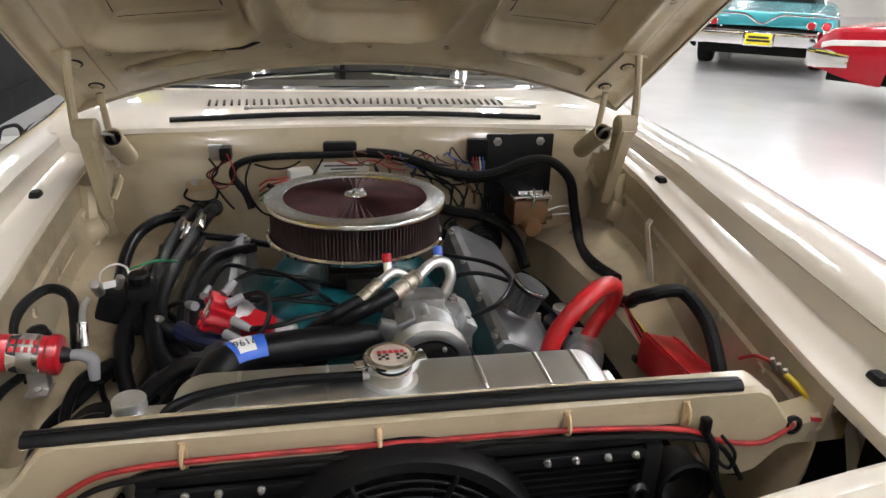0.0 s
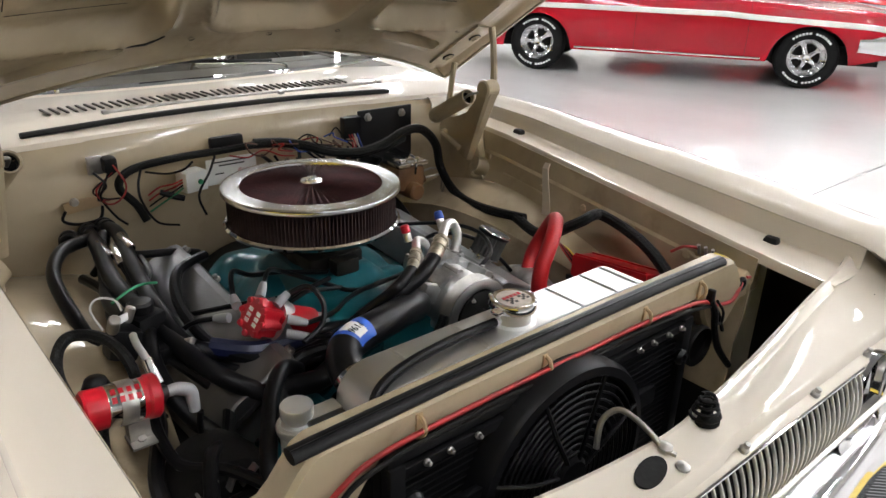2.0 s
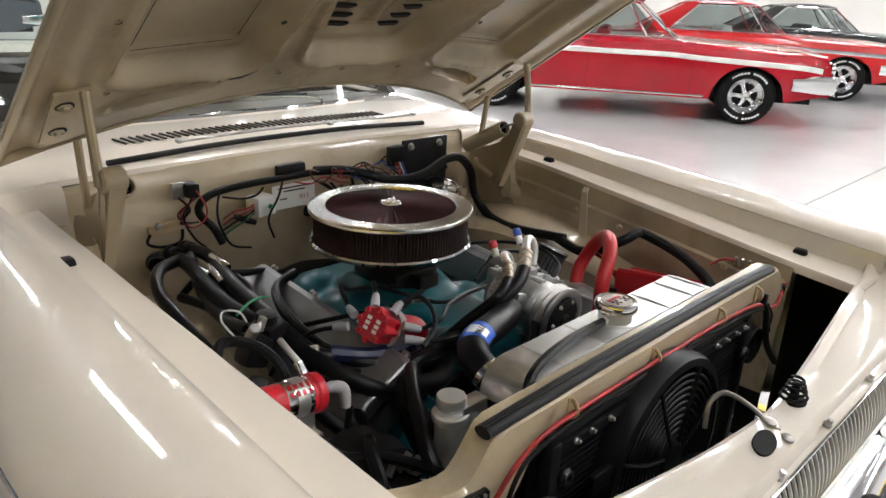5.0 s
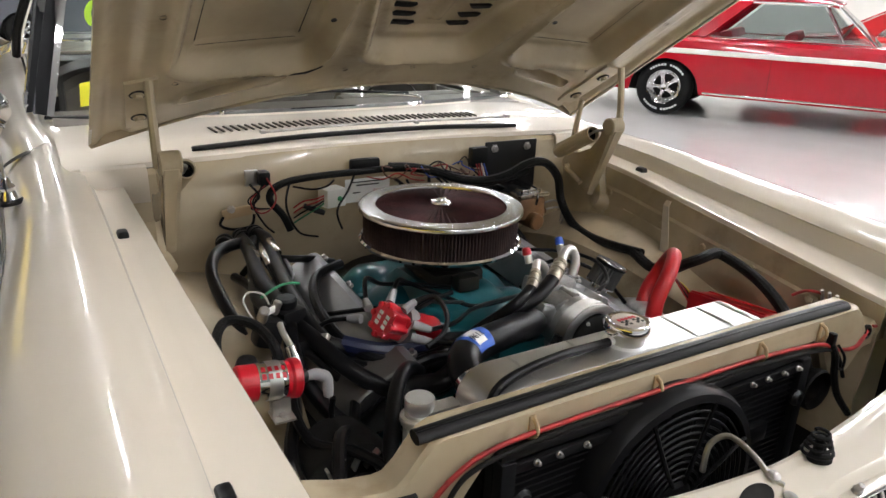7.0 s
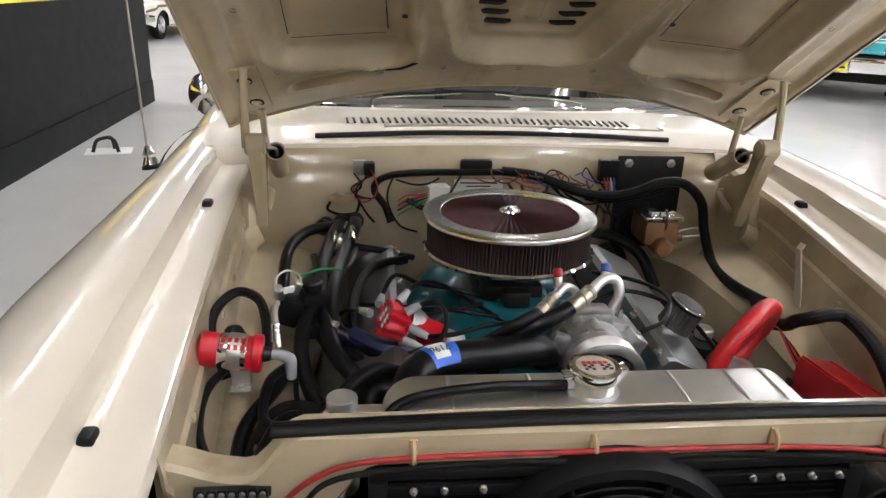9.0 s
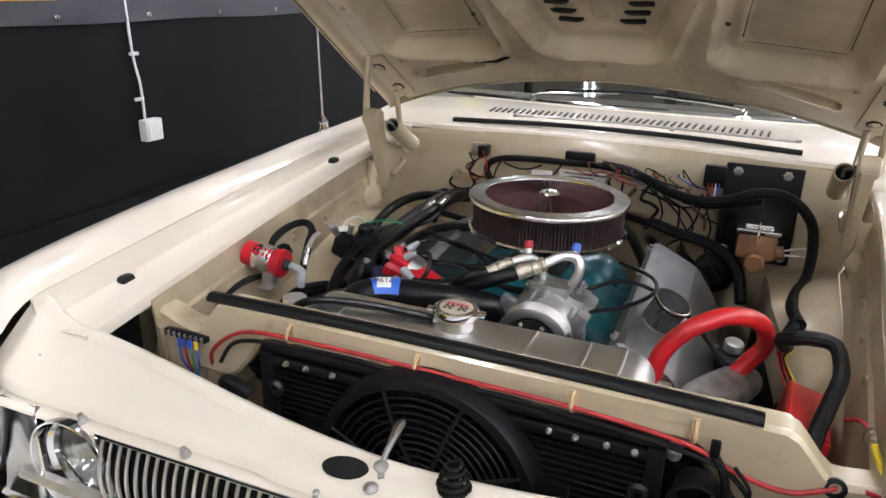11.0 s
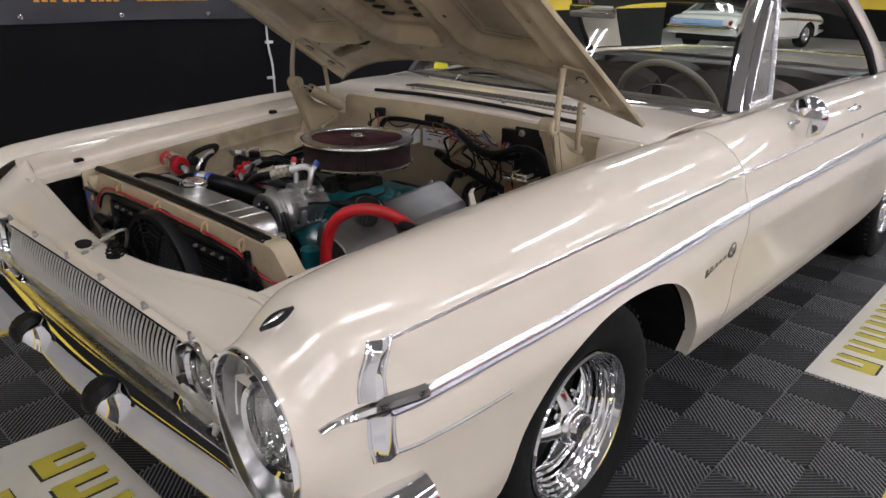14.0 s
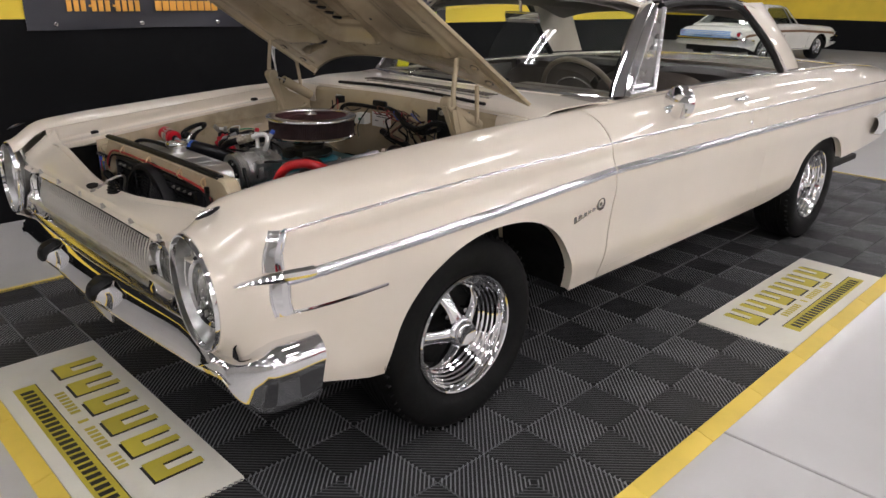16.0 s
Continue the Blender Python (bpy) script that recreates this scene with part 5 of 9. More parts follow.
for x in (-0.06, -0.27, 0.16, 0.31):
    g = Geo()
    g.box((x, 0.331, 0.822), (0.010, 0.005, 0.034), 0.002)
    g.tube([(x, 0.331, 0.836), (x, 0.322, 0.832), (x, 0.319, 0.82), (x, 0.326, 0.808)], 0.003, 6)
    part("wire_clip", g, BRONZE, support)
# wiring on the support face
w = single("battery_cable", Geo().tube([(0.47, 0.338, 0.785), (0.42, 0.325, 0.772), (0.36, 0.324, 0.782), (0.30, 0.322, 0.806), (0.16, 0.321, 0.819), (0, 0.321, 0.821), (-0.2, 0.321, 0.822), (-0.33, 0.321, 0.817), (-0.385, 0.322, 0.795), (-0.42, 0.324, 0.760), (-0.43, 0.335, 0.73)], 0.0034, 10), RED_WIRE, "thick red battery cable clipped along the radiator support", "cable")
single("grey_cable", Geo().tube([(0.40, 0.323, 0.72), (0.36, 0.322, 0.775), (0.30, 0.321, 0.795), (0.18, 0.320, 0.806), (0.06, 0.320, 0.812), (-0.02, 0.318, 0.806), (-0.15, 0.320, 0.812), (-0.3, 0.320, 0.806), (-0.37, 0.321, 0.79), (-0.40, 0.32, 0.75)], 0.0034, 8), GRIME_SHADE, "dark grey wire along the radiator support", "cable")
g = Geo()
g.lathe([(0.010, -0.002), (0.013, 0.0), (0.013, 0.004), (0.008, 0.006), (0.007, 0.0)], (0.468, 0.339, 0.785), (0, -1, 0.1), 16)
part("grommet", g, RUBBER, support)
g = Geo()
g.box((0.335, 0.322, 0.808), (0.012, 0.012, 0.022), 0.003)
single("wire_connector", g, HOSE, "small black wire connector on the radiator support", "connector")
wl = single("hanging_wire", Geo().tube([(0.335, 0.322, 0.80), (0.35, 0.318, 0.775), (0.355, 0.315, 0.74), (0.37, 0.31, 0.70), (0.40, 0.30, 0.66)], 0.006, 8), LOOM, "black taped wire hanging below the radiator support", "cable")
g = Geo()
g.tube([(0.36, 0.322, 0.79), (0.38, 0.318, 0.765), (0.375, 0.316, 0.745), (0.36, 0.318, 0.755), (0.352, 0.32, 0.775)], 0.0025, 6)
single("wire_loop", g, LOOM, "loose black wire loop at the radiator support", "cable")

# terminal strip with coloured wires
tb = thing("terminal_strip", (-0.462, 0.345, 0.78), "black terminal strip with blue, yellow and red wires", "terminal strip")
g = Geo()
g.box((-0.462, 0.341, 0.782), (0.104, 0.012, 0.012), 0.002)
part("body", g, BLACK, tb)
for k in range(8):
    part("barrier", Geo().box((-0.51 + 0.0137 * k, 0.334, 0.782), (0.0022, 0.009, 0.014), 0.0008), BLACK, tb)
for k in range(7):
    g = Geo()
    g.lathe([(0.0045, 0), (0.0045, 0.003), (0.003, 0.004), (0.0001, 0.004)], (-0.503 + 0.0137 * k, 0.334, 0.782), (0, -1, 0), 8)
    part("screw", g, STEEL, tb)
for k, m in enumerate((BLUE_WIRE, BLUE_WIRE, BLUE_WIRE, YELLOW_WIRE)):
    x = -0.476 + 0.0137 * k
    g = Geo()
    g.tube([(x, 0.331, 0.776), (x + 0.002, 0.328, 0.76)], 0.0042, 8)
    part("crimp_sleeve", g, m, tb)
    g = Geo()
    g.tube([(x + 0.002, 0.328, 0.76), (x + 0.008, 0.326, 0.73), (x + 0.02 - 0.01 * k, 0.34, 0.69), (x + 0.01, 0.36, 0.64)], 0.0024, 6)
    part("wire", g, (BLUE_WIRE, RED_WIRE, GREEN_WIRE, BLUE_WIRE)[k], tb)

for ob in tb.children:
    ob.data.transform(Matrix.Translation((-0.472, 0.328, 0.778)) @ Matrix.Scale(0.82, 4) @ Matrix.Translation((-0.462, 0.338, 0.782)).inverted())

# radiator
RADC = material("dark_radiator_fins", (0.05, 0.05, 0.05), 0.55, metal=0.6, vary=0.2, scale=60)
rad = thing("radiator", (-0.02, 0.415, 0.4), "polished aluminium radiator with a chrome cap", "radiator")
RX0, RX1, RT, RB = -0.302, 0.248, 0.846, 0.775
out = [(RX0, RB)] + [(RX0 + 0.045 - 0.045 * math.cos(math.pi / 2 * k / 8), RT - 0.045 + 0.045 * math.sin(math.pi / 2 * k / 8)) for k in range(9)] + [(RX1 - 0.04 + 0.04 * math.sin(math.pi / 2 * k / 8), RT - 0.04 + 0.04 * math.cos(math.pi / 2 * k / 8)) for k in range(9)] + [(RX1, RB)]
g = Geo()
rows = []
for y, k in ((0.378, 0.94), (0.380, 0.985), (0.386, 1.0), (0.452, 1.0), (0.458, 0.985), (0.460, 0.94)):
    rows.append([(-0.018 + (x + 0.018) * (1 - (1 - k) * 0.1), y, RB + (z - RB) * k) for x, z in out])
g.grid(rows)
g.f.append(tuple(range(len(out))))
g.f.append(tuple(range(5 * len(out), 6 * len(out))))
TANK = material("polished_tank_alloy", (0.72, 0.72, 0.715), 0.36, metal=1, vary=0.04, scale=9, rvary=0.3)
tank = part("tank", g, TANK, rad)
for x in (-0.22, -0.115, 0.075, 0.155, 0.205):
    g = Geo()
    g.tube([(x, 0.379, RT - 0.03), (x, 0.381, RT - 0.006), (x, 0.388, RT - 0.0015), (x, 0.42, RT - 0.001), (x, 0.454, RT - 0.0015)], 0.0035, 8, 2)
    part("bead", g, TANK, tank)
g = Geo()
g.box((-0.018, 0.418, 0.59), (0.55, 0.05, 0.40))
for s in (RX0 + 0.008, RX1 - 0.008):
    g.box((s, 0.418, 0.59), (0.016, 0.07, 0.42), 0.003)
part("core", g, RADC, rad)
part("mounting_tab", Geo().box((RX1 + 0.012, 0.44, 0.77), (0.02, 0.05, 0.07), 0.004), ALU, rad)
part("mounting_tab", Geo().box((RX0 - 0.012, 0.44, 0.77), (0.03, 0.05, 0.012), 0.004), ALU, rad)
g = Geo()
g.lathe([(0.036, 0), (0.034, 0.006), (0.027, 0.008), (0.026, 0.022), (0.031, 0.024), (0.031, 0.028)], (-0.038, 0.415, 0.840), (0, 0, 1), 28)
g.tube([(-0.062, 0.415, 0.853), (-0.085, 0.415, 0.852)], 0.006, 10)
part("filler_neck", g, ALU, rad)
cap = part("cap", Geo().lathe([(0.031, 0.0), (0.034, 0.002), (0.035, 0.007), (0.033, 0.013), (0.030, 0.0145), (0.024, 0.013), (0.0001, 0.014)], (-0.038, 0.415, 0.866), (0, 0, 1), 36), CHROME, rad, "chrome pressure cap with printed top")
g = Geo()
g.box((-0.038, 0.415, 0.872), (0.088, 0.016, 0.006), 0.0025, rot(0, 0, 10))
part("ear", g, CHROME, cap)
part("face_plate", Geo().lathe([(0.0001, 0.0128), (0.024, 0.0128), (0.0245, 0.0142), (0.0001, 0.0146)], (-0.038, 0.415, 0.866), (0, 0, 1), 32), material("worn_tan_plate", (0.46, 0.40, 0.33), 0.45, vary=0.15, scale=40), cap)
g = Geo()
for k in range(5):
    g.box((-0.052 + 0.007 * k, 0.42, 0.8812), (0.005, 0.006, 0.0006))
part("printed_bar", g, RED, cap)
g = Geo()
for k in range(3):
    for q in range(3):
        if (k + q) % 2 == 0:
            g.box((-0.052 + 0.0045 * k, 0.404 + 0.0045 * q, 0.8812), (0.0042, 0.0042, 0.0006))
            g.box((-0.03 + 0.0045 * k, 0.404 + 0.0045 * q, 0.8812), (0.0042, 0.0042, 0.0006))
part("printed_checks", g, PRINT_K, cap)
single("overflow_hose", Geo().tube([(-0.072, 0.415, 0.853), (-0.10, 0.415, 0.853), (-0.16, 0.41, 0.856), (-0.23, 0.40, 0.856), (-0.28, 0.388, 0.850), (-0.302, 0.378, 0.83), (-0.31, 0.372, 0.79)], 0.0068, 10), HOSE, "thin black overflow hose across the radiator tank", "hose")

# overflow bottle
SATIN = material("satin_turned_aluminium", (0.80, 0.80, 0.79), 0.34, metal=0.8, vary=0.05, scale=30, rvary=0.2)
bt = thing("overflow_bottle", (-0.354, 0.463, 0.66), "turned aluminium overflow bottle with a knurled cap", "bottle")
g = Geo()
g.lathe([(0.0001, 0), (0.020, 0), (0.022, 0.004), (0.022, 0.115), (0.020, 0.12), (0.016, 0.122), (0.016, 0.13)], (-0.354, 0.463, 0.67), (0, 0, 1), 32)
part("body", g, SATIN, bt)
g = Geo()
g.lathe([(0.018, 0), (0.0255, 0.001), (0.0265, 0.004), (0.0265, 0.010), (0.0255, 0.012), (0.018, 0.013)], (-0.354, 0.463, 0.776), (0, 0, 1), 40)
part("collar", g, SATIN, bt)
g = Geo()
g.lathe([(0.015, -0.009), (0.0165, -0.004), (0.0195, 0.001), (0.0205, 0.003), (0.0205, 0.015), (0.0195, 0.017), (0.0001, 0.0175)], (-0.354, 0.463, 0.797), (0, 0, 1), 40)
part("cap", g, SATIN, bt)
g = Geo()
g.box((-0.325, 0.455, 0.77), (0.05, 0.025, 0.06), 0.004)
part("bracket", g, ALU, bt)

# condenser and electric fan in front of the radiator
con = thing("condenser", (-0.02, 0.315, 0.42), "black cooler core with a bolted frame behind the grille", "condenser")
g = Geo()
g.box((-0.02, 0.345, 0.60), (0.60, 0.016, 0.40))
part("core", g, BLACK, con)
for k in range(34):
    g = Geo()
    g.box((-0.02, 0.333, 0.42 + 0.0105 * k), (0.585, 0.012, 0.003))
    part("fin_tube", g, BLACK, con)
g = Geo()
g.box((-0.02, 0.326, 0.797), (0.60, 0.012, 0.012), 0.002)
g.box((-0.02, 0.322, 0.777), (0.58, 0.010, 0.014), 0.002)
for x in (-0.31, 0.27):
    g.box((x, 0.326, 0.60), (0.022, 0.02, 0.38), 0.003)
part("frame", g, BLACK, con)
for x in (-0.27, -0.235, -0.19, 0.135, 0.17, 0.21, 0.245):
    g = Geo()
    g.lathe([(0.0048, 0), (0.0048, 0.003), (0.003, 0.004), (0.003, 0.008), (0.0001, 0.009)], (x, 0.316, 0.780), (0, -1, 0.2), 8)
    part("bolt", g, STEEL, con)
for x, z in ((0.255, 0.725), (-0.29, 0.735)):
    g = Geo()
    g.lathe([(0.012, 0), (0.014, 0.006), (0.010, 0.012), (0.006, 0.012), (0.006, 0.002)], (x, 0.318, z), (0, -1, 0), 14)
    part("mounting_eye", g, BLACK, con)

FC, FR = Vector((-0.035, 0.300, 0.650)), 0.155
fan = thing("cooling_fan", FC, "black plastic electric cooling fan with a ringed guard", "fan")
g = Geo()
g.lathe([(FR - 0.006, 0.03), (FR - 0.004, -0.004), (FR, -0.010), (FR + 0.012, -0.008), (FR + 0.018, 0.004), (FR + 0.018, 0.03)], FC, (0, 1, 0), 56)
part("shroud", g, PLASTIC, fan)
for k in range(11):
    r = 0.030 + 0.0112 * k
    g = Geo()
    g.torus(FC + Vector((0, -0.012 + 0.004 * (k / 10), 0)), r, 0.0021, (0, 1, 0), 44, 6)
    part("guard_ring", g, PLASTIC, fan)
for k in range(8):
    a = 2 * math.pi * k / 8 + 0.3
    g = Geo()
    g.tube([FC + Vector((0.03 * math.cos(a), -0.013, 0.03 * math.sin(a))), FC + Vector((0.09 * math.cos(a + 0.12), -0.013, 0.09 * math.sin(a + 0.12))), FC + Vector((FR * math.cos(a + 0.1), -0.008, FR * math.sin(a + 0.1)))], 0.0035, 6, 4)
    part("guard_spoke", g, PLASTIC, fan)
g = Geo()
g.lathe([(0.034, 0.02), (0.034, -0.012), (0.028, -0.017), (0.0001, -0.018)], FC, (0, 1, 0), 28)
part("motor_hub", g, PLASTIC, fan)
for k in range(10):
    a = 2 * math.pi * k / 10
    rows = []
    for r in (0.03, 0.07, 0.11, 0.15):
        aa = a + r * 1.6
        rows.append([FC + Vector((r * math.cos(aa - 0.16), 0.004, r * math.sin(aa - 0.16))), FC + Vector((r * math.cos(aa), 0.012, r * math.sin(aa))), FC + Vector((r * math.cos(aa + 0.16), 0.022, r * math.sin(aa + 0.16)))])
    g = Geo()
    g.shell(rows, 0.002)
    part("blade", g, PLASTIC, fan)
for dx, dz in ((-0.19, 0.05), (0.19, 0.05)):
    g = Geo()
    g.box(FC + Vector((dx * 0.95, 0.004, dz * 0.97)), (0.05, 0.012, 0.03), 0.004)
    part("mount_lug", g, PLASTIC, fan)

# black duct and tubes at the ends of the nose
g = Geo()
g.tube([(-0.33, 0.30, 0.72), (-0.36, 0.295, 0.735), (-0.385, 0.31, 0.72), (-0.39, 0.34, 0.69)], 0.012, 10)
single("cooler_pipe", g, GRIME_SHADE, "bent dark steel cooler pipe beside the condenser", "pipe")
g = Geo()
g.lathe([(0.034, 0.0), (0.037, 0.003), (0.037, 0.012), (0.033, 0.014), (0.031, 0.05)], (0.325, 0.318, 0.715), (0, 1, 0), 26)
part("horn_ring", g, GRIME_SHADE, thing("duct_opening", (0.325, 0.318, 0.69), "dark round duct opening beside the condenser", "duct"))

# ---- engine ----
EX = -0.05
eng = thing("engine", (EX, 0.9, 0.3), "turquoise V8 engine with grey alloy valve covers", "engine")
g = Geo()
# Lower block is near-black instead of turquoise: deep shade put into its colour.
part("crankcase", Geo().box((EX, 0.87, 0.48), (0.40, 0.56, 0.30), 0.03), GRIME_SHADE, eng)
for s in (-1, 1):
    g.box((EX + s * 0.20, 0.86, 0.61), (0.13, 0.50, 0.14), 0.015, rot(0, s * 42, 0))
part("block", g, TURQ, eng)
g = Geo()
rows = []
for i in range(37):
    x = -0.185 + 0.37 * i / 36
    row_ = []
    for j in range(49):
        y = 0.63 + 0.46 * j / 48
        a = abs(x)
        z = 0.735 - 0.055 * smooth(0.11, 0.185, a)
        z += 0.022 * smooth(0.085, 0.06, a) * smooth(0.80, 0.85, y) * smooth(1.03, 0.99, y)
        z += 0.010 * smooth(0.06, 0.10, a) * smooth(0.18, 0.14, a) * (math.cos((y - 0.70) / 0.122 * 2 * math.pi) - 0.3)
        z -= 0.018 * smooth(0.70, 0.64, y)
        row_.append((EX + x, y, z))
    rows.append(row_)
g.shell(rows, -0.012)
manifold = part("intake_manifold", g, TURQ, eng)
for x, y in ((-0.15, 0.69), (-0.15, 0.85), (-0.15, 1.0), (0.15, 0.69), (0.15, 0.85), (0.15, 1.0)):
    part("manifold_bolt", Geo().lathe([(0.009, 0), (0.009, 0.006), (0.005, 0.008), (0.0001, 0.008)], (EX + x, y, 0.712), (0, 0, 1), 6), TURQ, manifold)
part("thermostat_housing", Geo().box((EX, 0.66, 0.72), (0.13, 0.08, 0.07), 0.02), TURQ, manifold)
g = Geo()
g.lathe([(0.06, 0), (0.062, 0.02), (0.055, 0.03), (0.055, 0.05), (0.062, 0.055), (0.062, 0.08)], (-0.046, 0.93, 0.755), (0, 0, 1), 24)
g.box((-0.046, 0.93, 0.775), (0.115, 0.135, 0.035), 0.008)
g.box((-0.046, 0.84, 0.78), (0.05, 0.03, 0.03), 0.006)
# Near-black alloy carries the shade under the air cleaner in its colour.
part("carburettor", g, material("shaded_alloy_casting", (0.03, 0.027, 0.022), 0.5, metal=0.4, vary=0.3, scale=20), eng)
for s in (-1, 1):
    prof = [(0.205, 0.768), (0.215, 0.778), (0.228, 0.778), (0.308, 0.738), (0.318, 0.728), (0.372, 0.645), (0.375, 0.632), (0.365, 0.622), (0.19, 0.70), (0.19, 0.71)]
    ys = ((0.636, 0.93), (0.640, 0.98), (0.646, 1.0), (1.072, 1.0), (1.080, 0.98), (1.084, 0.93))
    cx, cz = 0.275, 0.70
    g = Geo()
    rows = []
    for y, k in ys:
        yy = y
        rows.append([(EX + s * (cx + (x - cx) * k), yy, cz + (z - cz) * k + 0.08 * (y - 0.85)) for x, z in prof])
    g.grid(rows, wrap=True)
    n = len(prof)
    g.f.append(tuple(range(n)))
    g.f.append(tuple(range(5 * n, 6 * n)))
    vc = part("valve_cover", g, VALVE, eng, sharp=18)
    for y in (0.66, 0.78, 0.92, 1.05):
        for x, z in ((0.208, 0.772), (0.37, 0.64)):
            g = Geo()
            g.lathe([(0.008, 0), (0.008, 0.005), (0.0045, 0.006), (0.0045, 0.012), (0.0001, 0.013)], (EX + s * x, y, z + 0.08 * (y - 0.85)), (s * 0.3, 0, 1), 8)
            part("bolt", g, STEEL, vc)
# exhaust header pipes on the driver side, and a black pump in front
for k, y in enumerate((0.70, 0.82, 0.94, 1.06)):
    g = Geo()
    g.tube([(0.26, y, 0.56), (0.32, y - 0.01, 0.57), (0.365, y - 0.03, 0.54), (0.38, y - 0.02 + 0.03 * k, 0.46), (0.37, 1.0, 0.36)], 0.024, 12)
    part("header_pipe", g, CAST, eng)
    part("header_pipe", Geo().tube([(-0.36, y, 0.56), (-0.42, y - 0.01, 0.57), (-0.44, y - 0.02, 0.5), (-0.43, 1.0, 0.38)], 0.024, 12), CAST, eng)
g = Geo()
g.tube([(0.27, 0.60, 0.655), (0.315, 0.67, 0.672), (0.36, 0.76, 0.66), (0.385, 0.86, 0.62)], [0.034, 0.036, 0.036, 0.03], 16)
part("steel_elbow", g, CAST, eng)
pump = thing("power_steering_pump", (0.285, 0.57, 0.62), "black pump with silver fittings beside the radiator", "pump")
g = Geo()
g.lathe([(0.0001, 0), (0.045, 0), (0.05, 0.006), (0.05, 0.05), (0.04, 0.065), (0.0001, 0.066)], (0.285, 0.555, 0.655), (0.12, 1, 0.05), 28)
part("body", g, BLACK, pump)
for dx, dz in ((-0.02, 0.022), (0.018, 0.022), (0.0, -0.012)):
    g = Geo()
    g.cyl((0.285 + dx, 0.515, 0.665 + dz), (0.287 + dx, 0.557, 0.666 + dz), 0.012, n=14, chamfer=0.002)
    g.lathe([(0.008, 0), (0.006, 0.006), (0.0001, 0.007)], (0.285 + dx, 0.515, 0.665 + dz), (0, -1, 0), 12)
    part("fitting", g, ALU, pump)
flt = thing("oil_filter", (0.17, 0.60, 0.58), "black oil filter below a turquoise housing", "filter")
g = Geo()
g.lathe([(0.0001, 0), (0.03, 0.002), (0.034, 0.01), (0.034, 0.05), (0.03, 0.056), (0.0001, 0.057)], (0.17, 0.60, 0.60), (0, 0, 1), 24)
part("canister", g, BLACK, flt)
g = Geo()
g.lathe([(0.026, 0), (0.022, 0.02), (0.026, 0.05), (0.0001, 0.06)], (0.17, 0.60, 0.657), (0, 0, 1), 20)
part("housing", g, TURQ, flt)

# crank pulley area, belts
bl = thing("drive_belt", (EX, 0.56, 0.5), "black drive belts on steel pulleys", "belt")
g = Geo()
g.tube([(0.034 - 0.06, 0.575, 0.78), (-0.10, 0.575, 0.62), (-0.08, 0.575, 0.50), (0.0, 0.575, 0.46), (0.10, 0.575, 0.50), (0.12, 0.575, 0.70), (0.034 + 0.058, 0.575, 0.79)], 0.007, 8)
part("belt", g, RUBBER, bl)
g = Geo()
g.lathe([(0.02, 0), (0.075, 0.0), (0.08, 0.006), (0.07, 0.012), (0.08, 0.018), (0.075, 0.024)], (EX, 0.56, 0.50), (0, 1, 0), 32)
part("crank_pulley", g, GRIME_SHADE, bl)
g = Geo()
g.lathe([(0.02, 0), (0.06, 0.0), (0.065, 0.006), (0.055, 0.012), (0.065, 0.018)], (EX, 0.55, 0.62), (0, 1, 0), 32)
g.box((EX, 0.60, 0.62), (0.16, 0.06, 0.12), 0.03)
part("water_pump", g, TURQ, bl)
for k in range(5):
    a = 2 * math.pi * k / 5
    g = Geo()
    g.box((EX + 0.1 * math.cos(a), 0.52, 0.58 + 0.1 * math.sin(a)), (0.15, 0.004, 0.05), 0.001, rot(0, -math.degrees(a), 0) @ rot(25, 0, 0))
    part("fan_blade", g, GRIME_SHADE, bl)

# air conditioning compressor
cp = thing("ac_compressor", (0.055, 0.65, 0.72), "cast alloy air conditioning compressor with pulley and hose fittings", "compressor")
CA = Vector((0.038, 0.60, 0.768))
g = Geo()
g.lathe([(0.030, 0.0), (0.050, 0.002), (0.056, 0.012), (0.056, 0.05), (0.052, 0.054), (0.058, 0.058), (0.058, 0.10), (0.050, 0.112), (0.0001, 0.115)], CA, (0, 1, 0.05), 30)
for a in (30, 90, 150, 210, 330):
    d = Vector((math.cos(radians(a)), 0, math.sin(radians(a))))
    g.cyl(CA + d * 0.054 + Vector((0, 0.012, 0)), CA + d * 0.054 + Vector((0, 0.1, 0)), 0.008, n=10)
g.box(CA + Vector((0.0, 0.075, 0.052)), (0.07, 0.05, 0.03), 0.008)
g.box(CA + Vector((-0.052, 0.02, 0.03)), (0.05, 0.018, 0.036), 0.008, rot(0, 20, 0))
for dy in (0.062, 0.074, 0.086, 0.098):
    g.lathe([(0.058, -0.0025), (0.0615, -0.001), (0.0615, 0.001), (0.058, 0.0025)], CA + Vector((0, dy, dy * 0.05)), (0, 1, 0.05), 30)
g.box(CA + Vector((0.06, 0.03, 0.0)), (0.03, 0.02, 0.04), 0.005)
g.box(CA + Vector((0.012, 0.088, 0.040)), (0.105, 0.062, 0.030), 0.006, rot(0, 12, 0))
g.box(CA + Vector((-0.030, 0.050, 0.046)), (0.030, 0.080, 0.014), 0.004, rot(0, -25, 0))
g.box(CA + Vector((0.062, 0.062, 0.022)), (0.022, 0.100, 0.040), 0.005, rot(0, 30, 0))
for dx, dy, dz in ((-0.04, 0.07, 0.052), (0.05, 0.07, 0.054), (0.05, 0.105, 0.054), (-0.02, 0.11, 0.055), (0.068, 0.03, 0.034)):
    g.lathe([(0.008, 0), (0.008, 0.005), (0.004, 0.006), (0.004, 0.011), (0.0001, 0.012)], CA + Vector((dx, dy, dz)), (0.1, 0, 1), 6)
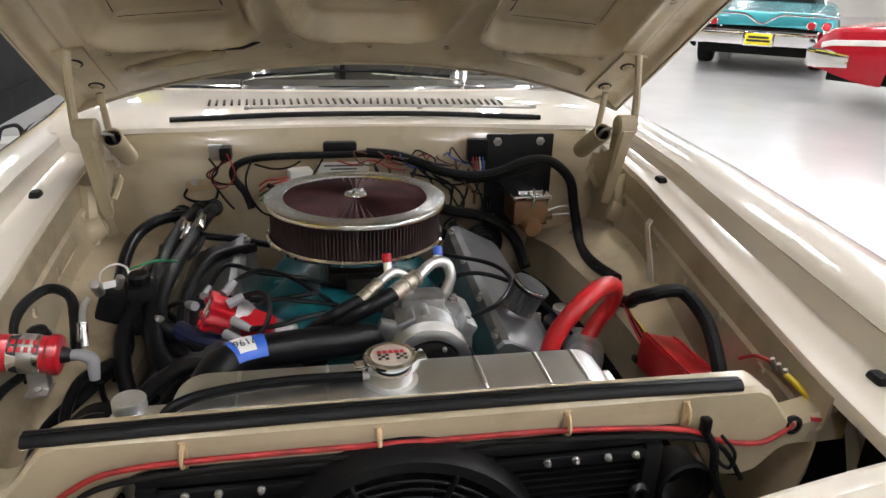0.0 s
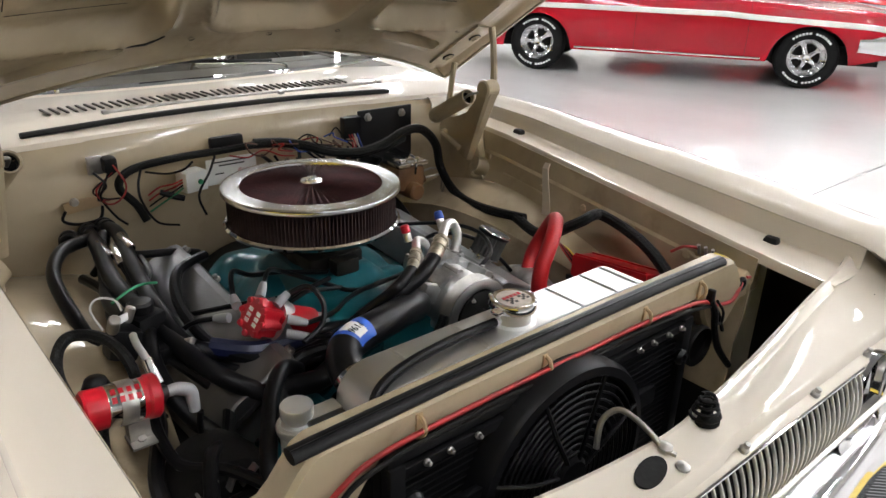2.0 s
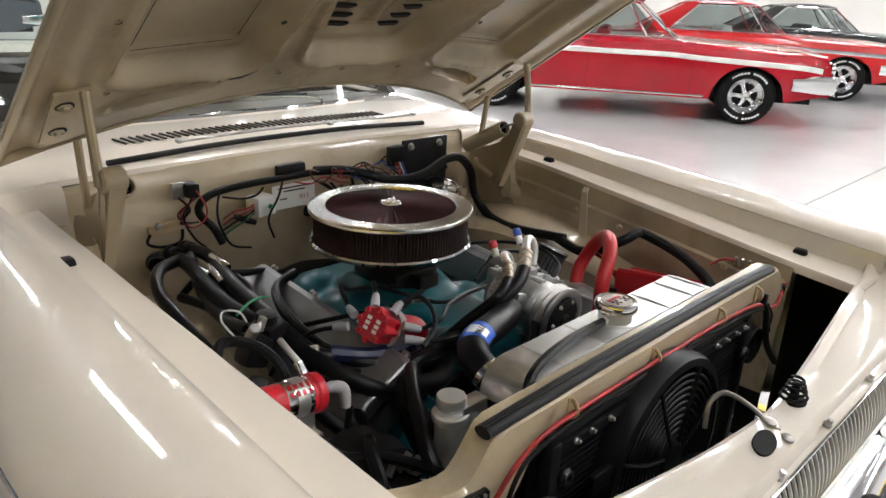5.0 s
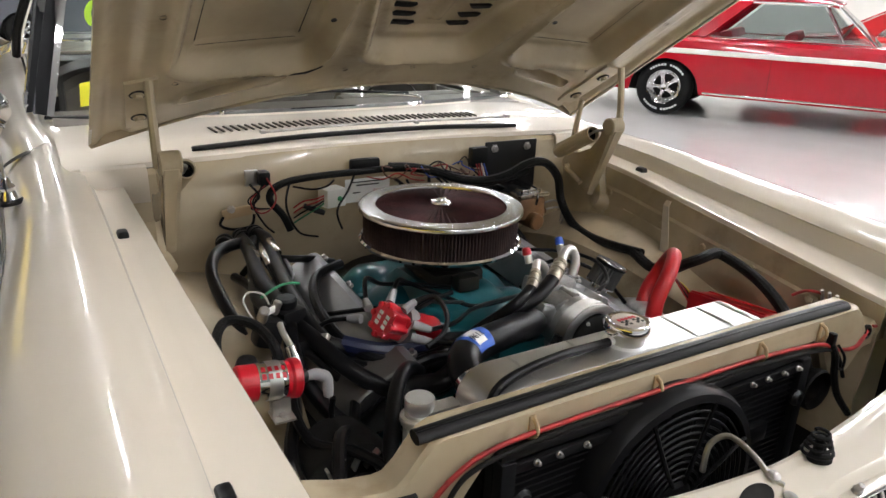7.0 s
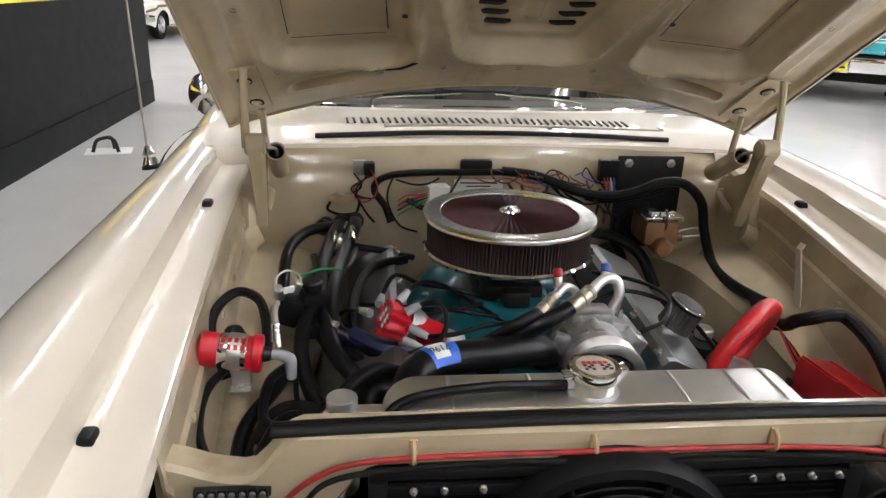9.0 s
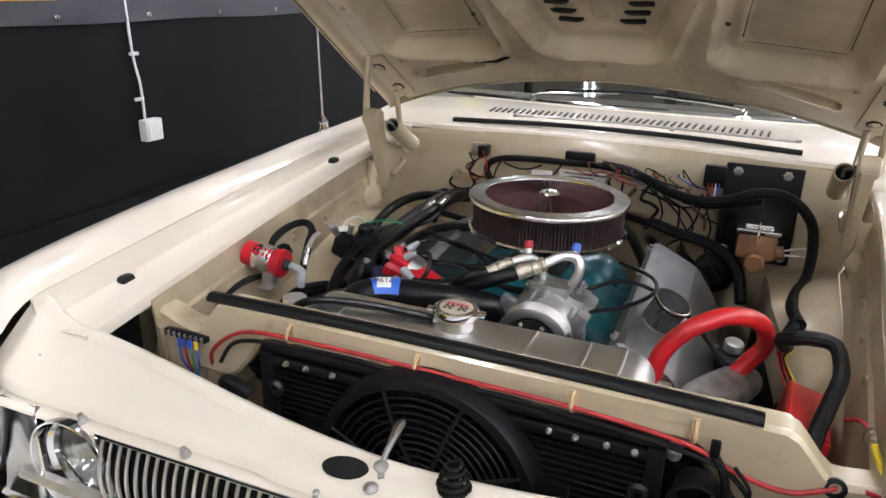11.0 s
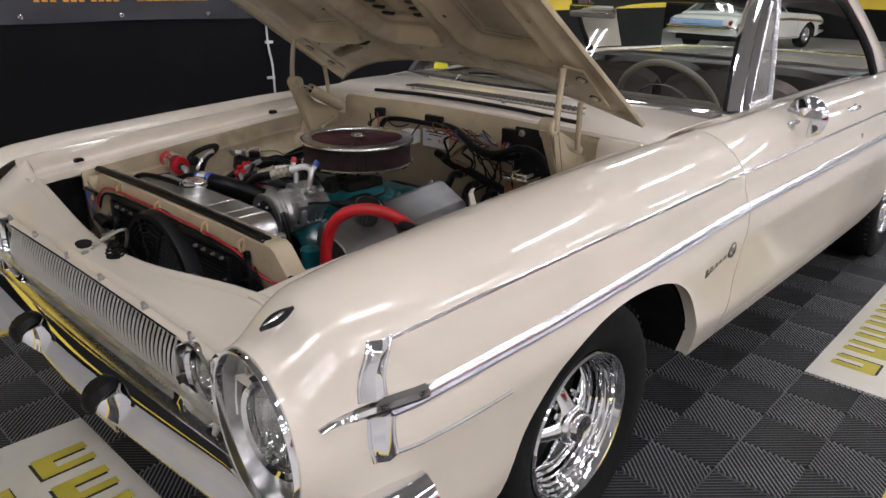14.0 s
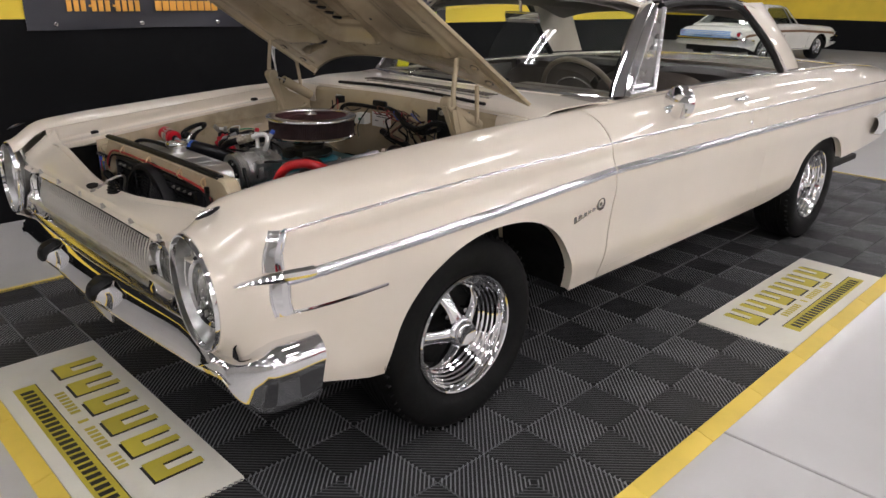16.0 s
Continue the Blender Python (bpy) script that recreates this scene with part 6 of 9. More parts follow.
body = part("body", g, CAST, cp)
g = Geo()
g.box(CA + Vector((0.05, 0.07, 0.018)), (0.004, 0.035, 0.022), 0.001, rot(0, -25, 0))
part("rating_label", g, WHITE, body)
GREENP = material("green_paint_mark", (0.02, 0.42, 0.22), 0.5)
g = Geo()
g.box(CA + Vector((0.032, 0.07, 0.049)), (0.012, 0.03, 0.003), 0.001, rot(0, 35, 0))
part("paint_mark", g, GREENP, body)
g = Geo()
g.lathe([(0.022, -0.01), (0.050, -0.01), (0.062, -0.008), (0.055, -0.014), (0.062, -0.020), (0.055, -0.026), (0.062, -0.032), (0.058, -0.036), (0.046, -0.036), (0.044, -0.028), (0.03, -0.028)], CA, (0, 1, 0.05), 44)
part("pulley", g, STEEL, cp)
g = Geo()
g.lathe([(0.0625, -0.0335), (0.063, -0.036), (0.058, -0.038), (0.047, -0.038), (0.045, -0.034)], CA, (0, 1, 0.05), 44)
part("pulley_face", g, ALU, cp)
for a in range(0, 360, 60):
    p = CA + Vector((0.036 * math.cos(radians(a)), -0.042, 0.036 * math.sin(radians(a))))
    part("rivet", Geo().cyl(p, p + Vector((0, -0.005, 0)), 0.004, 0.003, 8, 0.001), STEEL, cp)
g = Geo()
g.lathe([(0.044, -0.028), (0.043, -0.040), (0.030, -0.044), (0.014, -0.042), (0.012, -0.048), (0.0001, -0.049)], CA, (0, 1, 0.05), 36)
part("clutch_plate", g, GRIME_SHADE, cp)
g = Geo()
g.tube([(0.075, 0.67, 0.835), (0.085, 0.675, 0.86), (0.078, 0.68, 0.882), (0.055, 0.672, 0.886), (0.03, 0.652, 0.875)], 0.0085, 12)
part("discharge_elbow", g, ALU, cp)
g = Geo()
g.tube([(0.02, 0.675, 0.835), (0.015, 0.678, 0.86), (-0.005, 0.675, 0.872), (-0.03, 0.645, 0.870)], 0.0075, 12)
part("suction_elbow", g, ALU, cp)
for p, q, m, nm in (((-0.012, 0.688, 0.868), (-0.014, 0.699, 0.895), RED, "service_cap"), ((0.066, 0.695, 0.872), (0.070, 0.712, 0.898), BLUE_WIRE, "service_cap")):
    g = Geo()
    g.cyl(p, (Vector(p) * 0.45 + Vector(q) * 0.55), 0.007, n=12)
    part("service_port", g, ALU, cp)
    g = Geo()
    g.cyl(Vector(p) * 0.5 + Vector(q) * 0.5, q, 0.0085, 0.0075, 14, 0.002)
    part(nm, g, m, cp)
for a, b, r in (((0.03, 0.652, 0.875), (-0.012, 0.622, 0.86), 0.0130), ((-0.03, 0.645, 0.870), (-0.062, 0.615, 0.856), 0.0102)):
    a, b = Vector(a), Vector(b)
    g = Geo()
    g.lathe([(r * 0.8, 0), (r, 0.002), (r, 0.008), (r * 0.85, 0.010), (r * 0.85, 0.014), (r, 0.016), (r, 0.026), (r * 0.85, 0.028), (r, 0.030), (r, (b - a).length)], a, b - a, 18)
    part("crimp_ferrule", g, material("dull_crimp_metal", (0.55, 0.50, 0.40), 0.35, metal=0.9, vary=0.25, scale=90, bump=0.3, bscale=400), cp)
single("ac_hose", Geo().tube([(-0.005, 0.627, 0.862), (-0.05, 0.605, 0.848), (-0.10, 0.610, 0.822), (-0.15, 0.64, 0.775), (-0.24, 0.665, 0.74), (-0.33, 0.70, 0.73), (-0.40, 0.80, 0.74)], 0.0125, 12), HOSE, "thick black air conditioning hose over the engine", "hose")
single("ac_hose", Geo().tube([(-0.055, 0.62, 0.858), (-0.10, 0.602, 0.842), (-0.14, 0.63, 0.80), (-0.19, 0.67, 0.75), (-0.30, 0.73, 0.735), (-0.39, 0.83, 0.755)], 0.0095, 12), HOSE, "black air conditioning hose over the engine", "hose")

# upper radiator hose with its printed sticker
rh = thing("radiator_hose", (-0.2, 0.56, 0.8), "black upper radiator hose with a blue and white sticker", "hose")
RHP = [(-0.262, 0.462, 0.797), (-0.263, 0.492, 0.810), (-0.246, 0.525, 0.817), (-0.212, 0.547, 0.817), (-0.155, 0.565, 0.814), (-0.10, 0.588, 0.806), (-0.05, 0.618, 0.79), (-0.04, 0.655, 0.755)]
part("hose", Geo().tube(RHP, 0.0245, 18, 7), HOSE, rh)
pth = spline(RHP, 24)
seg = pth[52:80]
g = Geo()
rows = []
for i, p in enumerate(seg):
    t = (seg[min(i + 1, len(seg) - 1)] - seg[max(i - 1, 0)]).normalized()
    u = t.cross(Vector((0, 0, 1))).normalized()
    w = u.cross(t)
    rows.append([p + 0.0252 * (math.cos(a) * u + math.sin(a) * w) for a in [radians(15 + 13 * k) for k in range(13)]])
g.grid(rows)
st = part("sticker", g, BLUE, rh)
g = Geo()
rows2 = [[Vector(q) + (Vector(q) - p).normalized() * 0.0005 for q in r[2:9]] for r, p in zip(rows[5:21], seg[5:21])]
g.grid(rows2)
part("white_field", g, WHITE, st)
# sticker number
fc = bpy.data.curves.new("number", "FONT")
fc.body = "7196"
fc.size = 0.016
fc.extrude = 0.0002
fc.align_x, fc.align_y = "CENTER", "CENTER"
fc.materials.append(PRINT_K)
ob = new("number", fc)
ob.parent = st
mid = seg[13]
tt = (seg[15] - seg[11]).normalized()
uu = tt.cross(Vector((0, 0, 1))).normalized()
ww = uu.cross(tt)
nn = (math.cos(radians(75)) * uu + math.sin(radians(75)) * ww).normalized()
yy = nn.cross(-tt).normalized()
ob.matrix_basis = Matrix.Translation(mid + nn * 0.0263) @ Matrix((-tt, yy, nn)).transposed().to_4x4()
g = Geo()
g.lathe([(0.025, 0), (0.0262, 0.001), (0.0262, 0.010), (0.025, 0.011)], (-0.2625, 0.474, 0.803), (-0.05, 1, 0.4), 24)
g.box((-0.236, 0.478, 0.815), (0.012, 0.014, 0.012), 0.002)
part("clamp", g, CHROME, rh)

# ---- air cleaner ----
AC = Vector((-0.046, 0.931, 0.0))
ac = thing("air_cleaner", (AC.x, AC.y, 0.826), "round chrome air cleaner with pleated dark red filter", "air cleaner")
g = Geo()
g.lathe([(0.06, 0.834), (0.165, 0.834), (0.176, 0.837), (0.180, 0.833), (0.178, 0.827), (0.16, 0.826), (0.06, 0.826)], AC, (0, 0, 1), 72)
part("base_plate", g, CHROME, ac)
g = Geo()
n = 144 * 4
rows = []
for z in (0.832, 0.900):
    rows.append([AC + Vector(((0.171 - (0.012 if i % 4 > 1 else 0)) * math.cos(2 * math.pi * i / n), (0.171 - (0.012 if i % 4 > 1 else 0)) * math.sin(2 * math.pi * i / n), z)) for i in range(n)])
g.grid(rows, wrap=True)
part("filter_element", g, FILTER, ac, sharp=25)
g = Geo()
g.lathe([(0.164, 0.897), (0.178, 0.896), (0.181, 0.899), (0.181, 0.905), (0.1795, 0.9075), (0.177, 0.9085), (0.170, 0.9088), (0.150, 0.9095), (0.1455, 0.9098), (0.143, 0.908), (0.142, 0.903)], AC, (0, 0, 1), 96)
part("lid_ring", g, material("scuffed_lid_chrome", (0.70, 0.70, 0.70), 0.2, metal=1, vary=0.05, rvary=0.3, scale=25), ac)
g = Geo()
rows = []
n = 112
for k in range(9):
    r = 0.014 + (0.1435 - 0.014) * k / 8
    zz = 0.909 - 0.007 * (k / 8) ** 1.5
    rows.append([AC + Vector((r * math.cos(2 * math.pi * i / n), r * math.sin(2 * math.pi * i / n), zz + (0.0032 if i % 2 else -0.0032) * min(1, k / 2.5))) for i in range(n)])
g.grid(rows, wrap=True)
part("filter_top", g, FILTER_TOP, ac, sharp=25)
g = Geo()
g.lathe([(0.021, 0.908), (0.023, 0.911), (0.021, 0.914), (0.010, 0.916), (0.008, 0.920), (0.0001, 0.921)], AC, (0, 0, 1), 24)
g.box(AC + Vector((0, 0, 0.917)), (0.034, 0.007, 0.006), 0.0025, rot(0, 0, 25))
part("wing_nut", g, CHROME, ac)

for ob in ac.children:
    ob.data.transform(Matrix.Translation((AC.x, AC.y + 0.015, 0.916)) @ Matrix.Scale(0.925, 4) @ Matrix.Translation((-AC.x, -AC.y, -0.912)))

# ---- breather on the valve cover ----
GREY_PLEAT = material("grey_pleated_gauze", (0.09, 0.088, 0.085), 0.6, vary=0.2, scale=40, bump=0.3, bscale=300)
br = thing("breather", (0.235, 0.745, 0.77), "small dark pleated breather filter with a thin bright rim", "breather")
ba, bd = Vector((0.215, 0.745, 0.755)), Vector((0.42, -0.12, 0.9)).normalized()
g = Geo()
n = 44
q = Vector((0, 0, 1)).rotation_difference(bd).to_matrix()
rows = [[ba + q @ Vector(((0.028 + (0.0028 if i % 2 else -0.0028)) * math.cos(2 * math.pi * i / n), (0.028 + (0.0028 if i % 2 else -0.0028)) * math.sin(2 * math.pi * i / n), h)) for i in range(n)] for h in (0.012, 0.054)]
g.grid(rows, wrap=True)
part("filter", g, GREY_PLEAT, br, sharp=20)
g = Geo()
g.lathe([(0.031, 0.052), (0.033, 0.054), (0.033, 0.060), (0.030, 0.063), (0.0001, 0.064)], ba, bd, 30)
part("top", g, BLACK, br)
g = Geo()
g.torus(ba + bd * 0.060, 0.032, 0.0022, bd, 32, 8)
part("top_rim", g, WORN_CHROME, br)
g = Geo()
g.lathe([(0.018, -0.012), (0.018, 0.012), (0.032, 0.012), (0.032, 0.009)], ba, bd, 24)
part("stem", g, CHROME, br)

# ---- distributor ----
DA = Vector((-0.280, 0.708, 0.802))
DD = Vector((-0.88, -0.14, 0.46)).normalized()
q = Vector((0, 0, 1)).rotation_difference(DD).to_matrix()
ds = thing("distributor", (-0.26, 0.735, 0.72), "red distributor cap with grey boots and black leads", "distributor")
g = Geo()
g.lathe([(0.022, -0.13), (0.022, -0.06), (0.028, -0.055), (0.034, -0.04), (0.034, -0.022), (0.0001, -0.022)], DA, DD, 26)
part("housing", g, CAST, ds)
outl = []
for i in range(64):
    a = 2 * math.pi * i / 64
    outl.append(((0.030 + 0.003 * math.cos(8 * a)) * math.cos(a), (0.030 + 0.003 * math.cos(8 * a)) * math.sin(a)))
g = Geo()
g.prism(outl, 0.010, Matrix.Translation(DA + DD * 0.004) @ q.to_4x4())
g.prism([(x * 0.9, y * 0.9) for x, y in outl], 0.026, Matrix.Translation(DA - DD * 0.022) @ q.to_4x4())
capd = part("cap", g, RED, ds)
boots = []
for k in range(8):
    a = 2 * math.pi * k / 8
    base = DA + q @ Vector((0.027 * math.cos(a), 0.027 * math.sin(a), 0.008))
    g = Geo()
    g.cyl(base - DD * 0.002, base + DD * 0.010, 0.006, 0.005, 10, 0.001)
    part("retainer_screw", g, RED, capd)
g = Geo()
for dx, dy in ((-0.009, 0.010), (0.0, 0.010), (0.009, 0.010), (-0.009, -0.010), (0.0, -0.010), (0.009, -0.010)):
    g.box(DA + q @ Vector((dx, dy, 0.0145)), (0.006, 0.009, 0.001), 0, q)
part("printed_bar", g, WHITE, capd)
# second red cap piece behind, and the boots
g = Geo()
g.box(DA + Vector((0.055, -0.01, -0.018)), (0.07, 0.045, 0.036), 0.012, rot(10, 20, -15))
part("lower_cap", g, RED, ds)
BP = [((-0.252, 0.675, 0.805), (-0.225, 0.662, 0.795)), ((-0.258, 0.695, 0.822), (-0.235, 0.70, 0.833)), ((-0.268, 0.728, 0.825), (-0.252, 0.745, 0.838)), ((-0.262, 0.66, 0.79), (-0.235, 0.64, 0.785)), ((-0.30, 0.742, 0.815), (-0.295, 0.765, 0.82)), ((-0.315, 0.74, 0.80), (-0.33, 0.76, 0.795)), ((-0.25, 0.71, 0.81), (-0.225, 0.725, 0.80))]
for a, b in BP:
    a, b = Vector(a), Vector(b)
    g = Geo()
    g.tube([a, (a + b) / 2, b], [0.0078, 0.0074, 0.0055], 12)
    part("lead_boot", g, GREY_BOOT, ds)
LEADS = [[(-0.225, 0.662, 0.795), (-0.18, 0.66, 0.80), (-0.12, 0.70, 0.795), (-0.02, 0.74, 0.78), (0.10, 0.76, 0.765)],
         [(-0.235, 0.70, 0.833), (-0.205, 0.69, 0.84), (-0.195, 0.665, 0.82), (-0.21, 0.645, 0.795), (-0.25, 0.63, 0.785)],
         [(-0.252, 0.745, 0.838), (-0.22, 0.79, 0.835), (-0.17, 0.84, 0.80), (-0.11, 0.80, 0.775), (-0.06, 0.76, 0.765), (0.10, 0.79, 0.76)],
         [(-0.235, 0.64, 0.785), (-0.2, 0.62, 0.785), (-0.12, 0.63, 0.77), (-0.02, 0.66, 0.75)],
         [(-0.295, 0.765, 0.82), (-0.27, 0.82, 0.835), (-0.22, 0.86, 0.80), (-0.16, 0.87, 0.785), (-0.08, 0.84, 0.775)],
         [(-0.33, 0.76, 0.795), (-0.36, 0.79, 0.78), (-0.40, 0.82, 0.73), (-0.42, 0.85, 0.66)],
         [(-0.225, 0.725, 0.80), (-0.19, 0.73, 0.81), (-0.15, 0.76, 0.79), (-0.09, 0.78, 0.77)],
         [(0.06, 0.80, 0.765), (0.15, 0.82, 0.80), (0.26, 0.80, 0.765), (0.36, 0.78, 0.66)]]
for pts in LEADS:
    single("ignition_lead", Geo().tube(pts, 0.0042, 8), HOSE, "black spark plug lead over the engine", "lead", "ignition leads")

# ---- ignition coil ----
co = thing("ignition_coil", (-0.515, 0.60, 0.78), "red ignition coil with a silver label on a bracket", "coil")
C0, C1 = Vector((-0.572, 0.602, 0.815)), Vector((-0.472, 0.602, 0.803))
cd = (C1 - C0).normalized()
g = Geo()
g.lathe([(0.0001, 0), (0.026, 0), (0.029, 0.003), (0.029, 0.082), (0.032, 0.086), (0.032, 0.097), (0.029, 0.100), (0.020, 0.101), (0.0001, 0.102)], C0, cd, 36)
can = part("can", g, RED, co)
g = Geo()
g.lathe([(0.0295, 0.030), (0.0298, 0.031), (0.0298, 0.074), (0.0295, 0.075)], C0, cd, 36)
part("silver_label", g, CHROME, can)
g = Geo()
q2 = Vector((0, 0, 1)).rotation_difference(cd).to_matrix()
for k in range(4):
    for j in range(2):
        a = radians(205 + 24 * j)
        g.box(C0 + q2 @ Vector((0.0300 * math.cos(a), 0.0300 * math.sin(a), 0.037 + 0.0105 * k)), (0.002, 0.009, 0.007), 0.0008, q2 @ Matrix.Rotation(a, 3, "Z"))
part("printed_bar", g, RED, can)
g = Geo()
g.lathe([(0.0305, 0.045), (0.031, 0.046), (0.031, 0.066), (0.0305, 0.067)], C0, cd, 36)
g.box((-0.507, 0.592, 0.768), (0.03, 0.02, 0.03), 0.003)
g.box((-0.507, 0.585, 0.752), (0.034, 0.04, 0.004), 0.001)
part("bracket", g, STEEL, co)
g = Geo()
g.lathe([(0.006, 0), (0.006, 0.005), (0.0001, 0.006)], (-0.507, 0.58, 0.754), (0, -0.3, 1), 8)
part("bolt", g, STEEL, co)
g = Geo()
g.cyl(C1 - cd * 0.002, C1 + cd * 0.014, 0.014, 0.011, 16, 0.002)
part("tower", g, BLACK, co)
g = Geo()
g.tube([C1 + cd * 0.014, C1 + cd * 0.028 + Vector((0, 0, 0.001)), C1 + cd * 0.044 + Vector((0, -0.003, -0.005)), C1 + cd * 0.046 + Vector((0, -0.008, -0.018)), C1 + cd * 0.046 + Vector((0, -0.01, -0.036))], [0.008, 0.0095, 0.0105, 0.0095, 0.008], 14)
part("grey_boot", g, GREY_BOOT, co)
for ob in co.children_recursive:
    ob.data.transform(Matrix.Translation(C1) @ Matrix.Scale(0.88, 4) @ Matrix.Translation(-C1))
single("coil_lead", Geo().tube([C1 + cd * 0.047 + Vector((0, -0.01, -0.035)), C1 + cd * 0.05 + Vector((0, 0.0, -0.08)), (-0.38, 0.62, 0.69), (-0.30, 0.64, 0.72)], 0.0045, 8), HOSE, "black lead from the ignition coil", "lead")
single("loom_loop", Geo().tube([(-0.535, 0.64, 0.74), (-0.560, 0.675, 0.80), (-0.556, 0.72, 0.825), (-0.53, 0.755, 0.835), (-0.495, 0.735, 0.83), (-0.478, 0.69, 0.81), (-0.475, 0.66, 0.76)], 0.008, 8), LOOM, "black taped wire loop behind the ignition coil", "cable")
g = Geo()
g.lathe([(0.0001, 0), (0.016, 0), (0.018, 0.006), (0.014, 0.018), (0.008, 0.022), (0.0001, 0.024)], (-0.525, 0.675, 0.79), (0, -0.2, 1), 18)
single("pressure_switch", g, PLASTIC, "small black pressure switch behind the coil", "switch")
single("fender_wire", Geo().tube([(-0.535, 0.63, 0.76), (-0.546, 0.58, 0.765), (-0.549, 0.53, 0.76), (-0.542, 0.48, 0.745), (-0.52, 0.45, 0.71)], 0.0065, 8), LOOM, "black wire loom along the inner fender", "cable")
# ---- firewall fittings ----
FY = 1.296
bp = thing("black_plate", (0.366, FY, 0.72), "black steel blanking plate bolted to the firewall", "plate")
g = Geo()
g.box((0.366, FY - 0.012, 0.832), (0.166, 0.008, 0.232), 0.004)
part("plate", g, BLACK, bp)
for x, z in ((0.31, 0.93), (0.415, 0.93), (0.305, 0.74), (0.43, 0.735), (0.375, 0.735)):
    g = Geo()
    g.lathe([(0.011, 0), (0.011, 0.002), (0.008, 0.003), (0.008, 0.008), (0.0001, 0.009)], (x, FY - 0.016, z), (0, -1, 0), 6)
    part("bolt", g, STEEL, bp)
mc = thing("brake_master_cylinder", (0.375, 1.22, 0.75), "rusty brown brake master cylinder with a chrome lid", "brake cylinder")
g = Geo()
g.box((0.372, 1.225, 0.785), (0.085, 0.10, 0.062), 0.014)
g.cyl((0.372, 1.29, 0.755), (0.372, 1.15, 0.755), 0.024, 0.022, 20, 0.004)
g.cyl((0.41, 1.205, 0.765), (0.432, 1.205, 0.768), 0.011, n=12)
g.cyl((0.41, 1.235, 0.765), (0.432, 1.235, 0.768), 0.011, n=12)
part("casting", g, BROWN, mc)
g = Geo()
g.box((0.372, 1.222, 0.823), (0.092, 0.105, 0.010), 0.004)
g.box((0.372, 1.222, 0.831), (0.06, 0.075, 0.012), 0.005)
part("lid", g, CHROME, mc)
g = Geo()
g.tube([(0.372, 1.165, 0.80), (0.372, 1.162, 0.838), (0.372, 1.20, 0.846), (0.372, 1.25, 0.846), (0.372, 1.283, 0.83), (0.372, 1.28, 0.80)], 0.003, 8)
part("bail_wire", g, CHROME, mc)
for k, pts in enumerate(([(0.43, 1.205, 0.768), (0.47, 1.20, 0.772), (0.49, 1.19, 0.77), (0.485, 1.18, 0.75), (0.45, 1.165, 0.70), (0.44, 1.13, 0.66), (0.43, 1.05, 0.62)],
                         [(0.43, 1.235, 0.768), (0.475, 1.23, 0.782), (0.498, 1.215, 0.775), (0.49, 1.2, 0.74), (0.46, 1.18, 0.69), (0.42, 1.14, 0.655), (0.41, 1.05, 0.61)],
                         [(0.44, 1.19, 0.70), (0.425, 1.16, 0.665), (0.435, 1.13, 0.65), (0.455, 1.14, 0.68), (0.46, 1.17, 0.72)])):
    g = Geo()
    g.tube(pts, 0.0028, 8)
    part("brake_line", g, STEEL, mc)

rb = thing("relay", (0.262, FY, 0.9), "black relay with coloured wires on the firewall", "relay")
g = Geo()
g.box((0.262, FY - 0.012, 0.911), (0.05, 0.022, 0.052), 0.004)
part("body", g, PLASTIC, rb)
for k, m in enumerate((RED_WIRE, RED_WIRE, WHITE_WIRE, BLUE_WIRE)):
    g = Geo()
    g.tube([(0.25 + 0.008 * k, FY - 0.022, 0.895), (0.25 + 0.008 * k, FY - 0.04, 0.87), (0.235 + 0.016 * k, FY - 0.045, 0.85)], 0.002, 6)
    part("wire", g, m, rb)
sw = thing("firewall_switch", (-0.315, FY, 0.9), "black switch in a bracket on the firewall", "switch")
g = Geo()
g.box((-0.312, FY - 0.018, 0.913), (0.026, 0.034, 0.030), 0.005)
part("body", g, PLASTIC, sw)
g = Geo()
g.box((-0.335, FY - 0.008, 0.912), (0.030, 0.012, 0.036), 0.003)
part("bracket", g, STEEL, sw)
for k in range(4):
    g = Geo()
    g.tube([(-0.318 + 0.005 * k, FY - 0.03, 0.90), (-0.335 - 0.006 * k, FY - 0.04, 0.872), (-0.345 + 0.004 * k, FY - 0.03, 0.848), (-0.325 + 0.008 * k, FY - 0.02, 0.84)], 0.0019, 6)
    part("wire", g, (HOSE, HOSE, RED_WIRE, HOSE)[k], sw)
cb = thing("wire_block", (-0.372, FY, 0.82), "cream resistor block with black leads on the firewall", "resistor")
g = Geo()
g.box((-0.372, FY - 0.006, 0.836), (0.066, 0.012, 0.022), 0.003, rot(0, -6, 0))
part("block", g, BRONZE, cb)
g = Geo()
g.lathe([(0.009, 0), (0.007, 0.008), (0.0001, 0.009)], (-0.385, FY - 0.012, 0.846), (0, -1, 0), 10)
part("screw", g, STEEL, cb)
g = Geo()
g.tube([(-0.402, FY - 0.01, 0.83), (-0.41, FY - 0.012, 0.812), (-0.385, FY - 0.02, 0.802), (-0.345, FY - 0.02, 0.805), (-0.335, FY - 0.015, 0.83)], 0.0032, 8)
part("lead", g, HOSE, cb)
tag = thing("warning_tag", (-0.05, FY, 0.85), "white printed warning card on the firewall", "card")
g = Geo()
g.box((-0.052, FY - 0.006, 0.855), (0.118, 0.002, 0.058), 0.0006)
card = part("card", g, WHITE, tag)
g = Geo()
for zz, ww in ((0.876, 0.09), (0.868, 0.06)):
    g.box((-0.052, FY - 0.0076, zz), (ww, 0.0008, 0.003))
g.box((-0.082, FY - 0.0076, 0.850), (0.02, 0.0008, 0.003))
part("printed_bar", g, PRINT_K, card)
